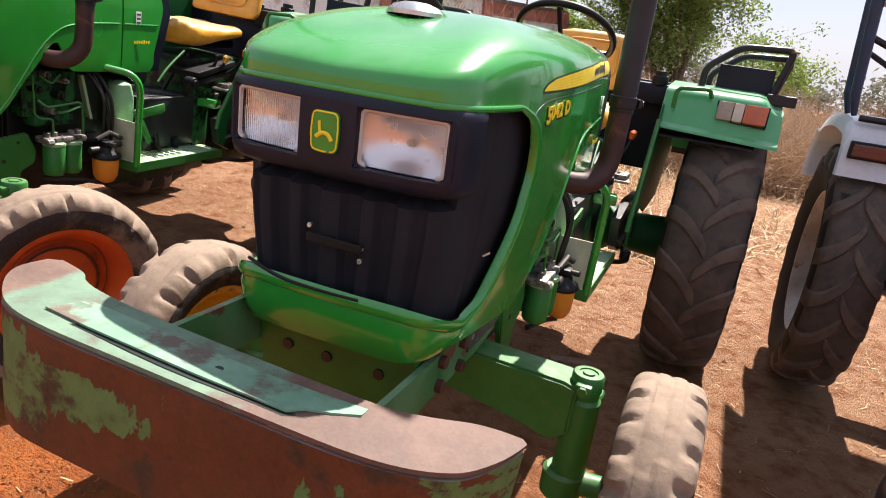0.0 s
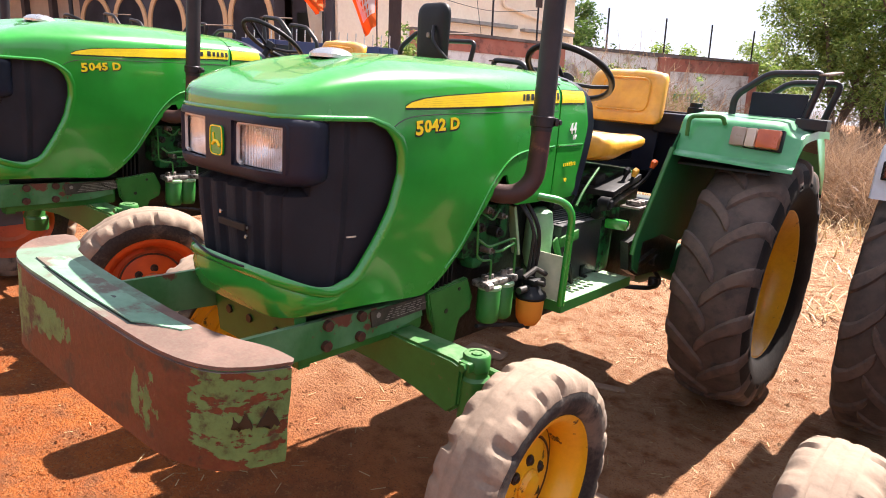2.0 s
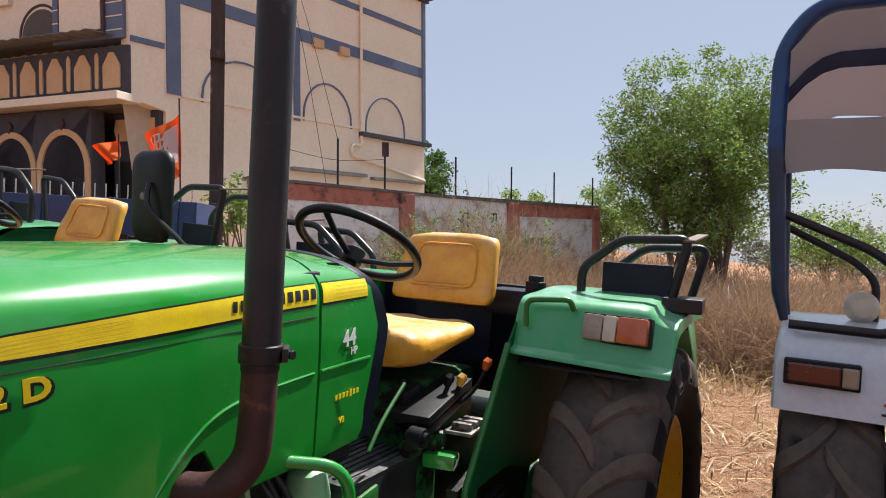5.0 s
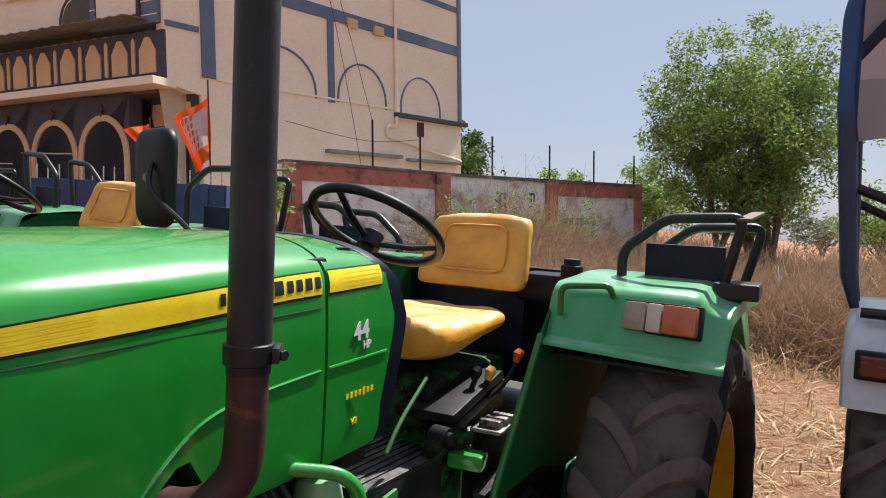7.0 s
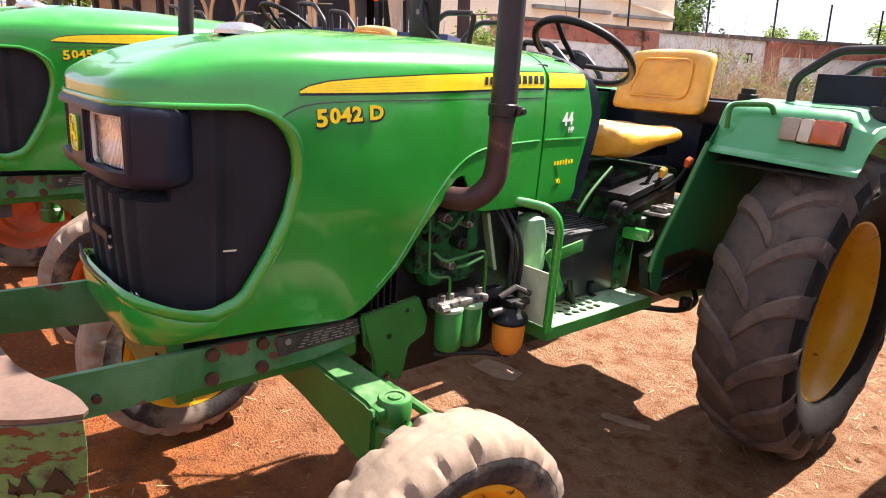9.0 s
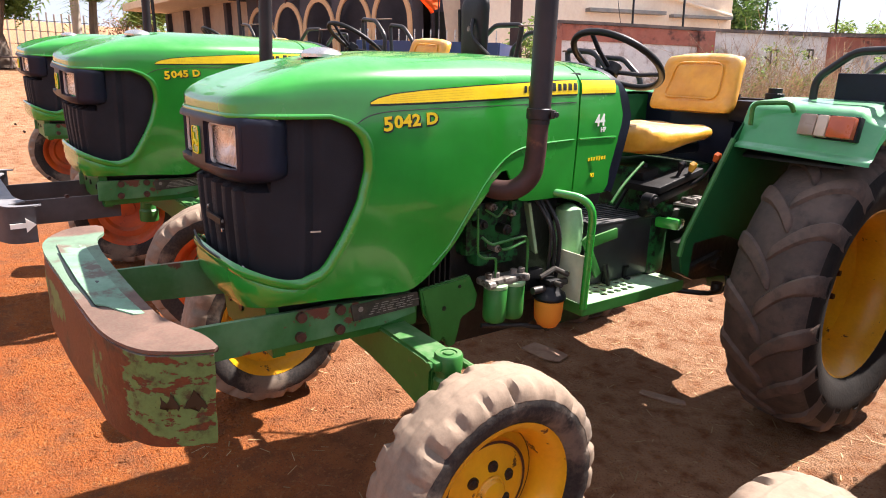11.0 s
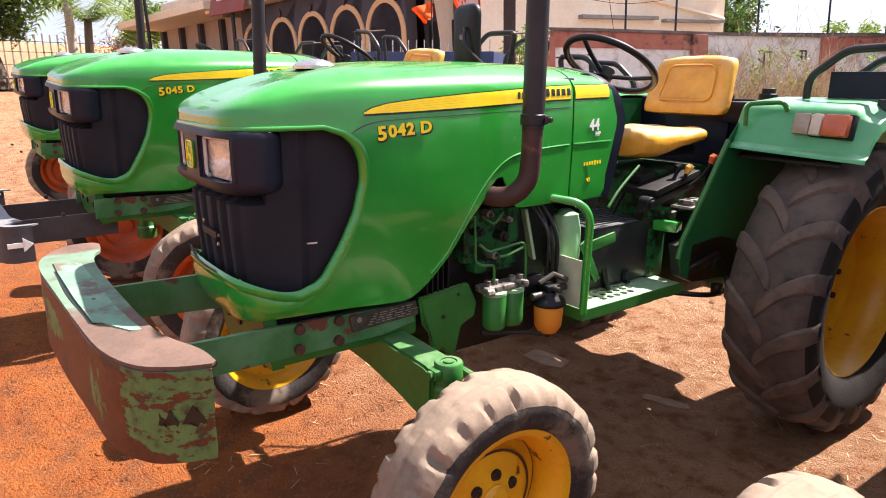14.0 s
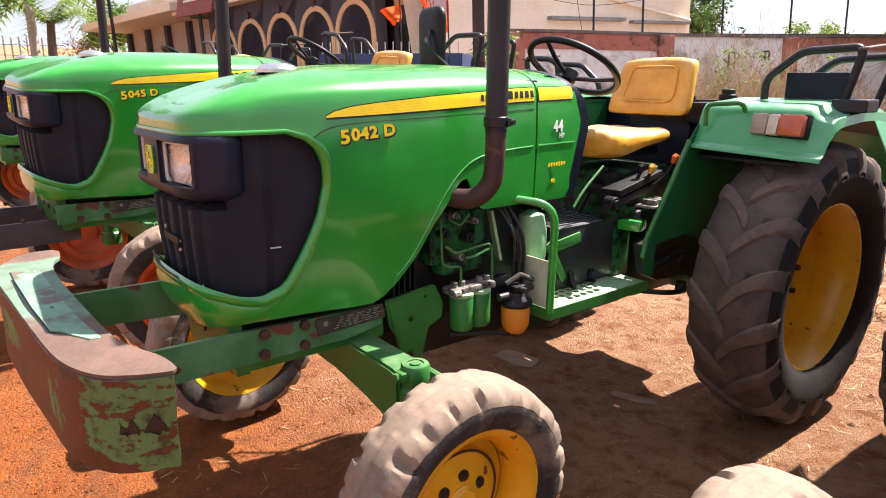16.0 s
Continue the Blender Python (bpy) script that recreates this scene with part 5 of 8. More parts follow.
        tube(bm, [(sg * 0.525, 0, 0.36), (sg * 0.68, 0.02, 0.365)], 0.035, 12)
        part("spindle", bm, M_GREEN_DULL, t, smooth=35, m=up)
        bm = BM()
        tube(bm, smooth_line([(sg * 0.55, 0.04, 0.60), (sg * 0.56, 0.14, 0.58), (sg * 0.50, 0.17, 0.57), (0, 0.18, 0.57)], 5), 0.014, 8)
        part("steering_rod", bm, M_GREEN_DULL, t, smooth=True, m=up)
        wheel("front", t, up @ Matrix.Translation(((0.745 if sg > 0 else -0.725), -0.003 if sg > 0 else -0.085, 0.361)) @ Matrix.Rotation(radians((0 if sg > 0 else 180) + spec["steer"]), 4, "Z"), spec["rim"] if sg > 0 else spec["rim_r"], "small front wheel with %s rim" % spec["rim_name"])
        wheel("rear", t, Matrix.Translation((sg * 0.745, 1.97, 0.637 + spec["lift"])) @ Matrix.Rotation(radians(0 if sg > 0 else 180), 4, "Z"), M_YELLOW, "large rear wheel with yellow rim")
    bm = BM()
    box(bm, (0, 1.15, 0.66), (0.34, 0.75, 0.36), 0.05)
    box(bm, (0, 1.85, 0.72), (0.42, 0.75, 0.44), 0.06)
    part("transmission", bm, M_CASTING, t, "greasy green transmission housing", smooth=40)
    bm = BM()
    lathe(bm, [(0.12, -0.62), (0.10, -0.3), (0.16, -0.2), (0.16, 0.2), (0.10, 0.3), (0.12, 0.62)], 20, Matrix.Translation((0, 1.97, 0.637)))
    # The axle takes the shade-darkened green so it stays dim under the fender.
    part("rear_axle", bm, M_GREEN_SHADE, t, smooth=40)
    bm = BM()
    tube(bm, smooth_line([(0.30, 1.38, 0.60), (0.42, 1.52, 0.59), (0.40, 1.70, 0.585), (0.30, 1.85, 0.60)], 5), 0.012, 8)
    can(bm, (0.41, 1.60, 0.60), 0.026, 0.05, "z", 10)
    part("brake_rod", bm, M_ENGINE, t, smooth=True)
    for sg in (1, -1):
        bm = BM()
        prism(bm, [(1.30, 0.84), (1.34, 0.70), (1.44, 0.655), (1.62, 0.645), (1.85, 0.62), (1.95, 0.86), (1.55, 0.88)], sg * 0.345, sg * 0.385, "x")
        box(bm, (sg * 0.395, 1.48, 0.735), (0.03, 0.26, 0.035), 0.006, (10, 0, 0))
        can(bm, (sg * 0.405, 1.58, 0.72), 0.03, 0.03, "x", 12)
        part("lift_bracket", bm, M_ENGINE, t, "oily black bracket under the fender", smooth=35)


def fender(t, sg, spec):
    f = new("fender")
    f.parent = t
    f["label"] = "green rear fender"
    prof = smooth_line([(0, 1.528, 1.245), (0, 1.534, 1.258), (0, 1.556, 1.268), (0, 1.563, 1.285), (0, 1.600, 1.385), (0, 1.610, 1.408), (0, 1.630, 1.424), (0, 1.665, 1.431), (0, 1.76, 1.437), (0, 1.95, 1.448), (0, 2.2, 1.43), (0, 2.45, 1.35), (0, 2.62, 1.20), (0, 2.68, 1.05)], 4)
    prof_end = [p for p in prof if p.y < 2.2][-1]
    bm = BM()
    xs = [(0.425, -0.012), (0.432, 0), (0.50, 0.0), (0.60, 0.0), (0.82, 0.0), (0.855, -0.006), (0.875, -0.03), (0.90, -0.042), (0.935, -0.05), (0.94, -0.085)]
    rows = []
    for x, dz in xs:
        k = (x - 0.43) / 0.5
        rows.append([Vector((sg * x, q.y + 0.045 * k - dz * 0.5 * interp(q.z, [(1.27, 0.3), (1.33, 1.0)]) * interp(q.y, [(1.66, 1.0), (1.76, 0.0)]), q.z + dz * interp(q.z, [(1.30, 0.0), (1.42, 1.0)]) - 0.025 * k * interp(q.z, [(1.25, 1.0), (1.33, 0.0)]))) for i, q in enumerate(p if x < 0.86 or p.y < 2.2 else prof_end for p in prof)])
    grid_mesh(bm, rows)
    bmesh.ops.remove_doubles(bm, verts=bm.verts[:], dist=0.0005)
    bmesh.ops.dissolve_degenerate(bm, edges=bm.edges[:], dist=0.0005)
    thicken(bm, 0.005)
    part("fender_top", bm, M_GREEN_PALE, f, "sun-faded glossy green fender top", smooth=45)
    # Added black sheet that stands for the shade beneath the fender top.
    bm = BM()
    grid_mesh(bm, [[Vector((sg * x, p.y + 0.07, p.z - 0.045)) for p in prof] for x in (0.44, 0.6, 0.75, 0.85)])
    thicken(bm, 0.004)
    part("fender_liner", bm, M_ENGINE, f, "dark dirty underside", smooth=45)
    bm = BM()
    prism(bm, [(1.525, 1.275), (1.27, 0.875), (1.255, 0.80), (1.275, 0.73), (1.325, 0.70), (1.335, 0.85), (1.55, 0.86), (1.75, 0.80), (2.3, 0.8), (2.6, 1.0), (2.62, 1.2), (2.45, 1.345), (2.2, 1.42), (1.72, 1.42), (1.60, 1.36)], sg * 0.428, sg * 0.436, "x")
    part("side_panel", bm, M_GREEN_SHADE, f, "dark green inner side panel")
    bm = BM()
    tube(bm, [(sg * 0.432, 1.525, 1.275), (sg * 0.43, 1.27, 0.875), (sg * 0.428, 1.255, 0.80)], 0.011, 8)
    part("panel_edge", bm, M_GREEN_DULL, f, smooth=True)
    if sg > 0:
        bm = BM()
        tube(bm, round_corners([(0.475, 1.565, 1.335), (0.475, 1.56, 1.425), (0.615, 1.585, 1.435), (0.625, 1.605, 1.40)], 0.03), 0.010, 8)
        part("grab_handle", bm, M_GREEN_DULL, f, smooth=True)
    lamp = new("tail_lamp")
    lamp.parent = f
    lamp["label"] = "marker lamp with clear, white and red lenses"
    for x0, x1, mt, nm in ((0.662, 0.727, M_CLEARL, "clear_lens"), (0.729, 0.772, M_WHITEL, "white_lens"), (0.774, 0.868, M_RED, "red_lens")):
        bm = BM()
        box(bm, (sg * (x0 + x1) / 2, 1.606 - 0.012 * (x0 - 0.64) / 0.2, 1.352), (x1 - x0, 0.05, 0.082), 0.008, (-12, 0, sg * -3))
        part(nm, bm, mt, lamp, smooth=40)
    bm = BM()
    box(bm, (sg * 0.765, 1.622, 1.348), (0.222, 0.035, 0.094), 0.006, (-12, 0, sg * -3))
    part("lamp_base", bm, M_BLACK, lamp, smooth=40)
    # guard rail over the fender with a toolbox sheet
    rail = new("guard_rail")
    rail.parent = f
    rail["label"] = "black tubular guard rail"
    h = spec["guard"]
    for y, dx, dz in ((1.87, 0, 0), (2.16, 0.02, -0.03)):
        bm = BM()
        tube(bm, round_corners([(sg * (0.56 + dx), y, 1.42), (sg * (0.56 + dx), y, 1.53 + h + dz), (sg * (0.70 + dx), y, 1.64 + h + dz), (sg * (0.925 + dx), y + 0.02, 1.65 + h + dz), (sg * (0.87 + dx), y + 0.02, 1.41)], 0.04, 6), 0.0165, 10)
        part("rail_tube", bm, M_STEEL, rail, smooth=True)
    bm = BM()
    box(bm, (sg * 0.925, 2.02, 1.656 + h), (0.04, 0.30, 0.010), 0.003, (5, 0, 0))
    part("rail_pad", bm, M_RUSTTOP, rail, "worn pale metal cap strip")
    bm = BM()
    box(bm, (sg * 0.745, 1.93, 1.495), (0.25, 0.012, 0.12), 0.004)
    part("box_sheet", bm, M_NAVY, f, "dark blue upright metal sheet")
    bm = BM()
    box(bm, (sg * 0.915, 1.90, 1.425), (0.13, 0.14, 0.05), 0.006, (0, 0, sg * 4))
    part("rail_foot", bm, M_STEEL, rail)


def cabin(t, spec):
    seat = new("seat")
    seat.parent = t
    seat["label"] = "worn yellow vinyl driver's seat"
    def padded(rings):
        """A closed cushion from rings of points."""
        bm = BM()
        V = [[bm.verts.new(p) for p in r] for r in rings]
        n = len(V[0])
        for a, c in zip(V, V[1:]):
            for k in range(n):
                bm.faces.new((a[k], a[(k + 1) % n], c[(k + 1) % n], c[k]))
        bm.faces.new(V[0])
        bm.faces.new(V[-1])
        bmesh.ops.recalc_face_normals(bm, faces=bm.faces[:])
        return bm
    sup = lambda a, p: math.copysign(abs(a) ** (2 / p), a)
    rings = []
    N = 44
    for i in range(29):
        v = i / 28
        end = (1 - abs(2 * v - 1) ** 7) ** (1 / 5)
        w = 0.235 * (0.30 + 0.70 * end) * (1 - 0.06 * v)
        top = 1.332 - 0.012 * v - 0.012 * math.exp(-((v - 0.55) / 0.3) ** 2)
        low = interp(v, [(0, 1.195), (0.30, 1.188), (0.6, 1.225), (1, 1.250)])
        c, hh = (top + low) / 2, (top - low) / 2 * (0.15 + 0.85 * end)
        ring = []
        for k in range(N):
            a = 2 * math.pi * k / N
            px, pz = sup(math.cos(a), 4.0) * w, sup(math.sin(a), 3.0) * hh
            dip = 0.010 * math.exp(-(px / 0.10) ** 2) if pz > 0 else 0.0
            ring.append(Vector((px, 1.235 + 0.52 * v, c - 0.008 + pz - dip * end + 0.0025 * math.sin(px * 31 + v * 17) * (pz > 0))))
        rings.append(ring)
    part("cushion", padded(rings), M_SEAT, seat, "yellow seat cushion with a dusty top", smooth=50)
    rings = []
    for i in range(31):
        v = i / 30
        end = (1 - abs(2 * v - 1) ** 8) ** (1 / 4)
        w = 0.236 * (0.55 + 0.45 * end) * (1 - 0.12 * v)
        c, hh = 1.835 + 0.095 * v, 0.043 * (0.2 + 0.8 * end)
        ring = []
        for k in range(N):
            a = 2 * math.pi * k / N
            px, py = sup(math.cos(a), 6.0) * w, sup(math.sin(a), 3.0) * hh
            u = abs(px) / 0.232
            inside = max(abs(u) / 0.60, abs(v - 0.54) / 0.30)
            groove = 0.007 * math.exp(-((inside - 1) / 0.07) ** 2) if py < 0 else 0.0
            ring.append(Vector((px, c + py + groove - 0.025 * u * u + 0.003 * math.sin(px * 23 + v * 9), 1.352 + 0.282 * v - 0.012 * u * u * v)))
        rings.append(ring)
    br = part("backrest", padded(rings), M_SEAT, seat, "yellow seat backrest with a pressed panel", smooth=50)
    line = []
    for px, v in ((-0.14, 0.5), (-0.148, 0.25), (0.148, 0.25), (0.128, 0.84), (-0.128, 0.84), (-0.14, 0.5)):
        line.append(Vector((px, 1.835 + 0.095 * v - 0.0415 - 0.025 * (px / 0.232) ** 2 + 0.003 * math.sin(px * 23 + v * 9), 1.352 + 0.282 * v)))
    bm = BM()
    tube(bm, round_corners(line, 0.045, 6), 0.0045, 6)
    part("seam_piping", bm, M_SEAT, br, smooth=True)
    bm = BM()
    box(bm, (0, 1.93, 1.28), (0.36, 0.012, 0.34), 0.004, (-8, 0, 0))
    box(bm, (0, 1.55, 1.20), (0.30, 0.36, 0.05), 0.02)
    part("seat_frame", bm, M_NAVY, seat, "dark seat frame", smooth=40)
    bm = BM()
    box(bm, (0, 2.06, 1.20), (0.86, 0.03, 0.46), 0.006)
    box(bm, (0.30, 1.98, 1.37), (0.28, 0.16, 0.10), 0.01)
    part("rear_panel", bm, M_NAVY, t, "dark blue panel behind the seat", smooth=40)
    bm = BM()
    can(bm, (0.36, 1.93, 1.435), 0.04, 0.05, "z", 18)
    can(bm, (0.36, 1.93, 1.47), 0.03, 0.025, "z", 18)
    part("filler_cap", bm, M_BLACK, t, smooth=True)
    st = new("steering_wheel")
    st.parent = t
    st.matrix_basis = Matrix.Translation((0.0, 1.255, 1.578)) @ Matrix.Rotation(radians(-33), 4, "X")
    bm = BM()
    n = 48
    tube(bm, [(0.205 * math.cos(2 * math.pi * k / n), 0.205 * math.sin(2 * math.pi * k / n), 0) for k in range(n + 1)], 0.0145, 10, cap=False)
    part("wheel_ring", bm, M_BLACK, st, smooth=True)
    for k in range(3):
        a = 2 * math.pi * k / 3 + 0.5
        bm = BM()
        tube(bm, [(0.02 * math.cos(a), 0.02 * math.sin(a), -0.05), (0.12 * math.cos(a), 0.12 * math.sin(a), -0.03), (0.20 * math.cos(a), 0.20 * math.sin(a), 0)], 0.010, 8)
        part("spoke", bm, M_STEEL, st, smooth=True)
    bm = BM()
    can(bm, (0, 0, -0.045), 0.035, 0.05, "z", 18)
    tube(bm, [(0, 0, -0.05), (0, 0, -0.32)], 0.02, 10)
    part("column", bm, M_BLACK, st, smooth=True)
    # floor, battery box and levers
    bm = BM()
    box(bm, (0, 1.30, 0.86), (0.42, 0.86, 0.05), 0.01)
    box(bm, (0, 1.55, 1.0), (0.36, 0.5, 0.26), 0.03)
    part("platform", bm, M_DEEPGREEN, t, "dark green cab floor", smooth=40)
    bm = BM()
    box(bm, (0.095, 1.13, 0.80), (0.285, 0.38, 0.26), 0.012)
    bb = part("battery_box", bm, M_BOXLID, t, "black ribbed battery box", smooth=40)
    bm = BM()
    box(bm, (0.095, 1.13, 0.926), (0.295, 0.39, 0.014), 0.004)
    part("lid", bm, M_BOXLID, bb, smooth=40)
    for y in (1.02, 1.15):
        bm = BM()
        box(bm, (0.243, y, 0.70), (0.012, 0.020, 0.05), 0.004)
        box(bm, (0.250, y, 0.722), (0.010, 0.030, 0.014), 0.004)
        box(bm, (0.256, y, 0.676), (0.03, 0.022, 0.010), 0.003)
        part("latch", bm, M_BLACK, bb, smooth=40)
    for k in range(9):
        bm = BM()
        box(bm, (-0.015 + k * 0.027, 1.13, 0.9355), (0.013, 0.34, 0.006), 0.002)
        part("rib", bm, M_BOXLID, bb)
    bm = BM()
    box(bm, (0.10, 1.365, 0.955), (0.36, 0.05, 0.05), 0.006)
    for k in range(7):
        can(bm, (-0.05 + 0.05 * k, 1.35, 0.984), 0.011, 0.014, "z", 8)
    part("deck_lip", bm, M_DEEPGREEN, t, smooth=40)
    bm = BM()
    box(bm, (0.25, 0.99, 0.875), (0.012, 0.15, 0.045), 0.004, (8, 0, 0))
    box(bm, (0.25, 0.92, 0.80), (0.010, 0.035, 0.20), 0.003, (30, 0, 0))
    part("pedal_bracket", bm, M_GREEN_DULL, t, smooth=40)
    bm = BM()
    box(bm, (0.20, 1.36, 0.80), (0.09, 0.13, 0.30), 0.03)
    can(bm, (0.24, 1.25, 0.96), 0.028, 0.05, "y", 12)
    part("valve_block", bm, M_DEEPGREEN, t, smooth=40)
    bm = BM()
    box(bm, (0.29, 1.36, 0.905), (0.11, 0.07, 0.05), 0.014, (0, 0, 12))
    part("valve_cap", bm, M_GREEN, t, smooth=40)
    for pts, kn, km in ((((0.22, 1.42, 1.0), (0.30, 1.54, 1.09), (0.325, 1.60, 1.175)), "orange", M_ORANGE), (((0.20, 1.36, 1.0), (0.26, 1.44, 1.06), (0.29, 1.48, 1.135)), "yellow", M_SEAT), (((0.16, 1.30, 1.0), (0.24, 1.40, 1.06), (0.27, 1.43, 1.14)), "black", M_BLACK),
                        (((0.08, 1.22, 0.9), (0.12, 1.28, 1.05), (0.14, 1.34, 1.12)), "black", M_BLACK)):
        lv = new("lever")
        lv.parent = t
        bm = BM()
        tube(bm, smooth_line(pts, 5), 0.008, 8)
        part("lever_rod", bm, M_BLACK, lv, smooth=True)
        bm = BM()
        tube(bm, [Vector(pts[-1]) - Vector((0.006, 0.008, 0.015)), Vector(pts[-1]) + Vector((0.0, 0.0, 0.012)), Vector(pts[-1]) + Vector((0.004, 0.006, 0.026))], 0.016, 10, radii=[0.011, 0.018, 0.010])
        part("knob", bm, km, lv, kn + " lever knob", smooth=True)
    bm = BM()
    box(bm, (0.20, 1.40, 1.085), (0.19, 0.36, 0.03), 0.006, (9, 0, 6))
    box(bm, (0.275, 1.36, 1.035), (0.035, 0.40, 0.035), 0.006, (9, 0, 6))
    box(bm, (0.16, 1.32, 1.10), (0.07, 0.12, 0.05), 0.01, (9, 0, 6))
    can(bm, (0.30, 1.19, 1.02), 0.030, 0.05, "x", 14)
    can(bm, (0.30, 1.19, 1.02), 0.018, 0.07, "x", 14)
    box(bm, (0.27, 1.26, 1.005), (0.03, 0.16, 0.03), 0.006, (14, 0, 0))
    part("linkage", bm, M_BLACK, t, smooth=40)
    bm = BM()
    for k in range(3):
        box(bm, (0.325, 1.43 + 0.040 * k, 1.0), (0.07, 0.026, 0.03), 0.008, (0, 0, 8))
    box(bm, (0.315, 1.47, 0.985), (0.10, 0.15, 0.012), 0.003, (0, 0, 8))
    part("lever_plate", bm, M_CAST, t, "bare metal slotted lever plate", smooth=40)
    bm = BM()
    tube(bm, smooth_line([(0.26, 1.00, 1.02), (0.25, 1.08, 1.09), (0.24, 1.20, 1.17)], 5), 0.006, 10)
    part("pipe", bm, M_GREEN_DULL, t, smooth=True)
    # foot step with drilled holes and its rail
    s = new("foot_step")
    s.parent = t
    s["label"] = "pale green foot step with drilled holes"
    bm = BM()
    x0, x1, y0, y1 = 0.02, 0.385, 0.74, 1.37
    nx, ny = 9, 15
    for i in range(nx):
        for j in range(ny):
            ax, bx = x0 + (x1 - x0) * i / nx, x0 + (x1 - x0) * (i + 1) / nx
            ay, by = y0 + (y1 - y0) * j / ny, y0 + (y1 - y0) * (j + 1) / ny
            cx, cy = (ax + bx) / 2, (ay + by) / 2
            sq = [(ax, ay), (cx, ay), (bx, ay), (bx, cy), (bx, by), (cx, by), (ax, by), (ax, cy)]
            hole = 4 <= i <= 7 and 3 <= j <= 9 and not (i in (4, 7) and j in (3, 9))
            if hole:
                R = 0.0168
                inn = [(cx + R * math.cos(a), cy + R * math.sin(a)) for a in (radians(225 + 45 * k) for k in range(8))]
                vo, vi = [bm.verts.new((*p, 0.662)) for p in sq], [bm.verts.new((*p, 0.662)) for p in inn]
                for k in range(8):
                    bm.faces.new((vo[k], vo[(k + 1) % 8], vi[(k + 1) % 8], vi[k]))
            else:
                bm.faces.new([bm.verts.new((*p, 0.662)) for p in sq])
    bmesh.ops.remove_doubles(bm, verts=bm.verts[:], dist=0.0005)
    thicken(bm, 0.006)
    part("tread_plate", bm, M_STEPGREEN, s, "worn pale green tread plate")
    bm = BM()
    box(bm, (0.386, 1.055, 0.645), (0.006, 0.63, 0.045), 0.002)
    box(bm, (0.203, 0.742, 0.645), (0.36, 0.006, 0.045), 0.002)
    part("step_edge", bm, M_GREEN_DULL, s)
    bm = BM()
    tube(bm, round_corners([(0.378, 0.752, 0.65), (0.385, 0.755, 1.075), (0.26, 0.62, 1.10), (0.22, 0.58, 1.10)], 0.10, 8), 0.0155, 12)
    part("step_rail", bm, M_GREEN, s, "green tubular grab rail", smooth=True)
    bm = BM()
    box(bm, (0.29, 0.752, 0.76), (0.16, 0.006, 0.19), 0.002)
    part("front_shield", bm, M_SHIELD, s, "pale cream-green scuffed shield")
    bm = BM()
    for x in (0.20, 0.27):
        tube(bm, [(x, 1.02, 0.67), (x, 1.0, 0.72), (x - 0.01, 1.0, 0.76)], 0.010, 8)
    part("clip", bm, M_BLACK, s, smooth=True)


def mirror(t):
    m = new("mirror")
    m.parent = t
    bm = BM()
    rows = []
    for y, k in ((0.017, 0.97), (0.012, 1.0), (-0.004, 1.0), (-0.013, 0.95), (-0.019, 0.82), (-0.023, 0.5), (-0.024, 0.05)):
        o = [(-0.098, -0.143), (0.098, -0.143), (0.106, 0.143), (-0.106, 0.143)]
        ring = round_corners([Vector((a * k, y, b * k)) for a, b in o + o[:2]], 0.058 * k, 6)[1:-1]
        rows.append(ring[:28])
    grid_mesh(bm, rows, close=True)
    bm.faces.new([v for v in bm.verts][:28])
    bmesh.ops.recalc_face_normals(bm, faces=bm.faces[:])
    part("mirror_shell", bm, M_BLACK, m, "black plastic mirror back", smooth=50, m=Matrix.Translation((-0.505, 0.855, 1.70)) @ Matrix.Rotation(radians(-8), 4, "Z"))
    bm = BM()
    can(bm, (-0.505, 0.828, 1.70), 0.012, 0.012, "y", 12)
    part("mirror_stud", bm, M_CAST, m, smooth=True)
    bm = BM()
    tube(bm, smooth_line([(-0.47, 0.82, 1.74), (-0.44, 0.80, 1.66), (-0.36, 0.86, 1.56), (-0.28, 0.93, 1.42), (-0.24, 0.95, 1.35)], 5), 0.008, 8)
    part("mirror_arm", bm, M_STEEL, m, smooth=True)


def tractor(spec, m):
    t = thing("tractor", spec["label"], "tractor", m, "row of parked tractors")
    hull_parts(t, spec)
    exhaust(t)
    engine_bay(t)
    chassis(t, spec)
    fender(t, 1, spec)
    fender(t, -1, spec)
    cabin(t, spec)
    if spec["main"]:
        bumper(t)
        mirror(t)
    return t


# Paler green: dust plus the sky's reflection painted into the colour.
M_GREEN_PALE = mat("sky_paled_dusty_green_paint", (0.040, 0.33, 0.105), (0.055, 0.36, 0.125), 4.0, 0.34, coat=0.5, bump=0.0003, bscale=9, dust_sheen=(0.42, 0.60, 0.47), dust_sheen_amt=0.55)
M_RUSTTOP = worn("dusty_pink_rust_with_mint_paint", (0.104, 0.056, 0.040), (0.145, 0.235, 0.155), plate_shape, 0.72, 0.0008, 60.0, 11.0, 0.42, 0.25, stain=(0.115, 0.066, 0.052))
M_PIN = mat("darker_yellow_pinstripe", (0.80, 0.57, 0.011), None, 30.0, 0.4)
# Grey on upward faces paints the lid's lit, reflecting top into the colour.
M_BOXLID = mat("grey_black_plastic_lid", (0.016, 0.018, 0.020), (0.026, 0.028, 0.030), 9.0, 0.36, bump=0.0006, bscale=150, dust_sheen=(0.24, 0.23, 0.22), dust_sheen_amt=0.8, spec=0.5)
M_PRINT = mat("worn_pale_print", (0.30, 0.29, 0.26), (0.16, 0.14, 0.12), 60.0, 0.6)
M_PLATE = mat("scuffed_dark_plate", (0.035, 0.032, 0.028), (0.08, 0.07, 0.058), 20.0, 0.5, metal=0.3, bump=0.0005)
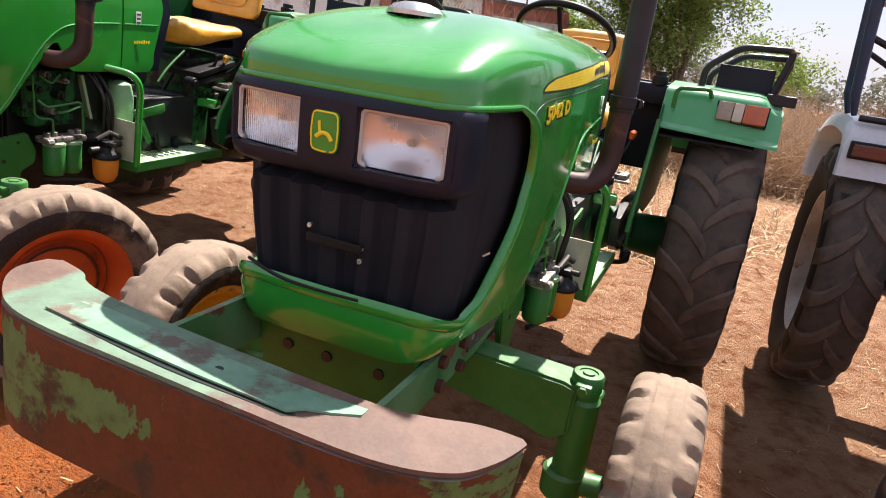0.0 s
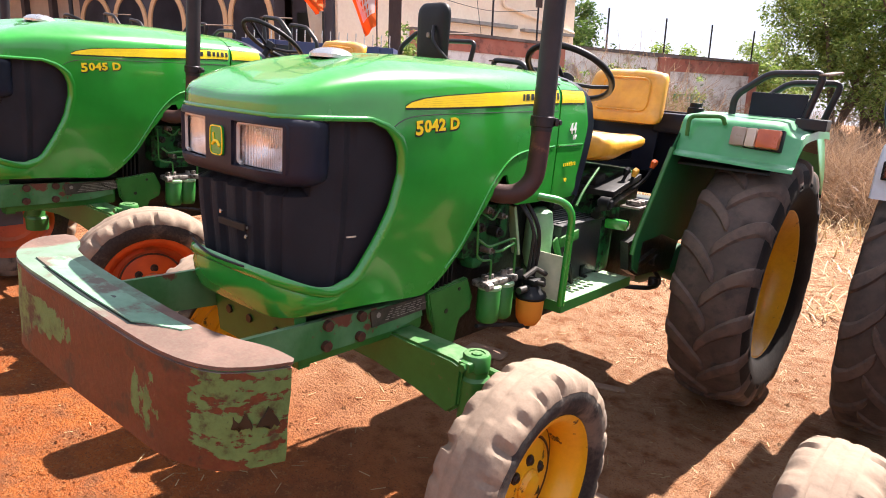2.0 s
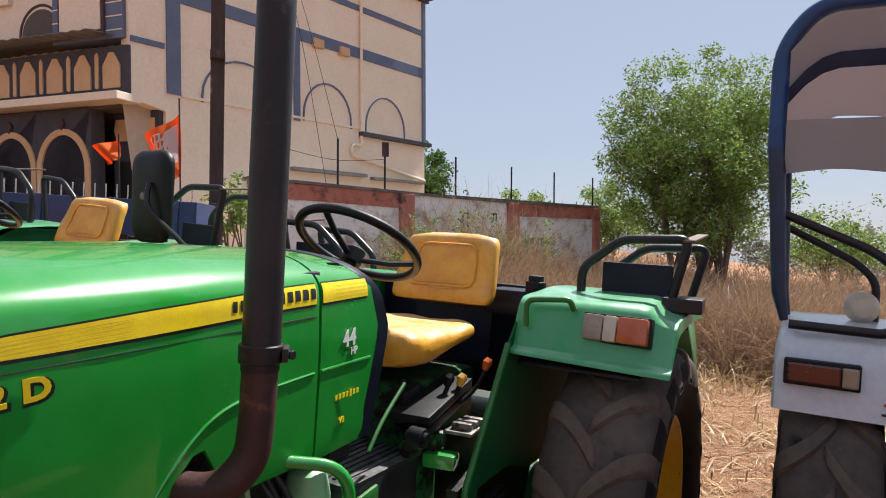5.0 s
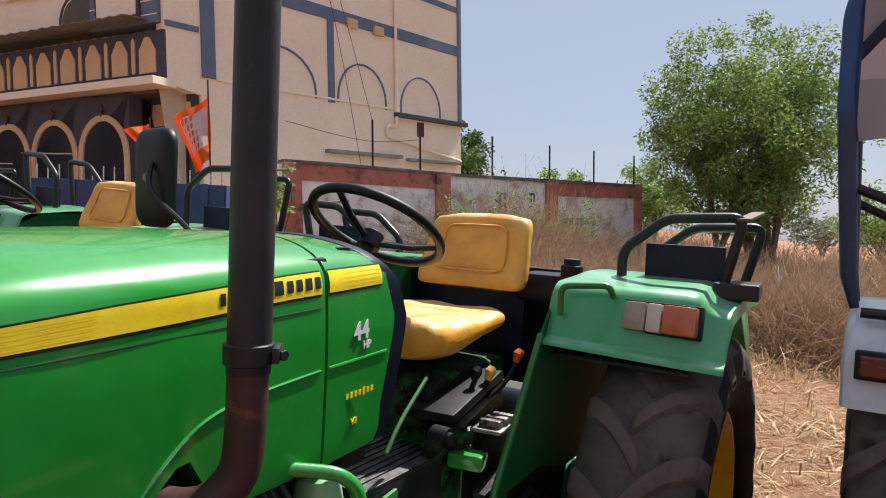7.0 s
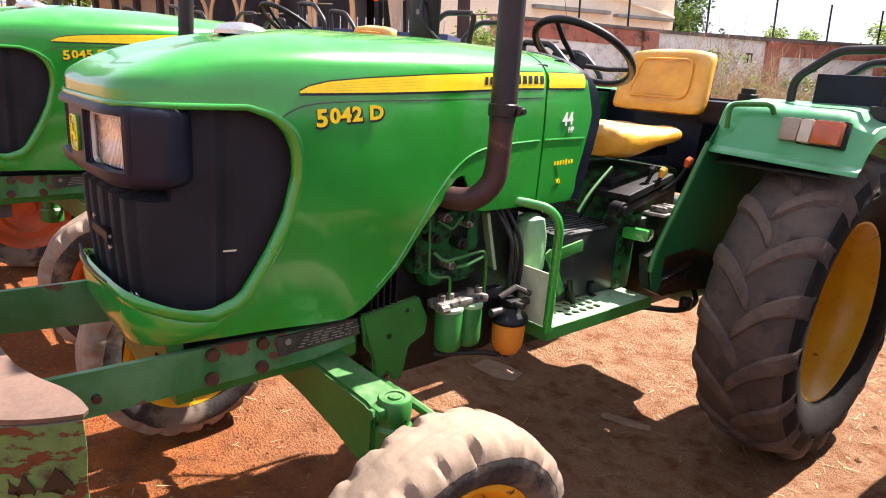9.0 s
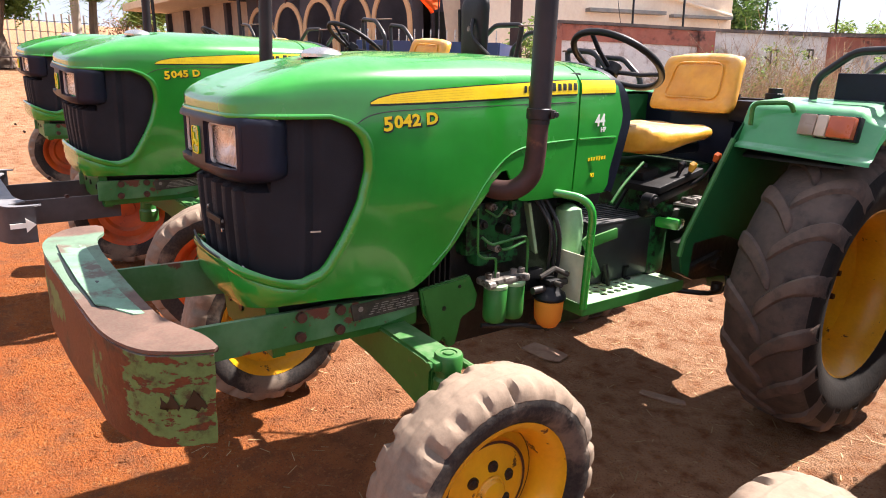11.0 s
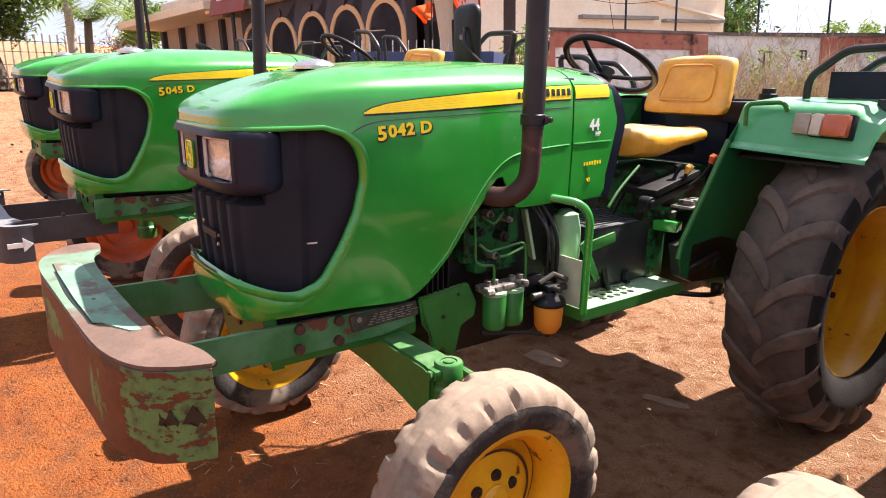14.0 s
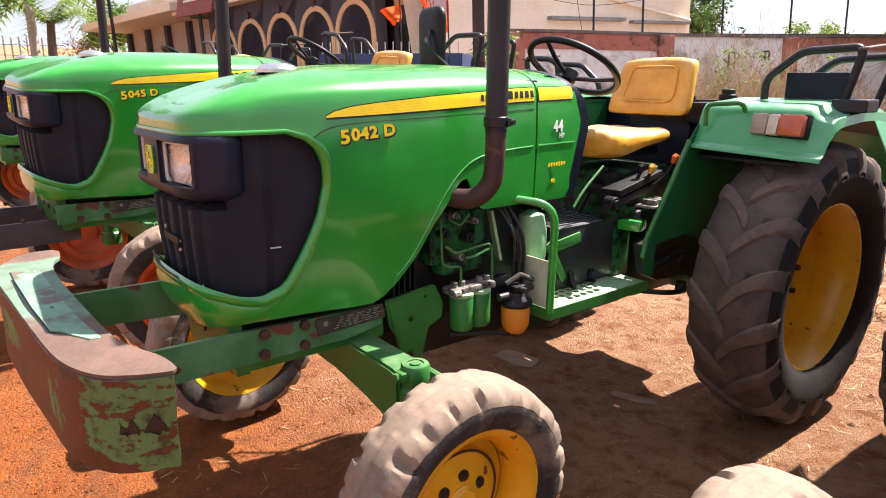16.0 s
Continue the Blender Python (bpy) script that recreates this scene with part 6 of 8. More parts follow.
M_DEEPGREEN = mat("deep_green_casting_paint", (0.010, 0.090, 0.022), (0.015, 0.130, 0.034), 9.0, 0.5, bump=0.0015, bscale=40, dust_sheen=(0.12, 0.15, 0.08), dust_sheen_amt=0.45, speck=(0.006, 0.007, 0.005), speck_scale=13, speck_cut=0.50, soft=0.1, spec=0.3)
M_TANK = mat("mid_green_enamel", (0.22, 0.46, 0.22), (0.28, 0.52, 0.28), 6.0, 0.35, bump=0.0004, coat=0.3)
M_GLASSRIM = mat("frosted_lamp_rim", (0.62, 0.60, 0.56), (0.52, 0.50, 0.46), 30.0, 0.35, coat=0.3)
# Green with the shade under the fender put into its base colour.
M_GREEN_SHADE = mat("shade_darkened_green_paint", (0.006, 0.072, 0.020), (0.008, 0.090, 0.025), 5.0, 0.5, bump=0.0005, bscale=30, spec=0.15, speck=(0.05, 0.11, 0.05), speck_scale=30, speck_cut=0.74, soft=0.05)
M_SHIELD = mat("cream_green_sheet", (0.60, 0.64, 0.45), (0.46, 0.53, 0.35), 7.0, 0.5, bump=0.001, bscale=40, speck=(0.33, 0.20, 0.10), speck_scale=9, speck_cut=0.62, soft=0.08)
M_STEPGREEN = mat("worn_step_green", (0.31, 0.50, 0.28), (0.39, 0.58, 0.36), 9.0, 0.5, bump=0.001, bscale=50, speck=(0.32, 0.26, 0.17), speck_scale=10, speck_cut=0.60, soft=0.2)
M_MINT_GREEN = mat("pale_green_enamel", (0.30, 0.46, 0.26), (0.22, 0.40, 0.20), 8.0, 0.4, bump=0.0005)

MAIN_TEXT = [("5042 D", -0.105, 1.343, 0.0565, M_DECAL, "model_number"), ("44", 0.838, 1.332, 0.058, M_WHITE, "power_number"), ("HP", 0.876, 1.308, 0.026, M_WHITE, "power_unit"), ("V3", 0.838, 1.137, 0.022, M_DECAL, "version_mark")]
MAIN = dict(main=True, label="green farm tractor with yellow rims and rusty bumper on sand", texts=MAIN_TEXT, rim=M_YELLOW, rim_r=M_YELLOW, rim_name="yellow", steer=0, guard=0.0, rise=0.045, lift=0.0)
SECOND = dict(main=False, label="green farm tractor with orange front rims and grey bumper", texts=[("5045 D", -0.105, 1.343, 0.0565, M_DECAL, "model_number")], rim=M_ORANGE, rim_r=M_ORANGE, rim_name="orange", steer=-20, guard=0.10, rise=0.0, lift=0.035)
THIRD = dict(main=False, label="green farm tractor parked beside another green tractor", texts=[], rim=M_ORANGE, rim_r=M_ORANGE, rim_name="orange", steer=-13, guard=0.10, rise=0.0, lift=0.035)
t1 = tractor(MAIN, YARD)
t2 = tractor(SECOND, YARD @ pose(-2.15, -0.13, 0.10, 0, 3.0, 3.6))
t3 = tractor(THIRD, YARD @ pose(-5.10, -0.10, 0.155, 0, 3.0, 4.0))


# ---- ground ----
def soil():
    m = bpy.data.materials.new("red_sandy_soil")
    m.use_nodes = True
    n, l = m.node_tree.nodes, m.node_tree.links
    b = n["Principled BSDF"]
    tc = n.new("ShaderNodeTexCoord")
    def tex(kind, sc, det=6, rg=0.6):
        t = n.new("ShaderNodeTexNoise" if kind == "n" else "ShaderNodeTexVoronoi")
        t.inputs["Scale"].default_value = sc
        if kind == "n":
            t.inputs["Detail"].default_value, t.inputs["Roughness"].default_value = det, rg
        l.new(tc.outputs["Object"], t.inputs["Vector"])
        return t.outputs[0]
    def mr(src, a, z, lo=0.0, hi=1.0):
        r = n.new("ShaderNodeMapRange")
        r.interpolation_type = "SMOOTHSTEP"
        for k, v in zip(("From Min", "From Max", "To Min", "To Max"), (a, z, lo, hi)):
            r.inputs[k].default_value = v
        l.new(src, r.inputs["Value"])
        return r.outputs[0]
    def mix(f, a, z):
        x = n.new("ShaderNodeMix")
        x.data_type = "RGBA"
        for s, v in ((x.inputs[0], f), (x.inputs[6], a), (x.inputs[7], z)):
            if isinstance(v, tuple):
                s.default_value = (*v, 1)
            elif isinstance(v, float):
                s.default_value = v
            else:
                l.new(v, s)
        return x.outputs[2]
    sep = n.new("ShaderNodeSeparateXYZ")
    l.new(tc.outputs["Object"], sep.inputs[0])
    # loose red sand in front of the row, paler trodden earth behind it
    wob = n.new("ShaderNodeMath")
    wob.operation = "MULTIPLY_ADD"
    l.new(tex("n", 1.3), wob.inputs[0])
    wob.inputs[1].default_value = 1.6
    l.new(sep.outputs[1], wob.inputs[2])
    far = n.new("ShaderNodeMath")
    far.operation = "MULTIPLY_ADD"
    l.new(tex("n", 0.9), far.inputs[0])
    far.inputs[1].default_value = 2.0
    l.new(sep.outputs[0], far.inputs[2])
    both = n.new("ShaderNodeMath")
    both.operation = "MAXIMUM"
    l.new(mr(wob.outputs[0], 0.2, 2.2), both.inputs[0])
    l.new(mr(far.outputs[0], -2.2, -5.2), both.inputs[1])
    back = both.outputs[0]
    red = mix(mr(tex("n", 2.2), 0.35, 0.65), (0.43, 0.128, 0.030), (0.335, 0.091, 0.024))
    pale = mix(mr(tex("n", 1.6), 0.35, 0.65), (0.46, 0.268, 0.155), (0.36, 0.194, 0.107))
    col = mix(back, red, pale)
    col = mix(mr(tex("n", 9), 0.42, 0.72), col, (0.235, 0.088, 0.036))
    col = mix(mr(tex("n", 55, 4), 0.52, 0.72), col, (0.41, 0.178, 0.068))
    col = mix(mr(tex("n", 130, 3), 0.54, 0.68, 0.0, 0.8), col, (0.17, 0.078, 0.042))
    l.new(col, b.inputs["Base Color"])
    b.inputs["Roughness"].default_value = 0.95
    b.inputs["Specular IOR Level"].default_value = 0.15
    bn = n.new("ShaderNodeBump")
    bn.inputs["Strength"].default_value, bn.inputs["Distance"].default_value = 1.0, 0.034
    add = n.new("ShaderNodeMath")
    add.operation = "ADD"
    l.new(tex("n", 14, 8, 0.75), add.inputs[0])
    sc = n.new("ShaderNodeMath")
    sc.operation = "MULTIPLY"
    sc.inputs[1].default_value = 0.9
    l.new(tex("n", 90, 4, 0.7), sc.inputs[0])
    l.new(sc.outputs[0], add.inputs[1])
    l.new(add.outputs[0], bn.inputs["Height"])
    l.new(bn.outputs[0], b.inputs["Normal"])
    return m


M_SOIL = soil()


def loose(x, y):
    """How loose the sand lies: churned in front of the row, trodden flat behind."""
    return max(0.15, min(1.0, (0.6 - y) / 0.9))


def ground_h(x, y):
    """The yard's unevenness; it climbs towards -x and levels out in the distance."""
    d = math.hypot(x, y)
    f = 1.0 if d < 12 else max(0, 1 - (d - 12) / 10)
    near = f * (0.02 * noise.noise(Vector((x * 0.8, y * 0.8, 0))) + 0.010 * noise.noise(Vector((x * 3.1, y * 3.1, 4))) + loose(x, y) * (0.014 * noise.noise(Vector((x * 5.5, y * 5.5, 9))) + 0.008 * noise.noise(Vector((x * 9.5, y * 9.5, 2))))) - 0.012
    near += interp(-x, [(0.1, 0.0), (0.7, 0.045), (1.3, 0.085), (2.16, 0.133), (2.9, 0.168), (5.15, 0.195), (8.0, 0.36), (12.0, 0.66), (20.0, 1.15), (26.0, 1.38), (30.0, 1.5)])
    w = max(0.0, min(1.0, (d - 20) / 25))
    return near * (1 - w) + w * (0.15 - 0.0507 * (0.866 * x + 0.5 * y))


def build_ground():
    bm = BM()
    ax = [-2500, -600, -200, -80, -40] + [-25 + i * 0.8 for i in range(20)] + [-9 + 0.2 * i for i in range(30)] + [-3 + 0.05 * i for i in range(130)] + [3.5 + 0.2 * i for i in range(28)] + [9.2 + i * 1.2 for i in range(12)] + [26, 40, 80, 200, 600, 2500]
    ay = [-2500, -600, -200, -60, -25, -12, -8] + [-6 + 0.2 * i for i in range(15)] + [-3 + 0.05 * i for i in range(100)] + [2.0 + 0.15 * i for i in range(44)] + [8.6 + i * 0.8 for i in range(20)] + [28, 40, 80, 200, 600, 2500]
    grid_mesh(bm, [[Vector((x, y, ground_h(x, y))) for x in ax] for y in ay])
    bmesh.ops.recalc_face_normals(bm, faces=bm.faces[:])
    g = part("ground", bm, M_SOIL, None, smooth=60)
    g.matrix_basis = YARD
    tagged(g, "red sandy earth yard with trodden paler soil", "ground", kind="structure")


build_ground()


def clods():
    """Small lumps of dry earth and grit lying on the loose sand."""
    rng = random.Random(41)
    verts, faces = [], []
    for _ in range(44000):
        x, y = rng.uniform(-2.8, 2.4), rng.uniform(-2.3, 1.6)
        if rng.random() > loose(x, y):
            continue
        r = 0.0016 + 0.0062 * rng.random() ** 3
        z = ground_h(x, y) + r * 0.25
        a0, n = rng.random() * 6.28, 5
        base = len(verts)
        for k in range(n):
            a = a0 + 2 * math.pi * k / n
            q = r * rng.uniform(0.7, 1.25)
            verts.append((x + q * math.cos(a), y + q * math.sin(a), z - r * 0.3))
        for k in range(n):
            a = a0 + 0.6 + 2 * math.pi * k / n
            q = r * rng.uniform(0.45, 0.8)
            verts.append((x + q * math.cos(a), y + q * math.sin(a), z + r * rng.uniform(0.3, 0.7)))
        for k in range(n):
            faces.append((base + k, base + (k + 1) % n, base + n + (k + 1) % n, base + n + k))
        faces.append(tuple(base + n + k for k in range(n)))
    me = bpy.data.meshes.new("clods")
    me.from_pydata(verts, [], faces)
    me.materials.append(M_SOIL)
    ob = new("clods", me)
    ob.matrix_basis = YARD
    tagged(ob, "small lumps of dry red earth on loose sand", "clods", kind="stuff")


clods()


# ---- the silver-fendered tractor on the other side ----
def grey_bumper():
    """Dark steel bumper box carried on two rails, bolted to the second tractor's nose."""
    b = new("bumper")
    b.parent = t2
    b.matrix_basis = Matrix.Translation((-0.045, 0.08, -0.085))
    b["label"] = "dark grey steel bumper on two rails"
    for x in (-0.2, 0.2):
        bm = BM()
        box(bm, (x, -0.66, 0.74), (0.012, 0.50, 0.13), 0.003)
        part("bumper_rail", bm, M_DARKGREY, b)
    bm = BM()
    o = round_corners([(0.47, -0.85, 0), (0.47, -0.96, 0), (0.30, -1.04, 0), (-0.30, -1.04, 0), (-0.47, -0.96, 0), (-0.47, -0.85, 0)], 0.1, 5)
    rows = [[Vector((p.x, p.y, z)) for p in o] for z in (0.66, 0.72, 0.80, 0.84)]
    grid_mesh(bm, rows)
    thicken(bm, 0.01)
    part("front_skirt", bm, M_DARKGREY, b, smooth=40)
    bm = BM()
    inner = [Vector((p.x * 0.95, p.y + 0.13 if abs(p.x) < 0.42 else p.y + 0.03, 0.842)) for p in o]
    grid_mesh(bm, [[Vector((p.x, p.y, 0.842)) for p in o], inner])
    thicken(bm, 0.008)
    part("top_plate", bm, M_GREYTOP, b, "scuffed grey top plate", smooth=40)
    bm = BM()
    box(bm, (0.476, -0.925, 0.75), (0.004, 0.07, 0.024))
    prism(bm, [(-0.895, 0.785), (-0.852, 0.75), (-0.895, 0.715)], 0.474, 0.478, "x")
    part("arrow_mark", bm, M_WHITE, b, "painted white arrow")


M_DARKGREY = mat("dark_grey_steel", (0.045, 0.048, 0.055), (0.07, 0.07, 0.078), 7.0, 0.5, bump=0.001, bscale=40, dust_sheen=DUST, dust_sheen_amt=0.4)
M_GREYTOP = mat("scuffed_grey_plate", (0.16, 0.16, 0.17), (0.26, 0.25, 0.25), 6.0, 0.5, bump=0.001, bscale=40)
M_REDTXT = mat("red_decal", (0.62, 0.02, 0.03), None, 20.0, 0.4)
grey_bumper()


def silver_tractor():
    t = thing("tractor", "dark blue tractor with silver fenders and cloth canopy", "tractor", YARD, "row of parked tractors")
    w = wheel("rear", t, Matrix.Translation((1.370, 2.20, 0.635)) @ Matrix.Rotation(radians(180), 4, "Z") @ Matrix.Diagonal((0.8, 1, 1, 1)), M_RIMPALE, "large rear wheel with pale rim")
    wheel("rear", t, Matrix.Translation((2.81, 2.20, 0.635)) @ Matrix.Diagonal((0.8, 1, 1, 1)), M_RIMPALE, "large rear wheel with pale rim")
    for x, r in ((1.49, 180), (2.69, 0)):
        wheel("front", t, Matrix.Translation((x, 0.16, 0.360)) @ Matrix.Rotation(radians(r), 4, "Z"), M_RIMPALE, "small front wheel with sandy tread")
    for sx, side in ((1, "r"), (-1, "l")):
        X = lambda x: x if sx == 1 else 4.18 - x
        f = new("fender")
        f.parent = t
        f["label"] = "pale silver fender"
        prof = smooth_line([(0, 1.775, 1.145), (0, 1.785, 1.25), (0, 1.80, 1.345), (0, 1.84, 1.385), (0, 1.95, 1.40), (0, 2.25, 1.405), (0, 2.6, 1.36), (0, 2.82, 1.2), (0, 2.86, 1.0)], 4)
        bm = BM()
        rows = []
        for x, dz in ((1.205, -0.07), (1.212, -0.02), (1.23, 0.0), (1.40, 0.004), (1.57, 0), (1.605, -0.02), (1.618, -0.07)):
            rows.append([Vector((X(x), p.y - dz * 0.3, p.z + (dz if p.z > 1.3 else 0))) for p in prof])
        grid_mesh(bm, rows)
        thicken(bm, 0.006)
        part("fender_top", bm, M_SILVER, f, smooth=45)
        bm = BM()
        prism(bm, [(1.78, 1.15), (1.80, 0.75), (1.9, 0.66), (2.6, 0.7), (2.8, 1.1), (2.6, 1.34), (2.25, 1.385), (1.9, 1.38)], X(1.60), X(1.608), "x")
        part("side_panel", bm, M_DARKGREY, f)
        bm = BM()
        prism(bm, [(X(1.525), 1.16), (X(1.612), 1.16), (X(1.612), 0.80), (X(1.590), 0.72), (X(1.545), 0.70), (X(1.530), 0.76)], 1.845, 1.856, "y")
        bmesh.ops.recalc_face_normals(bm, faces=bm.faces[:])
        part("mud_flap", bm, M_FLAP, f, "dusty grey sheet-metal flap beside the tyre")
        bm = BM()
        box(bm, (X(1.335), 1.772, 1.268), (0.20, 0.03, 0.078), 0.006)
        part("lamp_base", bm, M_BLACK, f)
        bm = BM()
        box(bm, (X(1.315), 1.758, 1.268), (0.14, 0.03, 0.058), 0.006)
        part("red_lens", bm, M_MAROONL, f, "dark red lamp lens")
        bm = BM()
        box(bm, (X(1.408), 1.758, 1.268), (0.042, 0.03, 0.058), 0.006)
        part("clear_lens", bm, M_CLEARL, f)
        bm = BM()
        tube(bm, round_corners([(X(1.24), 1.80, 1.405), (X(1.50), 1.80, 1.40), (X(1.53), 1.82, 1.46), (X(1.53), 1.84, 1.57), (X(1.46), 1.86, 1.635), (X(1.205), 1.87, 1.745)], 0.05, 6), 0.0145, 10)
        part("guard_rail", bm, M_STEEL, f, "black tubular guard rail", smooth=True)
        bm = BM()
        tube(bm, round_corners([(X(1.48), 2.12, 1.40), (X(1.48), 2.12, 1.54), (X(1.42), 2.13, 1.60), (X(1.20), 2.10, 1.715)], 0.05, 6), 0.013, 10)
        part("guard_rail", bm, M_STEEL, f, smooth=True)
    word("power_number", "44", 0.062, M_REDTXT, Matrix.Translation((1.495, 1.7745, 1.185)) @ FRONT, t, 0.001, 0.002)
    word("power_unit", "HP", 0.028, M_INK, Matrix.Translation((1.572, 1.7745, 1.185)) @ FRONT, t, 0.001)
    bm = BM()
    for k in range(8):
        for j in range(2):
            if (k + j) % 2 == 0:
                box(bm, (1.495 + k * 0.013, 1.7735, 1.173 - j * 0.008), (0.012, 0.002, 0.007))
    part("chequer_decal", bm, M_INK, t)
    bm = BM()
    lathe(bm, [(0.0005, -0.03), (0.03, -0.026), (0.05, 0.0), (0.052, 0.03), (0.04, 0.04)], 24, Matrix.Translation((1.44, 2.05, 1.455)) @ Matrix.Rotation(radians(90), 4, "Z"))
    part("work_lamp", bm, M_WHITEL, t, "round white lamp", smooth=True)
    # canopy
    c = new("canopy")
    c.parent = t
    c["label"] = "grey cloth sun canopy with blue frame"
    for x, mt in ((1.205, M_STEELBLUE), (2.97, M_STEELBLUE)):
        for y, top in ((1.85, 1.96), (2.05, 2.26)):
            bm = BM()
            tube(bm, [(x + (0.02 if x < 2 else -0.02), y, 1.41), (x, y, 1.50), (x - 0.03 if x < 2 else x + 0.03, y + (0.0 if y < 2 else 0.10), top)], 0.03, 12, radii=[0.012, 0.022, 0.026])
            part("post", bm, mt, c, "post wrapped in dark blue sheeting", smooth=True)
    front = round_corners([(1.175, 1.85, 1.95), (1.175, 1.85, 2.26), (1.27, 1.85, 2.39), (2.90, 1.85, 2.39), (3.0, 1.85, 2.26), (3.0, 1.85, 1.95)], 0.12, 8)
    bm = BM()
    tube(bm, front, 0.027, 12)
    part("front_bow", bm, M_BLUE, c, "front bow covered in blue sheeting", smooth=True)
    bm = BM()
    arc = round_corners([(1.175, 0, 2.22), (1.27, 0, 2.38), (2.90, 0, 2.38), (3.0, 0, 2.22)], 0.12, 8)
    rows = [[Vector((p.x, 1.86 + 1.3 * k / 8, p.z + 0.03 * math.sin(math.pi * k / 8) + 0.012 * math.sin(p.x * 7 + k))) for p in arc] for k in range(9)]
    grid_mesh(bm, rows)
    thicken(bm, 0.004)
    part("roof_cloth", bm, M_CANOPY, c, smooth=50)
    for z0, z1, mt, nm, wob in ((2.235, 2.345, M_CANOPY, "upper_valance", 0.0), (2.185, 2.232, M_NAVYC, "trim_band", 0.0), (2.035, 2.182, M_CANOPYW, "white_valance", 0.004), (1.875, 2.032, M_CANOPY, "lower_valance", 0.012)):
        bm = BM()
        xs = [1.20 + 1.78 * i / 40 for i in range(41)]
        def lift(x):
            return -0.10 * max(0, (1.34 - x) / 0.14) ** 2 if z0 > 2.0 and x < 1.34 else 0.0
        rows = [[Vector((x, 1.842 - 0.004 * k + wob * math.sin(x * 23) * (1 - k / 6), z0 + (z1 - z0) * k / 6 + lift(x) + (0.008 * math.sin(x * 15) if k == 0 and wob else 0))) for x in xs] for k in range(7)]
        grid_mesh(bm, rows)
        thicken(bm, 0.003)
        part(nm, bm, mt, c, "dark blue trim band" if nm == "trim_band" else "hanging canopy cloth", smooth=60)
    m = new("mirror")
    m.parent = t
    m.matrix_basis = Matrix.Translation((1.59, 1.3, 1.70)) @ Matrix.Rotation(radians(9), 4, "Y") @ Matrix.Rotation(radians(12), 4, "Z")
    bm = BM()
    box(bm, (0, 0, 0), (0.135, 0.045, 0.225), 0.032, None, 4)
    part("mirror_shell", bm, M_NAVY, m, "dark mirror back", smooth=50)
    bm = BM()
    tube(bm, [(0.0, -0.025, 0.0), (0.06, -0.03, -0.06), (0.25, -0.02, -0.25), (0.38, 0.0, -0.5)], 0.009, 8)
    part("mirror_arm", bm, M_STEEL, m, smooth=True)
    # cab floor, pedals, levers and body
    bm = BM()
    box(bm, (1.86, 1.42, 0.83), (0.42, 0.50, 0.03), 0.006)
    for i in range(5):
        for j in range(7):
            box(bm, (1.72 + i * 0.055, 1.24 + j * 0.055, 0.848), (0.03, 0.008, 0.008), 0.002, (0, 0, 45 if (i + j) % 2 else -45))
    part("foot_plate", bm, M_BLACK, t, "black chequered foot plate")
    for c, sz, bv, rt in (((1.70, 1.50, 1.13), (0.07, 0.12, 0.20), 0.02, (10, 0, 8)), ((1.80, 1.55, 1.05), (0.24, 0.06, 0.05), 0.01, None), ((1.72, 1.40, 0.98), (0.20, 0.12, 0.03), 0.008, (0, 8, 10)), ((1.78, 1.46, 0.90), (0.16, 0.05, 0.10), 0.01, (0, 0, 14)), ((1.86, 1.50, 1.16), (0.05, 0.10, 0.16), 0.012, (8, 0, 0))):
        bm = BM()
        box(bm, c, sz, bv, rt)
        part("control_block", bm, M_ENGINE, t, "greasy control linkage block", smooth=40)
    for pts, r, mt in (([(1.70, 1.36, 0.84), (1.71, 1.40, 1.0), (1.69, 1.46, 1.12)], 0.012, M_ENGINE), ([(1.78, 1.38, 0.84), (1.79, 1.42, 1.0), (1.77, 1.48, 1.12)], 0.012, M_CHROME), ([(1.85, 1.34, 0.84), (1.86, 1.38, 1.0), (1.84, 1.44, 1.12)], 0.012, M_ENGINE),
                       ([(1.66, 1.32, 0.98), (1.70, 1.30, 0.86), (1.69, 1.30, 0.70), (1.73, 1.32, 0.60)], 0.008, M_HOSE), ([(1.70, 1.45, 1.24), (1.69, 1.44, 1.30), (1.68, 1.43, 1.33)], 0.013, M_ENGINE), ([(1.62, 1.42, 1.06), (1.70, 1.36, 1.04), (1.82, 1.34, 1.08)], 0.010, M_CHROME), ([(1.74, 1.34, 0.80), (1.76, 1.33, 0.66), (1.74, 1.35, 0.54)], 0.010, M_ENGINE)):
        bm = BM()
        tube(bm, smooth_line(pts, 5), r, 8)
        part("control_rod", bm, mt, t, smooth=True)
    bm = BM()
    box(bm, (1.735, 1.47, 1.20), (0.035, 0.10, 0.05), 0.01)
    part("bright_fitting", bm, M_CHROME, t, smooth=True)
    for c, ax in (((1.71, 1.42, 1.22), "y"), ((1.80, 1.36, 0.92), "z")):
        bm = BM()
        can(bm, c, 0.021, 0.05, ax, 10)
        part("bright_fitting", bm, M_CHROME, t, smooth=True)
    bm = BM()
    box(bm, (2.09, 1.2, 0.75), (0.40, 2.2, 0.42), 0.06)
    box(bm, (2.12, 0.55, 1.1), (0.44, 1.1, 0.5), 0.1, None, 3)
    box(bm, (2.09, 0.16, 0.55), (1.1, 0.12, 0.12), 0.02)
    part("body", bm, M_BLUEBODY, t, "dark blue hood and gearbox", smooth=40)
    bm = BM()
    lathe(bm, [(0.11, -0.62), (0.09, -0.45), (0.085, -0.25), (0.13, -0.18), (0.13, 0.18), (0.085, 0.25), (0.09, 0.45), (0.11, 0.62)], 20, Matrix.Translation((2.09, 2.2, 0.635)))
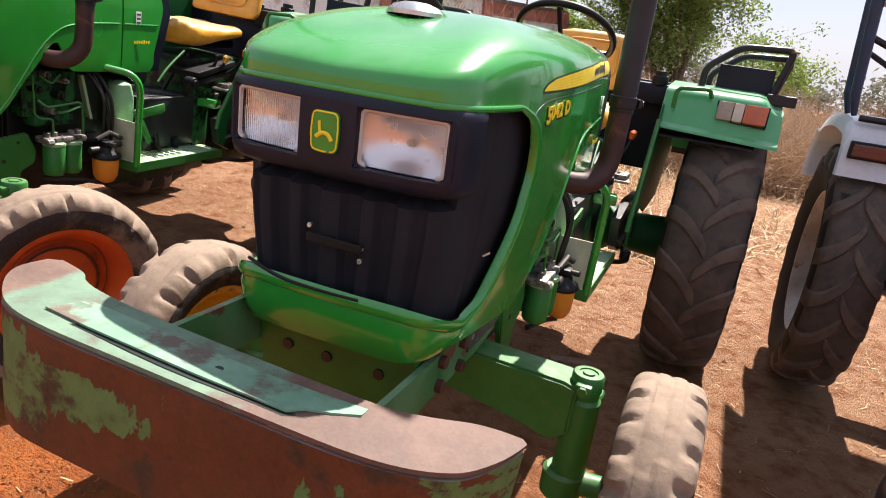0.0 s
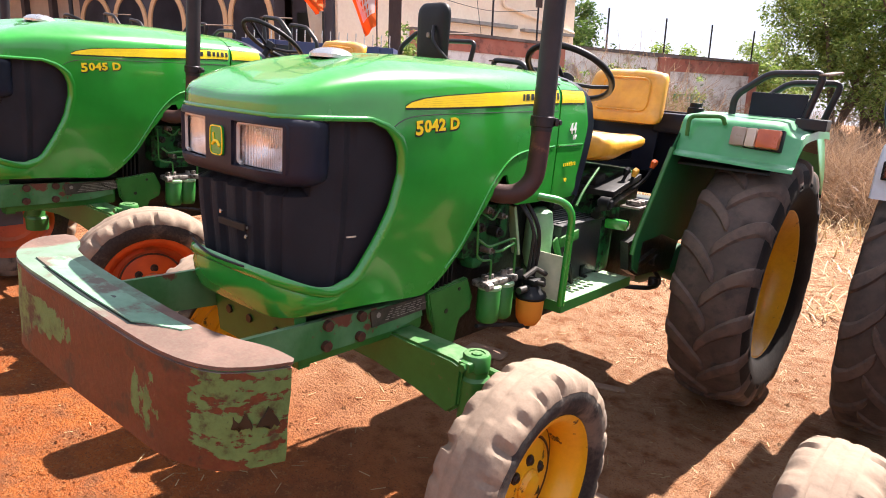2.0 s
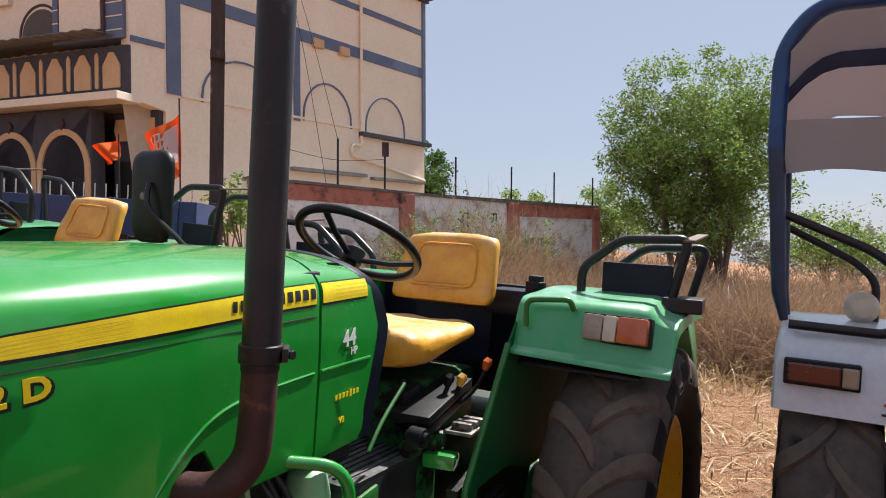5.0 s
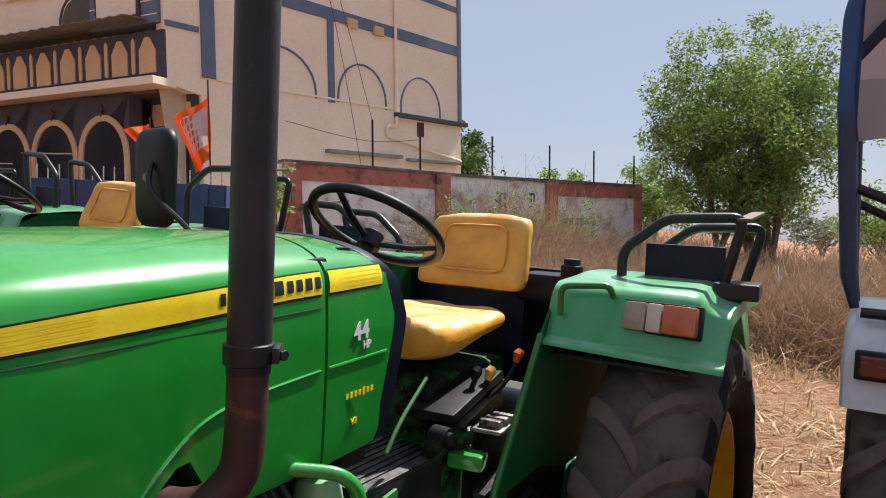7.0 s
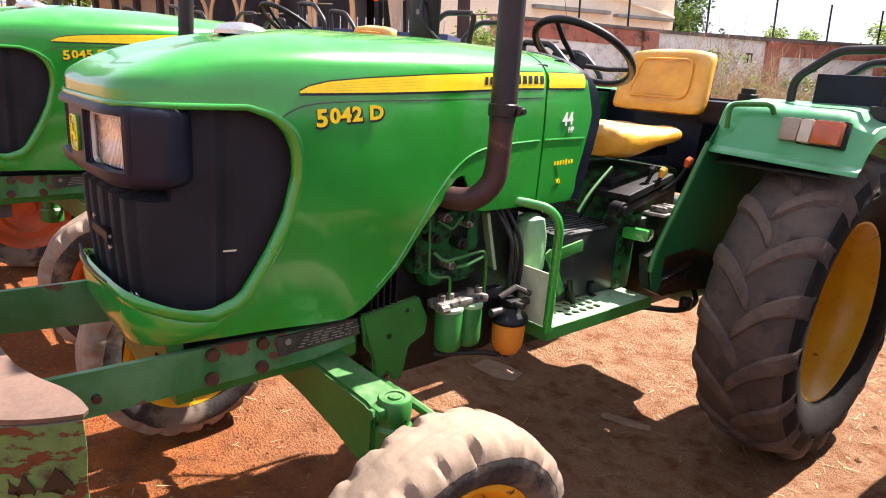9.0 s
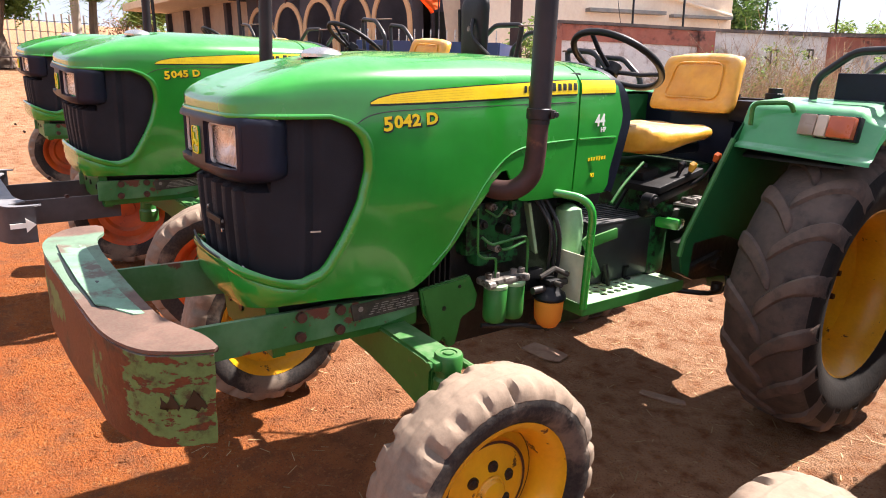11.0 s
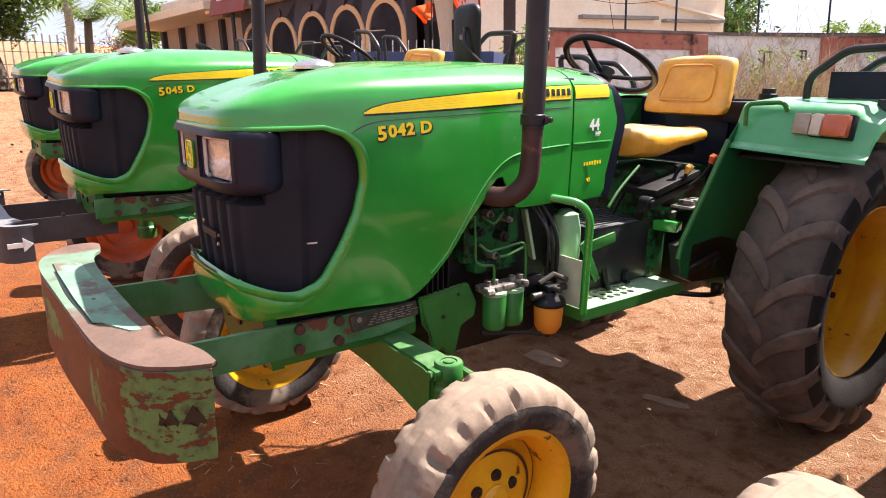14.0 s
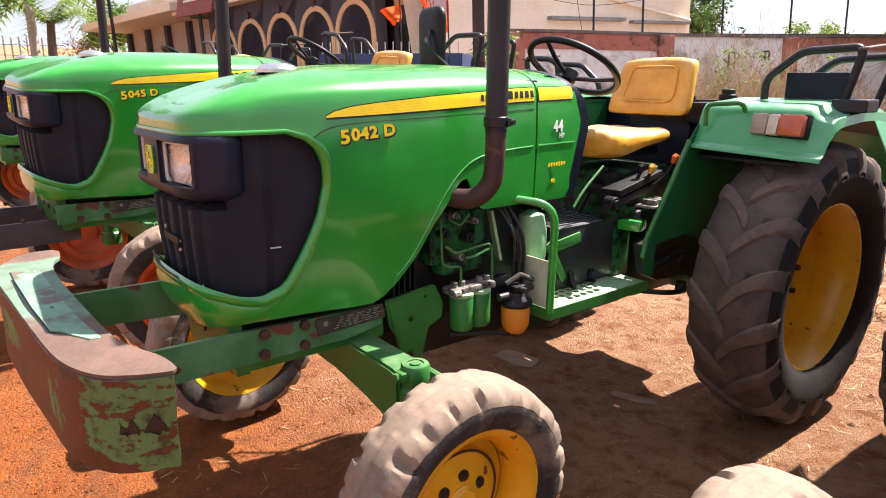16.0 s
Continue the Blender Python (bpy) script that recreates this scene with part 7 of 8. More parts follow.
    part("rear_axle", bm, M_ENGINE, t, "oily black rear axle housing", smooth=40)
    bm = BM()
    box(bm, (2.09, 1.95, 1.18), (0.44, 0.42, 0.09), 0.03, None, 3)
    box(bm, (2.09, 2.2, 1.45), (0.42, 0.08, 0.36), 0.03, (-8, 0, 0), 3)
    box(bm, (2.09, 2.05, 0.98), (0.3, 0.5, 0.3), 0.03)
    part("seat", bm, M_BLACK, t, smooth=40)
    return t


M_FLAP = mat("dusty_grey_sheet", (0.29, 0.285, 0.285), (0.36, 0.35, 0.345), 6.0, 0.55, bump=0.001, bscale=40, dust_sheen=DUST, dust_sheen_amt=0.3, speck=(0.10, 0.075, 0.06), speck_scale=9, speck_cut=0.60, soft=0.15)
M_MAROONL = mat("dark_red_lamp_lens", (0.10, 0.022, 0.018), (0.08, 0.02, 0.016), 30.0, 0.25, coat=0.4)
M_STEELBLUE = mat("dark_blue_wrapped_post", (0.012, 0.020, 0.045), (0.012, 0.035, 0.10), 5.0, 0.4, bump=0.003, bscale=20)
M_NAVYC = mat("navy_cloth", (0.02, 0.03, 0.07), None, 6.0, 0.85)
M_CANOPYW = cloth_mat("pale_canopy_cloth", (0.66, 0.60, 0.60), 0.4)
M_BLUEBODY = mat("dark_blue_tractor_paint", (0.015, 0.035, 0.12), (0.02, 0.045, 0.15), 5.0, 0.35, coat=0.2, dust_sheen=DUST, dust_sheen_amt=0.4)
silver_tractor()


# ---- the building behind ----
UX, VX = Vector((0.1062, 0.9943, 0)), Vector((-0.9836, -0.1804, 0))
CORNER = Vector((-9.065, 6.903, 0))
SIDE_M = Matrix(((UX.x, -UX.y, 0, CORNER.x), (UX.y, UX.x, 0, CORNER.y), (0, 0, 1, 0), (0, 0, 0, 1)))     # x along, y inward
FRONT_M = Matrix(((VX.x, -VX.y, 0, CORNER.x), (VX.y, VX.x, 0, CORNER.y), (0, 0, 1, 0), (0, 0, 0, 1)))   # x along, y outward


def arc_pts(cx, hw, z0, rise, n=14):
    return [(cx + hw * math.cos(math.pi * k / n), z0 + rise * math.sin(math.pi * k / n)) for k in range(n + 1)]


def arch_ring(bm, cx, hw, z0, rise, w, y0, y1, leg=0.0):
    """A band that follows an arch, with straight legs."""
    o, i = arc_pts(cx, hw + w, z0, rise + w), arc_pts(cx, hw, z0, rise)
    if leg:
        o = [(cx + hw + w, z0 - leg)] + o + [(cx - hw - w, z0 - leg)]
        i = [(cx + hw, z0 - leg)] + i + [(cx - hw, z0 - leg)]
    V = grid_mesh(bm, [[Vector((a[0], y0, a[1])), Vector((a[0], y1, a[1])), Vector((c[0], y1, c[1])), Vector((c[0], y0, c[1]))] for a, c in zip(o, i)], close=True)
    bm.faces.new(V[0])
    bm.faces.new(V[-1])
    bmesh.ops.recalc_face_normals(bm, faces=bm.faces[:])


def building():
    b = thing("building", "cream two-storey building with blue-grey bands and an arcade", "building")
    P = lambda name, bm, mt, m=SIDE_M, label="", smooth=False: part(name, bm, mt, b, label, smooth, m)
    bm = BM()
    prism(bm, [(0.68, -1.2), (8.45, -1.2), (8.45, 8.0), (0.0, 8.0), (0.0, 3.93), (0.68, 3.80)], 0.0, 0.25, "y")
    P("side_wall", bm, M_CREAM, label="cream painted side wall")
    bm = BM()
    box(bm, (8.33, 4.0, 3.4), (0.25, 7.5, 9.2))
    P("rear_wall", bm, M_CREAM)
    bm = BM()
    box(bm, (4.2, 3.9, 8.06), (8.9, 8.2, 0.12), 0.01)
    P("roof", bm, M_SLATE, label="dark flat roof slab")
    for nm, x0, x1, z0, z1, d in (("band", 0.02, 8.47, 5.83, 6.09, 0.03), ("band", 0.98, 8.47, 6.98, 7.12, 0.03), ("band", 0.70, 0.98, 4.13, 7.94, 0.035), ("band", 0.02, 0.66, 4.92, 5.02, 0.03),
                                  ("band", 8.33, 8.47, 4.05, 7.9, 0.04), ("band", 3.72, 3.90, 4.05, 5.83, 0.03), ("cornice", 0.0, 8.55, 7.9, 7.99, 0.10), ("sill", 5.80, 8.62, 3.95, 4.05, 0.14), ("ledge", 1.0, 5.8, 4.10, 4.15, 0.04),
                                  ("ledge", 3.6, 5.95, 2.94, 3.02, 0.16), ("ledge", 6.2, 8.3, 2.90, 2.97, 0.16)):
        bm = BM()
        box(bm, ((x0 + x1) / 2, -d / 2 + 0.002, (z0 + z1) / 2), (x1 - x0, d, z1 - z0), 0.004)
        P(nm, bm, M_CREAM if nm == "ledge" and z0 > 4 else (M_SLATE if nm in ("sill", "cornice") else (M_TIN if nm == "ledge" else M_BLUEGREY)))
    for cx, hw in ((2.40, 0.95), (4.76, 0.74), (6.80, 0.74)):
        bm = BM()
        arch_ring(bm, cx, hw, 4.20, 0.80, 0.035, -0.03, 0.005, 0.12)
        P("blind_arch", bm, M_BLUEGREY, label="thin blue-grey blind arch moulding")
    bm = BM()
    tube(bm, round_corners([(5.84, -0.06, 8.3), (5.84, -0.06, 3.9), (5.84, -0.06, 3.72), (5.5, -0.06, 3.70), (5.5, -0.06, 3.45), (8.35, -0.08, 3.0)], 0.1), 0.04, 10)
    P("drain_pipe", bm, M_CREAM, label="cream painted drain pipe", smooth=True)
    for x in (4.42, 5.26):
        bm = BM()
        box(bm, (x, -0.05, 5.87), (0.30, 0.10, 0.20), 0.01)
        P("vent_box", bm, M_OCHRE)
    # arcade on the front
    n = 5
    for k in range(n):
        cx = 1.53 + 1.295 * k
        bm = BM()
        hw = 0.54
        arc = arc_pts(cx, hw, 2.72, 0.66)
        outline = [(cx - 0.6475, -1.2), (cx - 0.6475, 3.80), (cx + 0.6475, 3.80), (cx + 0.6475, -1.2), (cx + hw, -1.2)] + arc + [(cx - hw, -1.2)]
        prism(bm, outline, -0.30, 0.0, "y")
        P("arcade_bay", bm, M_SLATE, FRONT_M, "dark slate pier and arch")
        bm = BM()
        arch_ring(bm, cx, hw - 0.02, 2.72, 0.64, 0.115, -0.02, 0.035, 0.55)
        a = P("arch_surround", bm, M_OCHRE, FRONT_M, "ochre painted arch surround")
        bm = BM()
        prism(bm, [(cx, 3.66), (cx + 0.06, 3.58), (cx, 3.44), (cx - 0.06, 3.58)], 0.03, 0.06, "y")
        part("keystone", bm, M_MAROON, a)
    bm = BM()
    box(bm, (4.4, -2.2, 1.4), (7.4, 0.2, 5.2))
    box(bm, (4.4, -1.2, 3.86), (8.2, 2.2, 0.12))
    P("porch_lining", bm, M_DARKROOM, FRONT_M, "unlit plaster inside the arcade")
    bm = BM()
    box(bm, (0.42, -0.68, 1.4), (1.06, 0.2, 5.2))
    P("entrance_wall", bm, M_SLATE, FRONT_M, "dark slate entrance wall")
    bm = BM()
    prism(bm, [(-0.02, 3.28), (0.86, 3.28), (0.86, 3.35), (0.91, 3.48), (0.86, 3.62), (0.86, 3.68), (0.5, 3.68), (0.42, 3.62), (0.34, 3.68), (-0.02, 3.68)], -0.57, -0.54, "y")
    P("name_panel", bm, M_OCHRE, FRONT_M, "blank ochre name panel")
    # Solid black panel on the wall paints the dark inside of a doorway.
    bm = BM()
    box(bm, (0.42, -0.56, 1.9), (0.7, 0.06, 2.0), 0.01)
    P("entrance_door", bm, M_INK, FRONT_M, "dark open doorway")
    # balcony
    bm = BM()
    box(bm, (4.3, 0.06, 3.93), (8.7, 0.55, 0.14), 0.01)
    P("balcony_slab", bm, M_CREAM, FRONT_M)
    bm = BM()
    box(bm, (4.3, -0.03, 4.42), (8.62, 0.10, 0.86), 0.008)
    rail = P("balcony_rail", bm, M_SLATE, FRONT_M, "dark slate balcony wall")
    for k in range(13):
        x = 0.36 + 0.66 * k
        bm = BM()
        prism(bm, [(x - 0.19, 4.12), (x + 0.19, 4.12), (x + 0.19, 4.52), (x + 0.15, 4.58), (x + 0.10, 4.66), (x + 0.05, 4.74), (x - 0.05, 4.74), (x - 0.10, 4.66), (x - 0.15, 4.58), (x - 0.19, 4.52)], 0.015, 0.045, "y")
        part("rail_panel", bm, M_OCHRE, rail, m=Matrix())
        bm = BM()
        prism(bm, [(x + 0.29, 4.14), (x + 0.33, 4.12), (x + 0.37, 4.14), (x + 0.37, 4.70), (x + 0.33, 4.76), (x + 0.29, 4.70)], 0.015, 0.045, "y")
        part("rail_panel", bm, M_OCHRE, rail, m=Matrix())
    bm = BM()
    rows = []
    for i in range(61):
        x = 0.30 + 8.3 * i / 60
        rows.append([Vector((x, y, 5.02 + 0.10 * (1 - (y + 0.9) / 1.4) + 0.012 * (1 if i % 2 else -1))) for y in (-0.9, -0.2, 0.5)])
    grid_mesh(bm, rows)
    thicken(bm, 0.01)
    P("tin_awning", bm, M_TIN, FRONT_M, "weathered corrugated tin awning")
    bm = BM()
    box(bm, (4.2, -0.72, 6.4), (8.6, 0.25, 3.2))
    P("front_wall", bm, M_CREAM, FRONT_M, "cream upper front wall")
    bm = BM()
    box(bm, (0.89, -0.10, 6.5), (1.62, 0.30, 3.05), 0.01)
    P("corner_tower", bm, M_BLUEGREY, FRONT_M, "blue-grey corner tower with block lines")
    for k in range(12):
        for x0, x1 in ((0.09, 0.46), (1.52, 1.70)):
            bm = BM()
            box(bm, ((x0 + x1) / 2, 0.052, 5.12 + 0.24 * k), (x1 - x0, 0.01, 0.02))
            P("block_line", bm, M_CREAM, FRONT_M)
    bm = BM()
    box(bm, (0.99, 0.07, 6.42), (1.06, 0.06, 2.72), 0.01)
    P("panel_frame", bm, M_MAROON, FRONT_M, "maroon frame")
    bm = BM()
    box(bm, (0.99, 0.095, 6.44), (0.94, 0.05, 2.60), 0.01)
    P("white_panel", bm, M_CREAM, FRONT_M, "tall cream panel")
    bm = BM()
    can(bm, (0.99, 0.12, 6.45), 0.08, 0.04, "y", 16)
    box(bm, (0.99, 0.12, 6.28), (0.10, 0.03, 0.16), 0.02)
    P("vase_relief", bm, M_OCHRE, FRONT_M)
    bm = BM()
    arch_ring(bm, 2.75, 0.52, 5.45, 0.55, 0.05, -0.62, -0.58, 0.2)
    P("window_arch", bm, M_MAROON, FRONT_M)
    bm = BM()
    # A flat dark panel paints the shade inside the window.
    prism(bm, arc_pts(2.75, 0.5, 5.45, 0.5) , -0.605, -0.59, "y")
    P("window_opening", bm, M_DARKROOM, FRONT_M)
    for k in range(3):
        bm = BM()
        x = 4.2 + 1.5 * k
        prism(bm, [(x - 0.7, 6.1), (x + 0.7, 6.1), (x + 0.7, 6.6), (x, 7.1), (x - 0.7, 6.6)], -0.6, -0.5, "y")
        P("gable_panel", bm, M_CREAM, FRONT_M)
        bm = BM()
        for q in range(4):
            a = math.pi / 4 + q * math.pi / 2
            box(bm, (x + 0.1 * math.cos(a), -0.48, 6.5 + 0.1 * math.sin(a)), (0.13, 0.03, 0.07), 0.02, (0, -math.degrees(a), 0))
        P("flower_relief", bm, M_MAROON, FRONT_M)
    return b


building()


def shop():
    """Low shops farther along the arcade."""
    s = thing("shop", "row of shops with grey shutters and a tin shade", "shop")
    P = lambda name, bm, mt, label="": part(name, bm, mt, s, label, False, FRONT_M)
    bm = BM()
    box(bm, (11.2, -1.0, 1.8), (5.6, 0.25, 6.0))
    P("wall", bm, M_SHUTTER)
    bm = BM()
    box(bm, (11.2, -0.2, 4.05), (6.0, 1.6, 0.22), 0.02)
    P("shade_slab", bm, M_CREAM, "pale concrete shade")
    for k in range(4):
        bm = BM()
        x = 9.2 + 1.35 * k
        for j in range(26):
            box(bm, (x, -0.86, 0.3 + 0.11 * j), (1.05, 0.03, 0.095), 0.012)
        P("shutter", bm, M_SHUTTER, "grey rolled steel shutter")
        bm = BM()
        box(bm, (x + 0.67, -0.82, 1.6), (0.18, 0.2, 4.6), 0.01)
        P("pier", bm, M_SLATE)
    bm = BM()
    box(bm, (6.95, 0.55, 4.05), (1.5, 0.05, 0.75), 0.01, (14, 0, 6))
    P("sign_board", bm, M_SIGNRED, "faded red sign board")
    bm = BM()
    for k in range(3):
        box(bm, (6.95, 0.588, 4.21 - 0.15 * k), (1.1 - 0.2 * k, 0.01, 0.05), 0, (14, 0, 6))
    P("lettering_bar", bm, M_WHITE)
    bm = BM()
    tube(bm, [(6.9, 0.5, -1), (6.9, 0.5, 5.2)], 0.05, 8)
    P("post", bm, M_STEEL)
    bm = BM()
    tube(bm, [(11.4, 0.8, -1), (11.4, 0.8, 5.0)], 0.05, 8)
    P("post", bm, M_STEEL)
    return s


M_SIGNRED = mat("faded_red_sign", (0.30, 0.06, 0.05), (0.24, 0.10, 0.09), 3.0, 0.6)
shop()


# ---- compound wall ----
WP, WU = Vector((-7.198, 9.001, 0)), Vector((0.4022, 0.9156, 0))
WALL_M = Matrix(((WU.x, -WU.y, 0, WP.x), (WU.y, WU.x, 0, WP.y), (0, 0, 1, 0), (0, 0, 0, 1)))
WTOP = [(-0.9, 2.54), (0.16, 2.50), (3.0, 2.36), (5.3, 2.27), (8.61, 2.21)]


def compound_wall():
    w = thing("compound_wall", "whitewashed compound wall with red oxide bands", "wall", kind="structure")
    P = lambda name, bm, mt, label="": part(name, bm, mt, w, label, False, WALL_M)
    bm = BM()
    prism(bm, [(-0.9, -1.0), (8.6, -1.0)] + [(x, z) for x, z in reversed(WTOP)], 0.0, 0.23, "y")
    P("wall_body", bm, M_WHITEWASH)
    bm = BM()
    for x0, x1 in ((-0.9, 2.4), (5.6, 8.6)):
        pts = [(x, interp(x, WTOP)) for x in (x0, (x0 + x1) / 2, x1)]
        bm = BM()
        prism(bm, [(x, z - 0.30) for x, z in pts] + [(x, z) for x, z in reversed(pts)], -0.02, 0.0, "y")
        P("red_band", bm, M_BRICKRED, "red oxide band with black stains")
    # two hand-painted black signs and a row of faded ones, as plain strokes
    for cx, cz, k in ((4.05, 1.86, 1.0), (4.95, 1.92, 0.6)):
        bm = BM()
        box(bm, (cx, -0.004, cz + 0.15 * k), (0.30 * k, 0.008, 0.035))
        box(bm, (cx + 0.12 * k, -0.004, cz), (0.035, 0.008, 0.32 * k))
        box(bm, (cx - 0.02, -0.004, cz), (0.035, 0.008, 0.30 * k))
        box(bm, (cx - 0.10 * k, -0.004, cz - 0.02), (0.16 * k, 0.008, 0.035), 0, (0, 35, 0))
        P("lettering_bar", bm, M_INK)
    bm = BM()
    prism(bm, [(x, z + 0.003) for x, z in WTOP] + [(x, z + 0.06) for x, z in reversed(WTOP)], -0.05, 0.28, "y")
    P("coping", bm, M_COPING, "stained concrete coping")
    for x in (-0.75, 2.5, 5.52, 8.50):
        bm = BM()
        zt = interp(x, WTOP)
        box(bm, (x, -0.04, (zt - 1.0) / 2), (0.34 if x < 8 else 0.22, 0.10, zt + 1.0), 0.008)
        P("pilaster", bm, M_BRICKRED)
    for x0 in (5.95,):
        for k in range(6):
            bm = BM()
            box(bm, (x0 + 0.05 + 0.18 * k, -0.006, interp(x0, WTOP) - 0.92), (0.12, 0.012, 0.16 if k % 3 else 0.2))
            box(bm, (x0 + 0.05 + 0.18 * k, -0.006, interp(x0, WTOP) - 0.83), (0.18, 0.012, 0.03))
            P("lettering_bar", bm, M_TEALTXT)
    for x, z in ((0.96, 3.44), (2.05, 3.36), (3.91, 3.27), (5.60, 3.15), (7.06, 3.09), (8.52, 3.02)):
        bm = BM()
        tube(bm, [(x, 0.11, interp(x, WTOP) + 0.02), (x + 0.01, 0.11, z)], 0.022, 6)
        P("fence_post", bm, M_STEEL, "thin black steel post")
    bm = BM()
    box(bm, (2.05, 0.08, 3.30), (0.16, 0.03, 0.30), 0.01)
    P("small_sign", bm, M_POLE)
    bm = BM()
    tube(bm, smooth_line([(2.05, 0.1, 3.1), (0.8, 0.1, 3.02), (-0.8, 0.1, 3.3)], 6), 0.006, 5)
    P("wire", bm, M_STEEL)
    for x0, x1, z1 in ((0.96, -0.6, 8.2), (0.70, -0.75, 8.2)):
        bm = BM()
        tube(bm, smooth_line([(x0, 0.1, 3.42 if x0 > 0.9 else 2.55), ((x0 + x1) / 2 + 0.12, 0.1, (3.42 + z1) / 2 - 0.1), (x1, 0.1, z1)], 5), 0.006, 5)
        P("wire", bm, M_STEEL)


M_COPING = mat("stained_concrete", (0.20, 0.17, 0.155), (0.10, 0.085, 0.08), 2.4, 0.9, bump=0.004, bscale=25)
compound_wall()


# ---- utility pole, flags, blue box ----
def utility_pole():
    m = Matrix.Translation(YARD @ Vector((-5.05, 5.18, 0)))
    p = thing("utility_pole", "weathered steel utility pole with flaking paint", "pole", m)
    bm = BM()
    for x in (-0.115, 0.10):
        box(bm, (x, 0, 3.6), (0.04, 0.16, 8.6), 0.004)
    box(bm, (-0.007, 0, 3.6), (0.20, 0.03, 8.6), 0.003)
    ob = part("shaft", bm, M_POLE, p)
    ob.matrix_basis = Matrix.Rotation(radians(1.8), 4, "Y") @ Matrix.Rotation(radians(-42), 4, "Z")
    for z in (1.8, 3.6, 5.2):
        bm = BM()
        box(bm, (0.11, 0, z), (0.22, 0.17, 0.09), 0.006)
        b = part("clamp", bm, M_POLE, p)
        b.matrix_basis = Matrix.Rotation(radians(1.8), 4, "Y") @ Matrix.Rotation(radians(-42), 4, "Z")


utility_pole()


def flag(at, w, h, label, mark, turn, name):
    """A cloth that hangs to one side of its stick and sags."""
    f = thing(name, label, "flag", Matrix.Translation(YARD @ Vector(at)) @ Matrix.Rotation(radians(turn), 4, "Z"))
    bm = BM()
    tube(bm, [(0, 0, -1.6), (0.0, 0, h * 1.25)], 0.008, 6)
    part("stick", bm, M_POLE, f)
    def pt(i, k, lift=0.0):
        u, v = i / 14, k / 10
        x = -w * u * (1 - 0.55 * v)
        z = h * (1.0 - v) - 0.35 * h * u * (1 - 0.4 * v)
        return Vector((x, 0.05 * math.sin(u * 6 + v * 3) + lift, z))
    bm = BM()
    grid_mesh(bm, [[pt(i, k) for i in range(15)] for k in range(11)])
    thicken(bm, 0.002)
    part("cloth", bm, M_SAFFRON, f, "saffron cloth", smooth=60)
    if mark:
        bm = BM()
        grid_mesh(bm, [[pt(1.6 + 10.6 * i / 6, 1.2 + 6.2 * k / 5, -0.006) + Vector((0, 0, 0.02 * h * math.sin(i * 1.6) if k == 0 else 0)) for i in range(7)] for k in range(6)])
        part("white_mark", bm, M_CLOTHW, f, "plain white mark", smooth=60)


flag((-3.72, 3.52, 2.02), 0.30, 0.56, "saffron flag with a white mark on a thin stick", True, 35, "flag")
flag((-4.52, 3.46, 2.17), 0.24, 0.20, "small saffron pennant on a thin stick", False, 35, "pennant")


def blue_trailer():
    t = thing("trailer", "blue sheet-metal trailer box with a spiked rim", "trailer", YARD @ pose(-4.2, 3.25, 0.16, 0, 0, 40))
    bm = BM()
    for x, sx, y, sy in ((0, 1.5, -0.5, 0.03), (0, 1.5, 0.5, 0.03), (-0.75, 0.03, 0, 1.0), (0.75, 0.03, 0, 1.0)):
        box(bm, (x, y, 1.25), (sx, sy, 0.75), 0.005)
    box(bm, (0, 0, 0.88), (1.5, 1.0, 0.04))
    part("box", bm, M_BLUEBODY, t)
    for x in (-0.45, 0.1, 0.6):
        bm = BM()
        box(bm, (x, -0.53, 1.25), (0.05, 0.04, 0.76), 0.005)
        part("rib", bm, M_BLUEBODY, t)
    bm = BM()
    for k in range(18):
        tube(bm, [(-0.72 + 0.085 * k, -0.5, 1.6), (-0.72 + 0.085 * k, -0.5, 1.74)], 0.006, 5)
    ob = part("spikes", bm, M_CHROME, t, "row of thin metal spikes")
    ob.name = "spike_row"
    for y in (-0.55, 0.55):
        bm = BM()
        lathe(bm, [(0.28, -0.08), (0.42, -0.09), (0.45, -0.05), (0.45, 0.05), (0.42, 0.09), (0.28, 0.08)], 28, Matrix.Translation((0, y, 0.45)) @ Matrix.Rotation(radians(90), 4, "Z"))
        part("tyre", bm, M_WALLRUB, t, smooth=40)
    bm = BM()
    tube(bm, [(0, -0.55, 0.45), (0, 0.55, 0.45)], 0.04, 10)
    box(bm, (0, 0, 0.7), (0.2, 0.8, 0.4), 0.02)
    part("axle", bm, M_STEEL, t)


blue_trailer()


# ---- trees, dry growth, litter ----
def leaf_mat(name, a, b, trans=0.35):
    m = bpy.data.materials.new(name)
    m.use_nodes = True
    n, l = m.node_tree.nodes, m.node_tree.links
    p = n["Principled BSDF"]
    g = n.new("ShaderNodeNewGeometry")
    x = n.new("ShaderNodeMix")
    x.data_type = "RGBA"
    x.inputs[6].default_value, x.inputs[7].default_value = (*a, 1), (*b, 1)
    l.new(g.outputs["Random Per Island"], x.inputs[0])
    l.new(x.outputs[2], p.inputs["Base Color"])
    p.inputs["Roughness"].default_value = 0.6
    tr = n.new("ShaderNodeBsdfTranslucent")
    l.new(x.outputs[2], tr.inputs["Color"])
    ms = n.new("ShaderNodeMixShader")
    ms.inputs[0].default_value = trans
    l.new(p.outputs[0], ms.inputs[1])
    l.new(tr.outputs[0], ms.inputs[2])
    l.new(ms.outputs[0], n["Material Output"].inputs["Surface"])
    return m


M_LEAF = leaf_mat("neem_leaf", (0.085, 0.165, 0.028), (0.28, 0.37, 0.092), 0.42)
M_LEAF_DARK = leaf_mat("dark_leaf", (0.035, 0.085, 0.016), (0.085, 0.16, 0.03), 0.35)
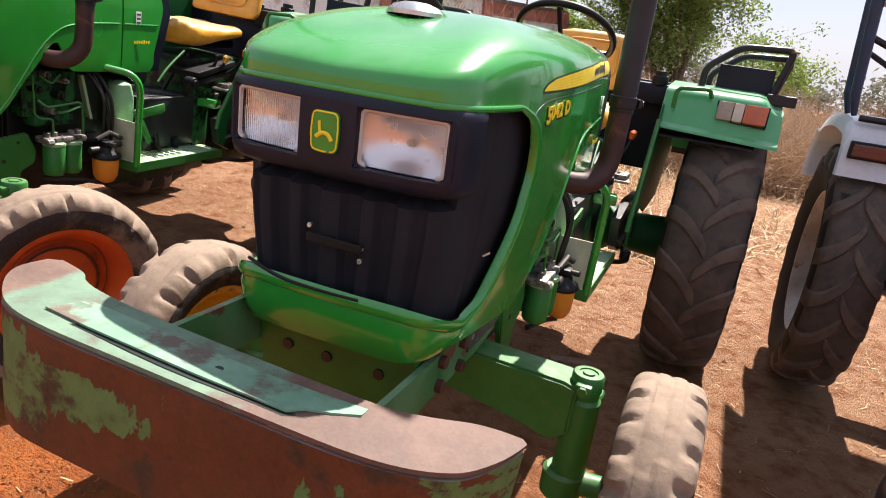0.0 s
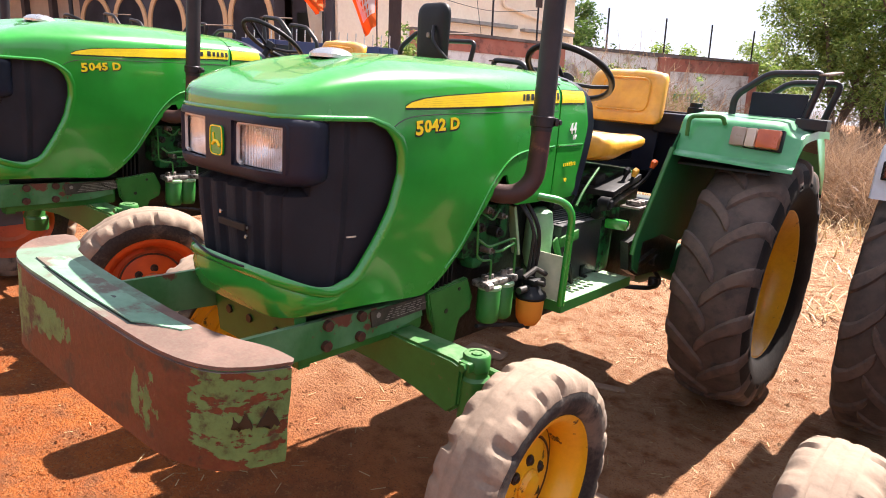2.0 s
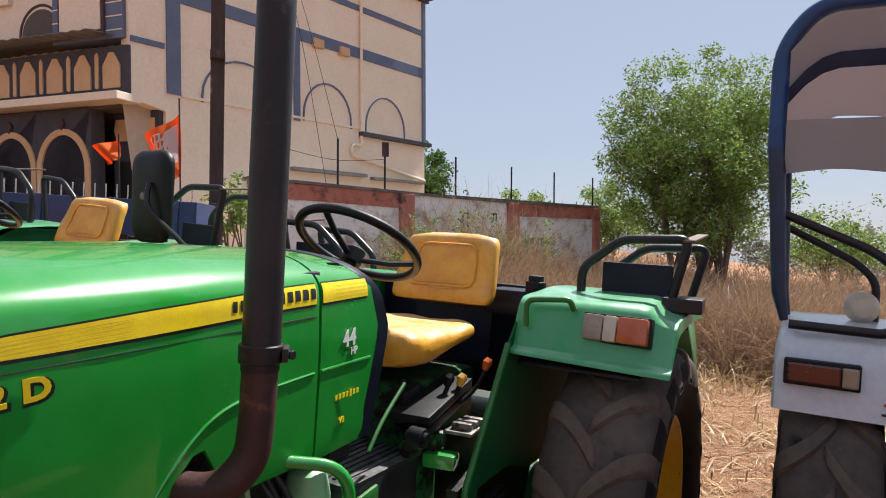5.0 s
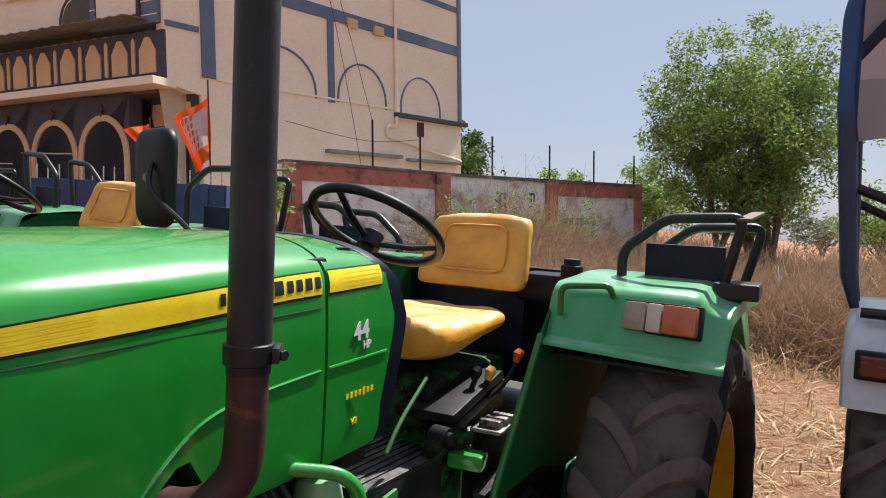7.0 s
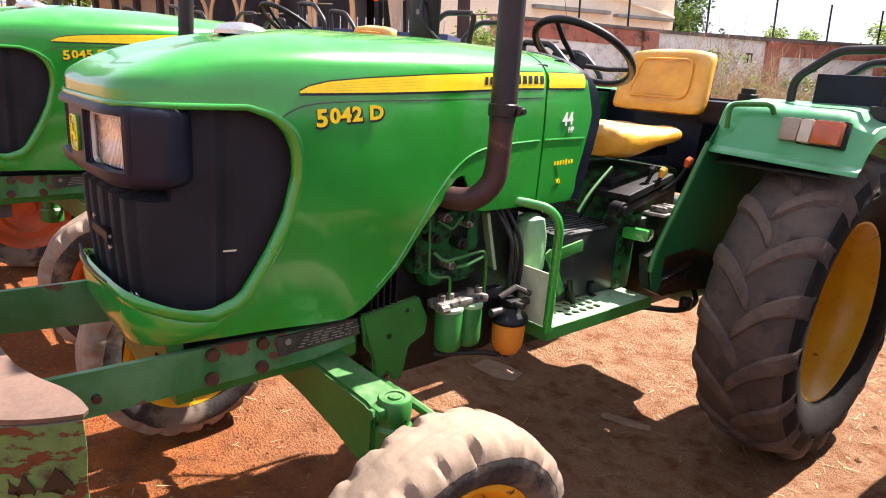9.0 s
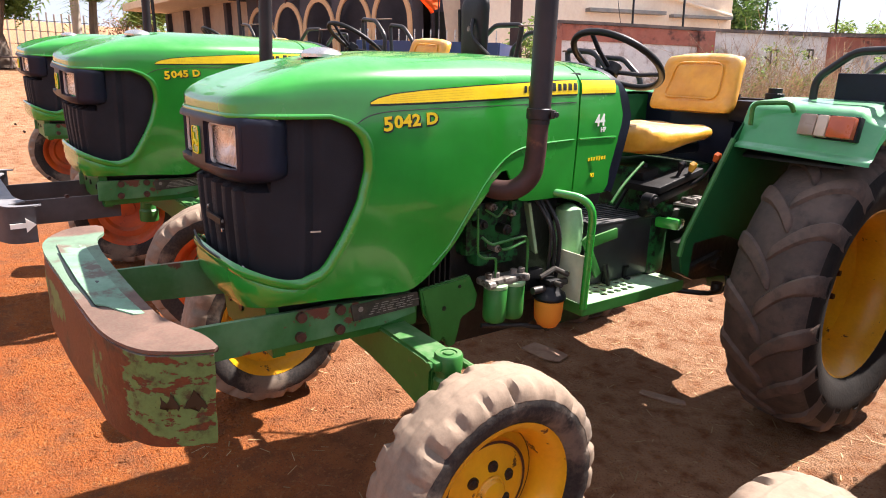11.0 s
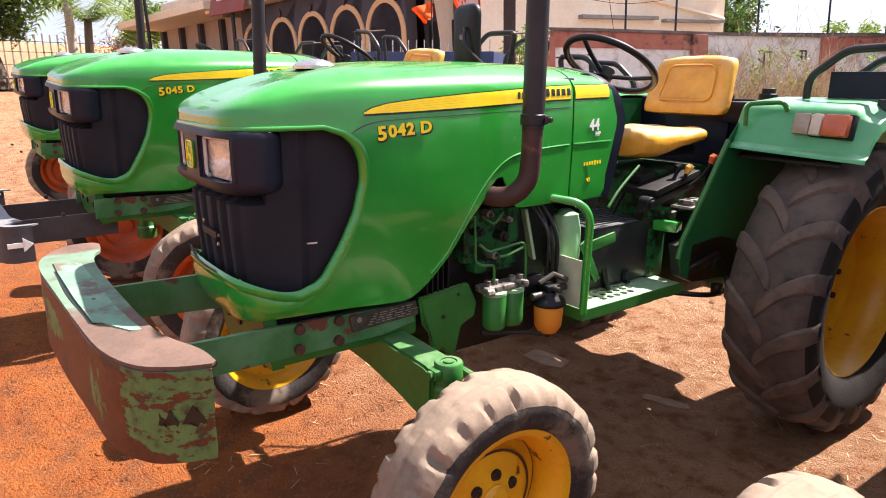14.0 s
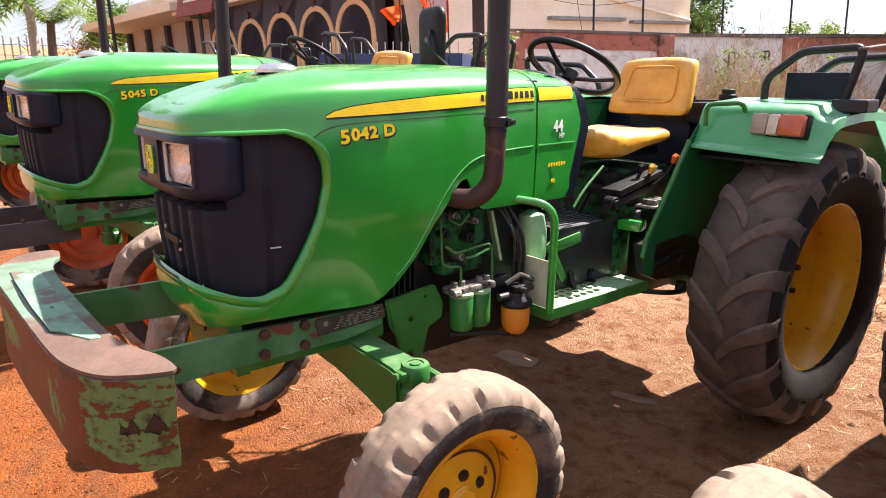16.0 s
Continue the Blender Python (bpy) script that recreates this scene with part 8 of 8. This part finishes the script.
M_LEAF_MID = leaf_mat("shade_tree_leaf", (0.06, 0.13, 0.025), (0.14, 0.24, 0.05), 0.45)
M_STRAW = leaf_mat("dry_straw", (0.32, 0.20, 0.085), (0.64, 0.46, 0.24), 0.25)
M_TWIG = leaf_mat("dry_twig", (0.20, 0.115, 0.068), (0.52, 0.36, 0.22), 0.2)
# Greyed leaf tones carry the distance haze in their colour.
M_HAZE = leaf_mat("haze_greyed_leaf", (0.16, 0.18, 0.13), (0.24, 0.25, 0.19), 0.3)


def mesh_obj(name, verts, faces, material, parent=None, label=""):
    me = bpy.data.meshes.new(name)
    me.from_pydata(verts, [], faces)
    me.materials.append(material)
    ob = new(name, me)
    if parent:
        ob.parent = parent
    if label:
        ob["label"] = label
    return ob


def leaves(name, clumps, count, size, material, parent, rng, droop=0.4):
    """Many small pointed leaves scattered round clump centres."""
    V, F = [], []
    for _ in range(count):
        c, r = clumps[int(rng.random() * len(clumps))]
        d = Vector((rng.gauss(0, 1), rng.gauss(0, 1), rng.gauss(0, 0.8)))
        d = d.normalized() * r * (0.35 + 0.75 * rng.random() ** 0.6)
        p = c + d
        a = Vector((rng.gauss(0, 1), rng.gauss(0, 1), rng.gauss(-droop, 0.6))).normalized()
        b = a.cross(Vector((rng.gauss(0, 1), rng.gauss(0, 1), rng.gauss(0, 1)))).normalized()
        s = size * (0.6 + 0.8 * rng.random())
        k = len(V)
        V += [p, p + a * s * 0.5 + b * s * 0.22, p + a * s, p + a * s * 0.5 - b * s * 0.22]
        F.append((k, k + 1, k + 2, k + 3))
    return mesh_obj(name, V, F, material, parent)


def tree(at, height, crown_r, seed, leaf, count, size, label, trunk_h=0.3, stems=1, wide=1.0, trunk_r=0.12, full=0, fine=1.0):
    rng = random.Random(seed)
    base = YARD @ Vector((*at, ground_h(*at)))
    t = thing("tree", label, "tree", Matrix.Translation(base))
    bm = BM()
    clumps = []
    for s in range(stems):
        a0 = rng.random() * 6.28
        lean = Vector((math.cos(a0), math.sin(a0), 0)) * (0.15 * height if stems > 1 else 0.04 * height)
        top = Vector((0, 0, trunk_h * height)) + lean * 0.6
        tube(bm, smooth_line([lean * 0.1, lean * 0.3 + Vector((0, 0, trunk_h * height * 0.5)), top], 4), 0, 8, radii=[trunk_r * (1 - 0.4 * i / 8) for i in range(9)])
        limbs = max(5, 11 // stems)
        for i in range(limbs):
            a = 2 * math.pi * i / limbs + rng.random()
            up = (0.05 + 0.95 * rng.random()) * (0.72 if full else 1.0) if stems > 1 else 0.25 + 0.75 * rng.random()
            tip = Vector((math.cos(a) * crown_r * wide * (1.05 - 0.55 * up) * (0.7 + 0.4 * rng.random()), math.sin(a) * crown_r * (1.05 - 0.55 * up) * (0.7 + 0.4 * rng.random()), height * (trunk_h + 0.12 + (0.86 - trunk_h) * up))) + lean * 0.5
            mid = top.lerp(tip, 0.5) + Vector((rng.gauss(0, 0.1), rng.gauss(0, 0.1), 0.06 * height))
            tube(bm, smooth_line([top - Vector((0, 0, 0.1 * height * rng.random())), mid, tip], 4), 0, 6, radii=[trunk_r * 0.5 * (1 - 0.85 * q / 8) for q in range(9)])
            for f, r in ((1.0, 0.32), (0.8, 0.38), (0.6, 0.36)):
                q = top.lerp(tip, f) + Vector((rng.gauss(0, 0.12), rng.gauss(0, 0.12), rng.gauss(0, 0.1))) * crown_r
                clumps.append((q, crown_r * r * fine * (0.7 + 0.6 * rng.random())))
                for _ in range(2):
                    q2 = q + Vector((rng.gauss(0, 1), rng.gauss(0, 1), rng.gauss(0, 0.8))) * crown_r * 0.22
                    clumps.append((q2, crown_r * 0.16))
                    tube(bm, [q, q2], 0, 4, radii=[trunk_r * 0.07, trunk_r * 0.03])
    for _ in range(full):
        d = Vector((rng.gauss(0, 1), rng.gauss(0, 1), rng.gauss(0, 1))).normalized() * rng.random() ** 0.45
        clumps.append((Vector((d.x * crown_r * 0.98, d.y * crown_r * 0.98, height * 0.59 + d.z * height * 0.37)), crown_r * fine * (0.16 + 0.14 * rng.random())))
    part("trunk", bm, M_BARK, t, "brown branching trunk", smooth=50)
    cr = leaves("crown", clumps, count, size, leaf, t, rng)
    cr["kind"] = "stuff"
    return t


tree((-1.3, 17.4), 6.75, 2.4, 3, M_LEAF, 70000, 0.09, "leafy green neem tree beyond the dry growth", 0.16, 3, 0.8, 0.15, 190, 0.58)
tree((-20.0, 0.0), 5.6, 2.0, 5, M_LEAF_MID, 46000, 0.15, "large dark green shade tree at the yard's edge", 0.17, 1, 1.0, 0.30, 34)
tree((-7.1, 7.45), 2.2, 0.42, 15, M_LEAF, 900, 0.10, "small leafy green plant by the wall's end", 0.35, 2, 1.0, 0.03)
tree((-33.0, -0.8), 3.6, 1.7, 12, M_LEAF, 5000, 0.22, "pale green tree behind the fence", 0.35, 2, 1.0, 0.10)
tree((-27.0, 5.55), 2.9, 1.1, 6, M_LEAF, 5000, 0.16, "small olive green tree by the road", 0.45, 1, 1.0, 0.08)
tree((-28.0, 4.6), 1.9, 1.0, 14, M_TWIG, 900, 0.12, "bare dry tree by the road", 0.3, 2, 1.0, 0.05)
tree((-12.4, 21.0), 3.7, 1.9, 7, M_LEAF_DARK, 12000, 0.16, "green tree behind the compound wall", 0.35, 2, 1.0, 0.14)
tree((-9.0, 24.0), 3.0, 1.5, 8, M_LEAF, 7200, 0.14, "thin pale green tree behind the wall", 0.35, 2, 1.0, 0.1)
tree((-6.2, 27.0), 3.6, 1.6, 9, M_LEAF, 7200, 0.15, "thin pale green tree behind the wall", 0.35, 2, 1.0, 0.1)
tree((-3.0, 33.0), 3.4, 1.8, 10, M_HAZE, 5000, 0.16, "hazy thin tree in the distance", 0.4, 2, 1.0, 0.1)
tree((1.9, 26.0), 3.2, 1.7, 11, M_LEAF, 6000, 0.13, "small bushy tree in the field", 0.3, 3, 1.0, 0.08)
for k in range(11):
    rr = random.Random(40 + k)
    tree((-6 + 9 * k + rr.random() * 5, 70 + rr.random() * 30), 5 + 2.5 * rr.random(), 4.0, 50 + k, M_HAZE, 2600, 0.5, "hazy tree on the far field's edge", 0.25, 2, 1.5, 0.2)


def palm(at, h, seed):
    rng = random.Random(seed)
    t = thing("palm", "tall palm with drooping fronds", "tree", Matrix.Translation(YARD @ Vector((*at, ground_h(*at)))))
    bm = BM()
    tube(bm, smooth_line([(0, 0, -0.3), (0.1, 0, h * 0.5), (0.05, 0.1, h)], 6), 0, 8, radii=[0.17 - 0.004 * i for i in range(13)])
    part("trunk", bm, M_BARK, t, smooth=True)
    for i in range(20):
        a = 2 * math.pi * i / 20 + rng.random() * 0.3
        up = rng.random()
        d = Vector((math.cos(a), math.sin(a), 0))
        L = 1.9 + 0.6 * rng.random()
        sp = smooth_line([Vector((0.05, 0.1, h)), Vector((0.05, 0.1, h)) + d * L * 0.45 + Vector((0, 0, 0.35 + 0.5 * up)), Vector((0.05, 0.1, h)) + d * L + Vector((0, 0, -1.3 + 1.2 * up))], 9)
        V, F = [], []
        for j, p in enumerate(sp):
            w = 0.5 * math.sin(math.pi * (j + 1) / (len(sp) + 1)) + 0.08
            side = d.cross(Vector((0, 0, 1)))
            for sg in (-1, 1):
                for q in (0, 0.5):
                    b = p + d * 0.06 * q
                    k = len(V)
                    V += [b, b + d * 0.05, b + side * sg * w + d * 0.22 + Vector((0, 0, -w * 0.5))]
                    F.append((k, k + 1, k + 2))
        mesh_obj("frond", V, F, M_LEAF, t)


palm((-25.0, 3.05), 2.15, 1)


def concrete_pole():
    p = thing("utility_pole", "pale concrete utility pole carrying two wires", "pole", YARD @ pose(-24.0, 2.38, ground_h(-24.0, 2.38) - 0.1))
    bm = BM()
    tube(bm, [(0, 0, 0), (0, 0, 3.5), (0.05, 0.0, 7.5)], 0.12, 10, radii=[0.15, 0.13, 0.09])
    part("shaft", bm, M_FENCE, p, smooth=50)
    for k, z in enumerate((4.6, 5.0)):
        bm = BM()
        tube(bm, smooth_line([(0, 0, z), (4.5, 5.5, z - 0.75), (9.5, 11.0, z - 0.3)], 8), 0.012, 5)
        part("wire", bm, M_STEEL, p)


M_FENCE = mat("grey_stone_post", (0.42, 0.38, 0.33), (0.34, 0.31, 0.27), 3.0, 0.9, bump=0.004)
concrete_pole()


def dry_grass():
    """Dry standing grass and thorn scrub behind the row."""
    rng = random.Random(21)
    V, F = [], []
    def blade(p, h, lean, w):
        a = rng.random() * 6.283
        d = Vector((math.cos(a), math.sin(a), 0))
        s = Vector((-d.y, d.x, 0)) * w
        q1 = p + d * lean * 0.35 + Vector((0, 0, h * 0.6))
        q2 = p + d * lean + Vector((0, 0, h * (0.95 - 0.3 * rng.random())))
        k = len(V)
        V.extend([p - s, p + s, q1 + s * 0.8, q1 - s * 0.8, q2])
        F.append((k, k + 1, k + 2, k + 3))
        F.append((k + 3, k + 2, k + 4))
    for _ in range(56000):
        x = -9 + 22 * rng.random()
        y = 3.7 + 18.5 * rng.random() ** 1.4
        # a trodden track stays bare near the tractors
        dens = noise.noise(Vector((x * 0.45, y * 0.45, 2))) + 0.1 + 0.10 * (y - 5)
        if dens < rng.random() * 0.5 or (x < -5.2 and y < 9):
            continue
        h = (0.12 + 0.45 * rng.random()) * (0.25 + min(1.3, 0.15 * max(0, y - 5.5)))
        blade(Vector((x, y, ground_h(x, y))), h, 0.45 * rng.random() + 0.05, 0.005 + 0.004 * rng.random())
    g = mesh_obj("dry_grass", V, F, M_STRAW)
    g.matrix_basis = YARD
    tagged(g, "dry straw-coloured standing grass behind the tractors", "grass", kind="stuff")


dry_grass()


def scrub(at, r, h, n, seed):
    rng = random.Random(seed)
    V, F = [], []
    for _ in range(n):
        a, q = rng.random() * 6.283, rng.random() ** 0.6
        p = Vector((at[0] + math.cos(a) * r * q * 1.5, at[1] + math.sin(a) * r * q, ground_h(*at) - 0.02))
        d = Vector((rng.gauss(0, 0.75), rng.gauss(0, 0.75), 1.0)).normalized()
        L = h * (0.45 + 0.65 * rng.random()) * (1.1 - 0.4 * q)
        w = 0.004 + 0.006 * rng.random()
        for seg in range(4):
            e = p + d * L / 4
            s = d.cross(Vector((rng.gauss(0, 1), rng.gauss(0, 1), 0.2))).normalized() * w * (1 - seg * 0.2)
            k = len(V)
            V.extend([p - s, p + s, e + s * 0.75, e - s * 0.75])
            F.append((k, k + 1, k + 2, k + 3))
            if seg > 0:
                tw = (d + Vector((rng.gauss(0, 0.8), rng.gauss(0, 0.8), rng.gauss(0, 0.5)))).normalized() * L * 0.22
                k = len(V)
                V.extend([p - s * 0.6, p + s * 0.6, p + tw])
                F.append((k, k + 1, k + 2))
            p = e
            d = (d + Vector((rng.gauss(0, 0.35), rng.gauss(0, 0.35), rng.gauss(-0.05, 0.2)))).normalized()
    o = mesh_obj("dry_bush", V, F, M_TWIG)
    o.matrix_basis = YARD
    tagged(o, "tangled dry brown thorn bush by the wall", "bush", "dry bushes", kind="stuff")


for k, (x, y, r, h) in enumerate([(-3.9, 11.2, 1.1, 1.3), (-2.6, 12.6, 1.2, 1.5), (-1.4, 12.4, 1.1, 1.5), (-3.2, 9.8, 0.8, 1.4), (-0.2, 12.2, 1.2, 1.4), (1.2, 12.8, 1.2, 1.3), (2.6, 12.0, 1.3, 1.4), (4.2, 12.5, 1.4, 1.4),
                                  (6.0, 11.0, 1.4, 1.3), (0.4, 14.5, 1.3, 1.5), (3.2, 15.5, 1.5, 1.5), (8.2, 12.5, 1.5, 1.4), (-2.0, 14.4, 1.0, 1.7), (-1.0, 10.9, 1.0, 1.2), (0.6, 10.8, 1.1, 1.1), (2.0, 10.6, 1.1, 1.1), (3.6, 10.6, 1.2, 1.1), (5.0, 13.4, 1.4, 1.4), (-4.6, 9.6, 0.8, 1.1)]):
    scrub((x, y), r, h, 1500, 100 + k)
for k, (x, y) in enumerate(((-0.9, 9.6), (0.1, 9.9), (0.9, 9.3), (1.8, 10.2), (2.9, 9.6), (-2.2, 10.4))):
    scrub((x, y), 0.9, 1.55, 1500, 200 + k)
# creepers and thorn growth against the wall
for k in range(11):
    q = WP + WU * (1.3 + 0.62 * k) + Vector((WU.y, -WU.x, 0)) * (0.55 + 0.25 * (k % 3))
    scrub((q.x, q.y), 0.62, (1.2, 2.0, 2.6, 2.8, 2.6, 2.8, 2.5, 1.8, 1.3, 1.1, 1.2)[k], (360, 420, 620, 700, 700, 700, 620, 420, 360, 360, 360)[k], 300 + k)
for k, (at, h) in enumerate((((1.9, 2.6), 1.5), ((3.2, 2.2), 1.9), ((4.3, 2.4), 1.7), ((5.2, 3.2), 1.5))):
    q = WP + WU * at[0] + Vector((WU.y, -WU.x, 0)) * (0.5 + 0.12 * at[1])
    tree((q.x, q.y), h + 0.35, 0.55, 700 + k, M_LEAF, 900, 0.07, "thin leafy creeper among dry thorns by the wall", 0.25, 2, 1.2, 0.012)
# far scrub that hides the field
for k in range(22):
    rr = random.Random(500 + k)
    scrub((-6 + 1.7 * k + rr.random(), 17 + 6 * rr.random()), 1.5, 1.5 + 0.6 * rr.random(), 1300, 500 + k)


def litter():
    """Loose straw, chips and small stones on the yard."""
    rng = random.Random(9)
    V, F = [], []
    for _ in range(30000):
        x, y = -3 + 9 * rng.random(), -0.7 + 9.7 * rng.random() ** 0.8
        if rng.random() > 0.22 + 0.10 * y:
            continue
        a, L, w = rng.random() * 3.14, (0.012 + 0.055 * rng.random()) * (1.0 + 0.35 * max(0.0, y - 2.5)), 0.0010 + 0.0016 * rng.random()
        z = ground_h(x, y) + 0.006
        d, s = Vector((math.cos(a), math.sin(a), rng.gauss(0, 0.08))), Vector((-math.sin(a), math.cos(a), 0)) * w
        p = Vector((x, y, z))
        k = len(V)
        V.extend([p - s, p + s, p + d * L + s, p + d * L - s])
        F.append((k, k + 1, k + 2, k + 3))
    o = mesh_obj("straw_litter", V, F, M_STRAW)
    o.matrix_basis = YARD
    tagged(o, "scattered dry straw on the earth", "straw", kind="stuff")
    V, F = [], []
    for _ in range(3600):
        x, y = -3.2 + 7.5 * rng.random(), -1.5 + 8 * rng.random()
        r = 0.003 + 0.010 * rng.random() ** 4 + (0.012 if rng.random() < 0.02 else 0)
        z = ground_h(x, y) + r * 0.3
        k = len(V)
        for dx, dy, dz in ((1, 0, 0), (0, 1, 0), (-1, 0, 0), (0, -1, 0), (0, 0, 1)):
            V.append(Vector((x + dx * r * (0.7 + 0.6 * rng.random()), y + dy * r * (0.7 + 0.6 * rng.random()), z + dz * r * 0.8)))
        F += [(k, k + 1, k + 4), (k + 1, k + 2, k + 4), (k + 2, k + 3, k + 4), (k + 3, k, k + 4)]
    o = mesh_obj("pebbles", V, F, M_SOIL)
    o.name = "gravel"
    o.matrix_basis = YARD
    tagged(o, "small clods and stones on the red earth", "gravel", kind="stuff")


litter()


def board(at, rot, l, w):
    bm = BM()
    o = [(-l / 2, -w / 2), (l * 0.2, -w * 0.55), (l / 2, -w * 0.3), (l * 0.46, w * 0.4), (0.1 * l, w / 2), (-l * 0.48, w * 0.35)]
    prism(bm, o, 0, 0.008, "z")
    b = part("wood_scrap", bm, M_SCRAP)
    b.matrix_basis = YARD @ pose(at[0], at[1], ground_h(*at) + 0.003, 1, 2, rot)
    tagged(b, "broken brown board scrap lying on the earth", "board", "scraps on the ground")


M_SCRAP = mat("weathered_board", (0.26, 0.155, 0.10), (0.34, 0.22, 0.15), 12.0, 0.85, bump=0.003, bscale=40)
board((0.27, 1.51), 25, 0.22, 0.05)
board((-0.41, 1.38), 10, 0.24, 0.14)
board((0.72, 0.62), 5, 0.16, 0.04)


def wooden_bench():
    b = thing("bench", "low weathered wooden bench at the yard's far edge", "bench", YARD @ pose(-19.6, 0.13, ground_h(-19.6, 0.13) + 0.05, 0, 0, 86))
    bm = BM()
    box(bm, (0, 0, 0.29), (0.66, 0.22, 0.035), 0.01)
    part("bench_top", bm, M_POLE, b)
    for x in (-0.27, 0, 0.27):
        bm = BM()
        box(bm, (x, 0, 0.13), (0.045, 0.18, 0.29), 0.01)
        part("leg", bm, M_POLE, b)


wooden_bench()


def far_fence():
    f = thing("fence", "grey post fence at the yard's far edge", "fence", YARD)
    rng = random.Random(3)
    for k in range(24):
        bm = BM()
        x, y = -29.0 - 0.04 * k, -2.5 + 0.27 * k
        box(bm, (x, y, ground_h(x, y) + 0.75 + 0.15 * rng.random()), (0.05, 0.06, 1.7), 0.01)
        part("post", bm, M_FENCE, f)
    for z in (0.5, 1.0, 1.4):
        bm = BM()
        tube(bm, [(-29.0, -2.5, ground_h(-29, -2.5) + z), (-29.9, 3.8, ground_h(-29.9, 3.8) + z)], 0.012, 5)
        part("fence_wire", bm, M_STEEL, f)


far_fence()
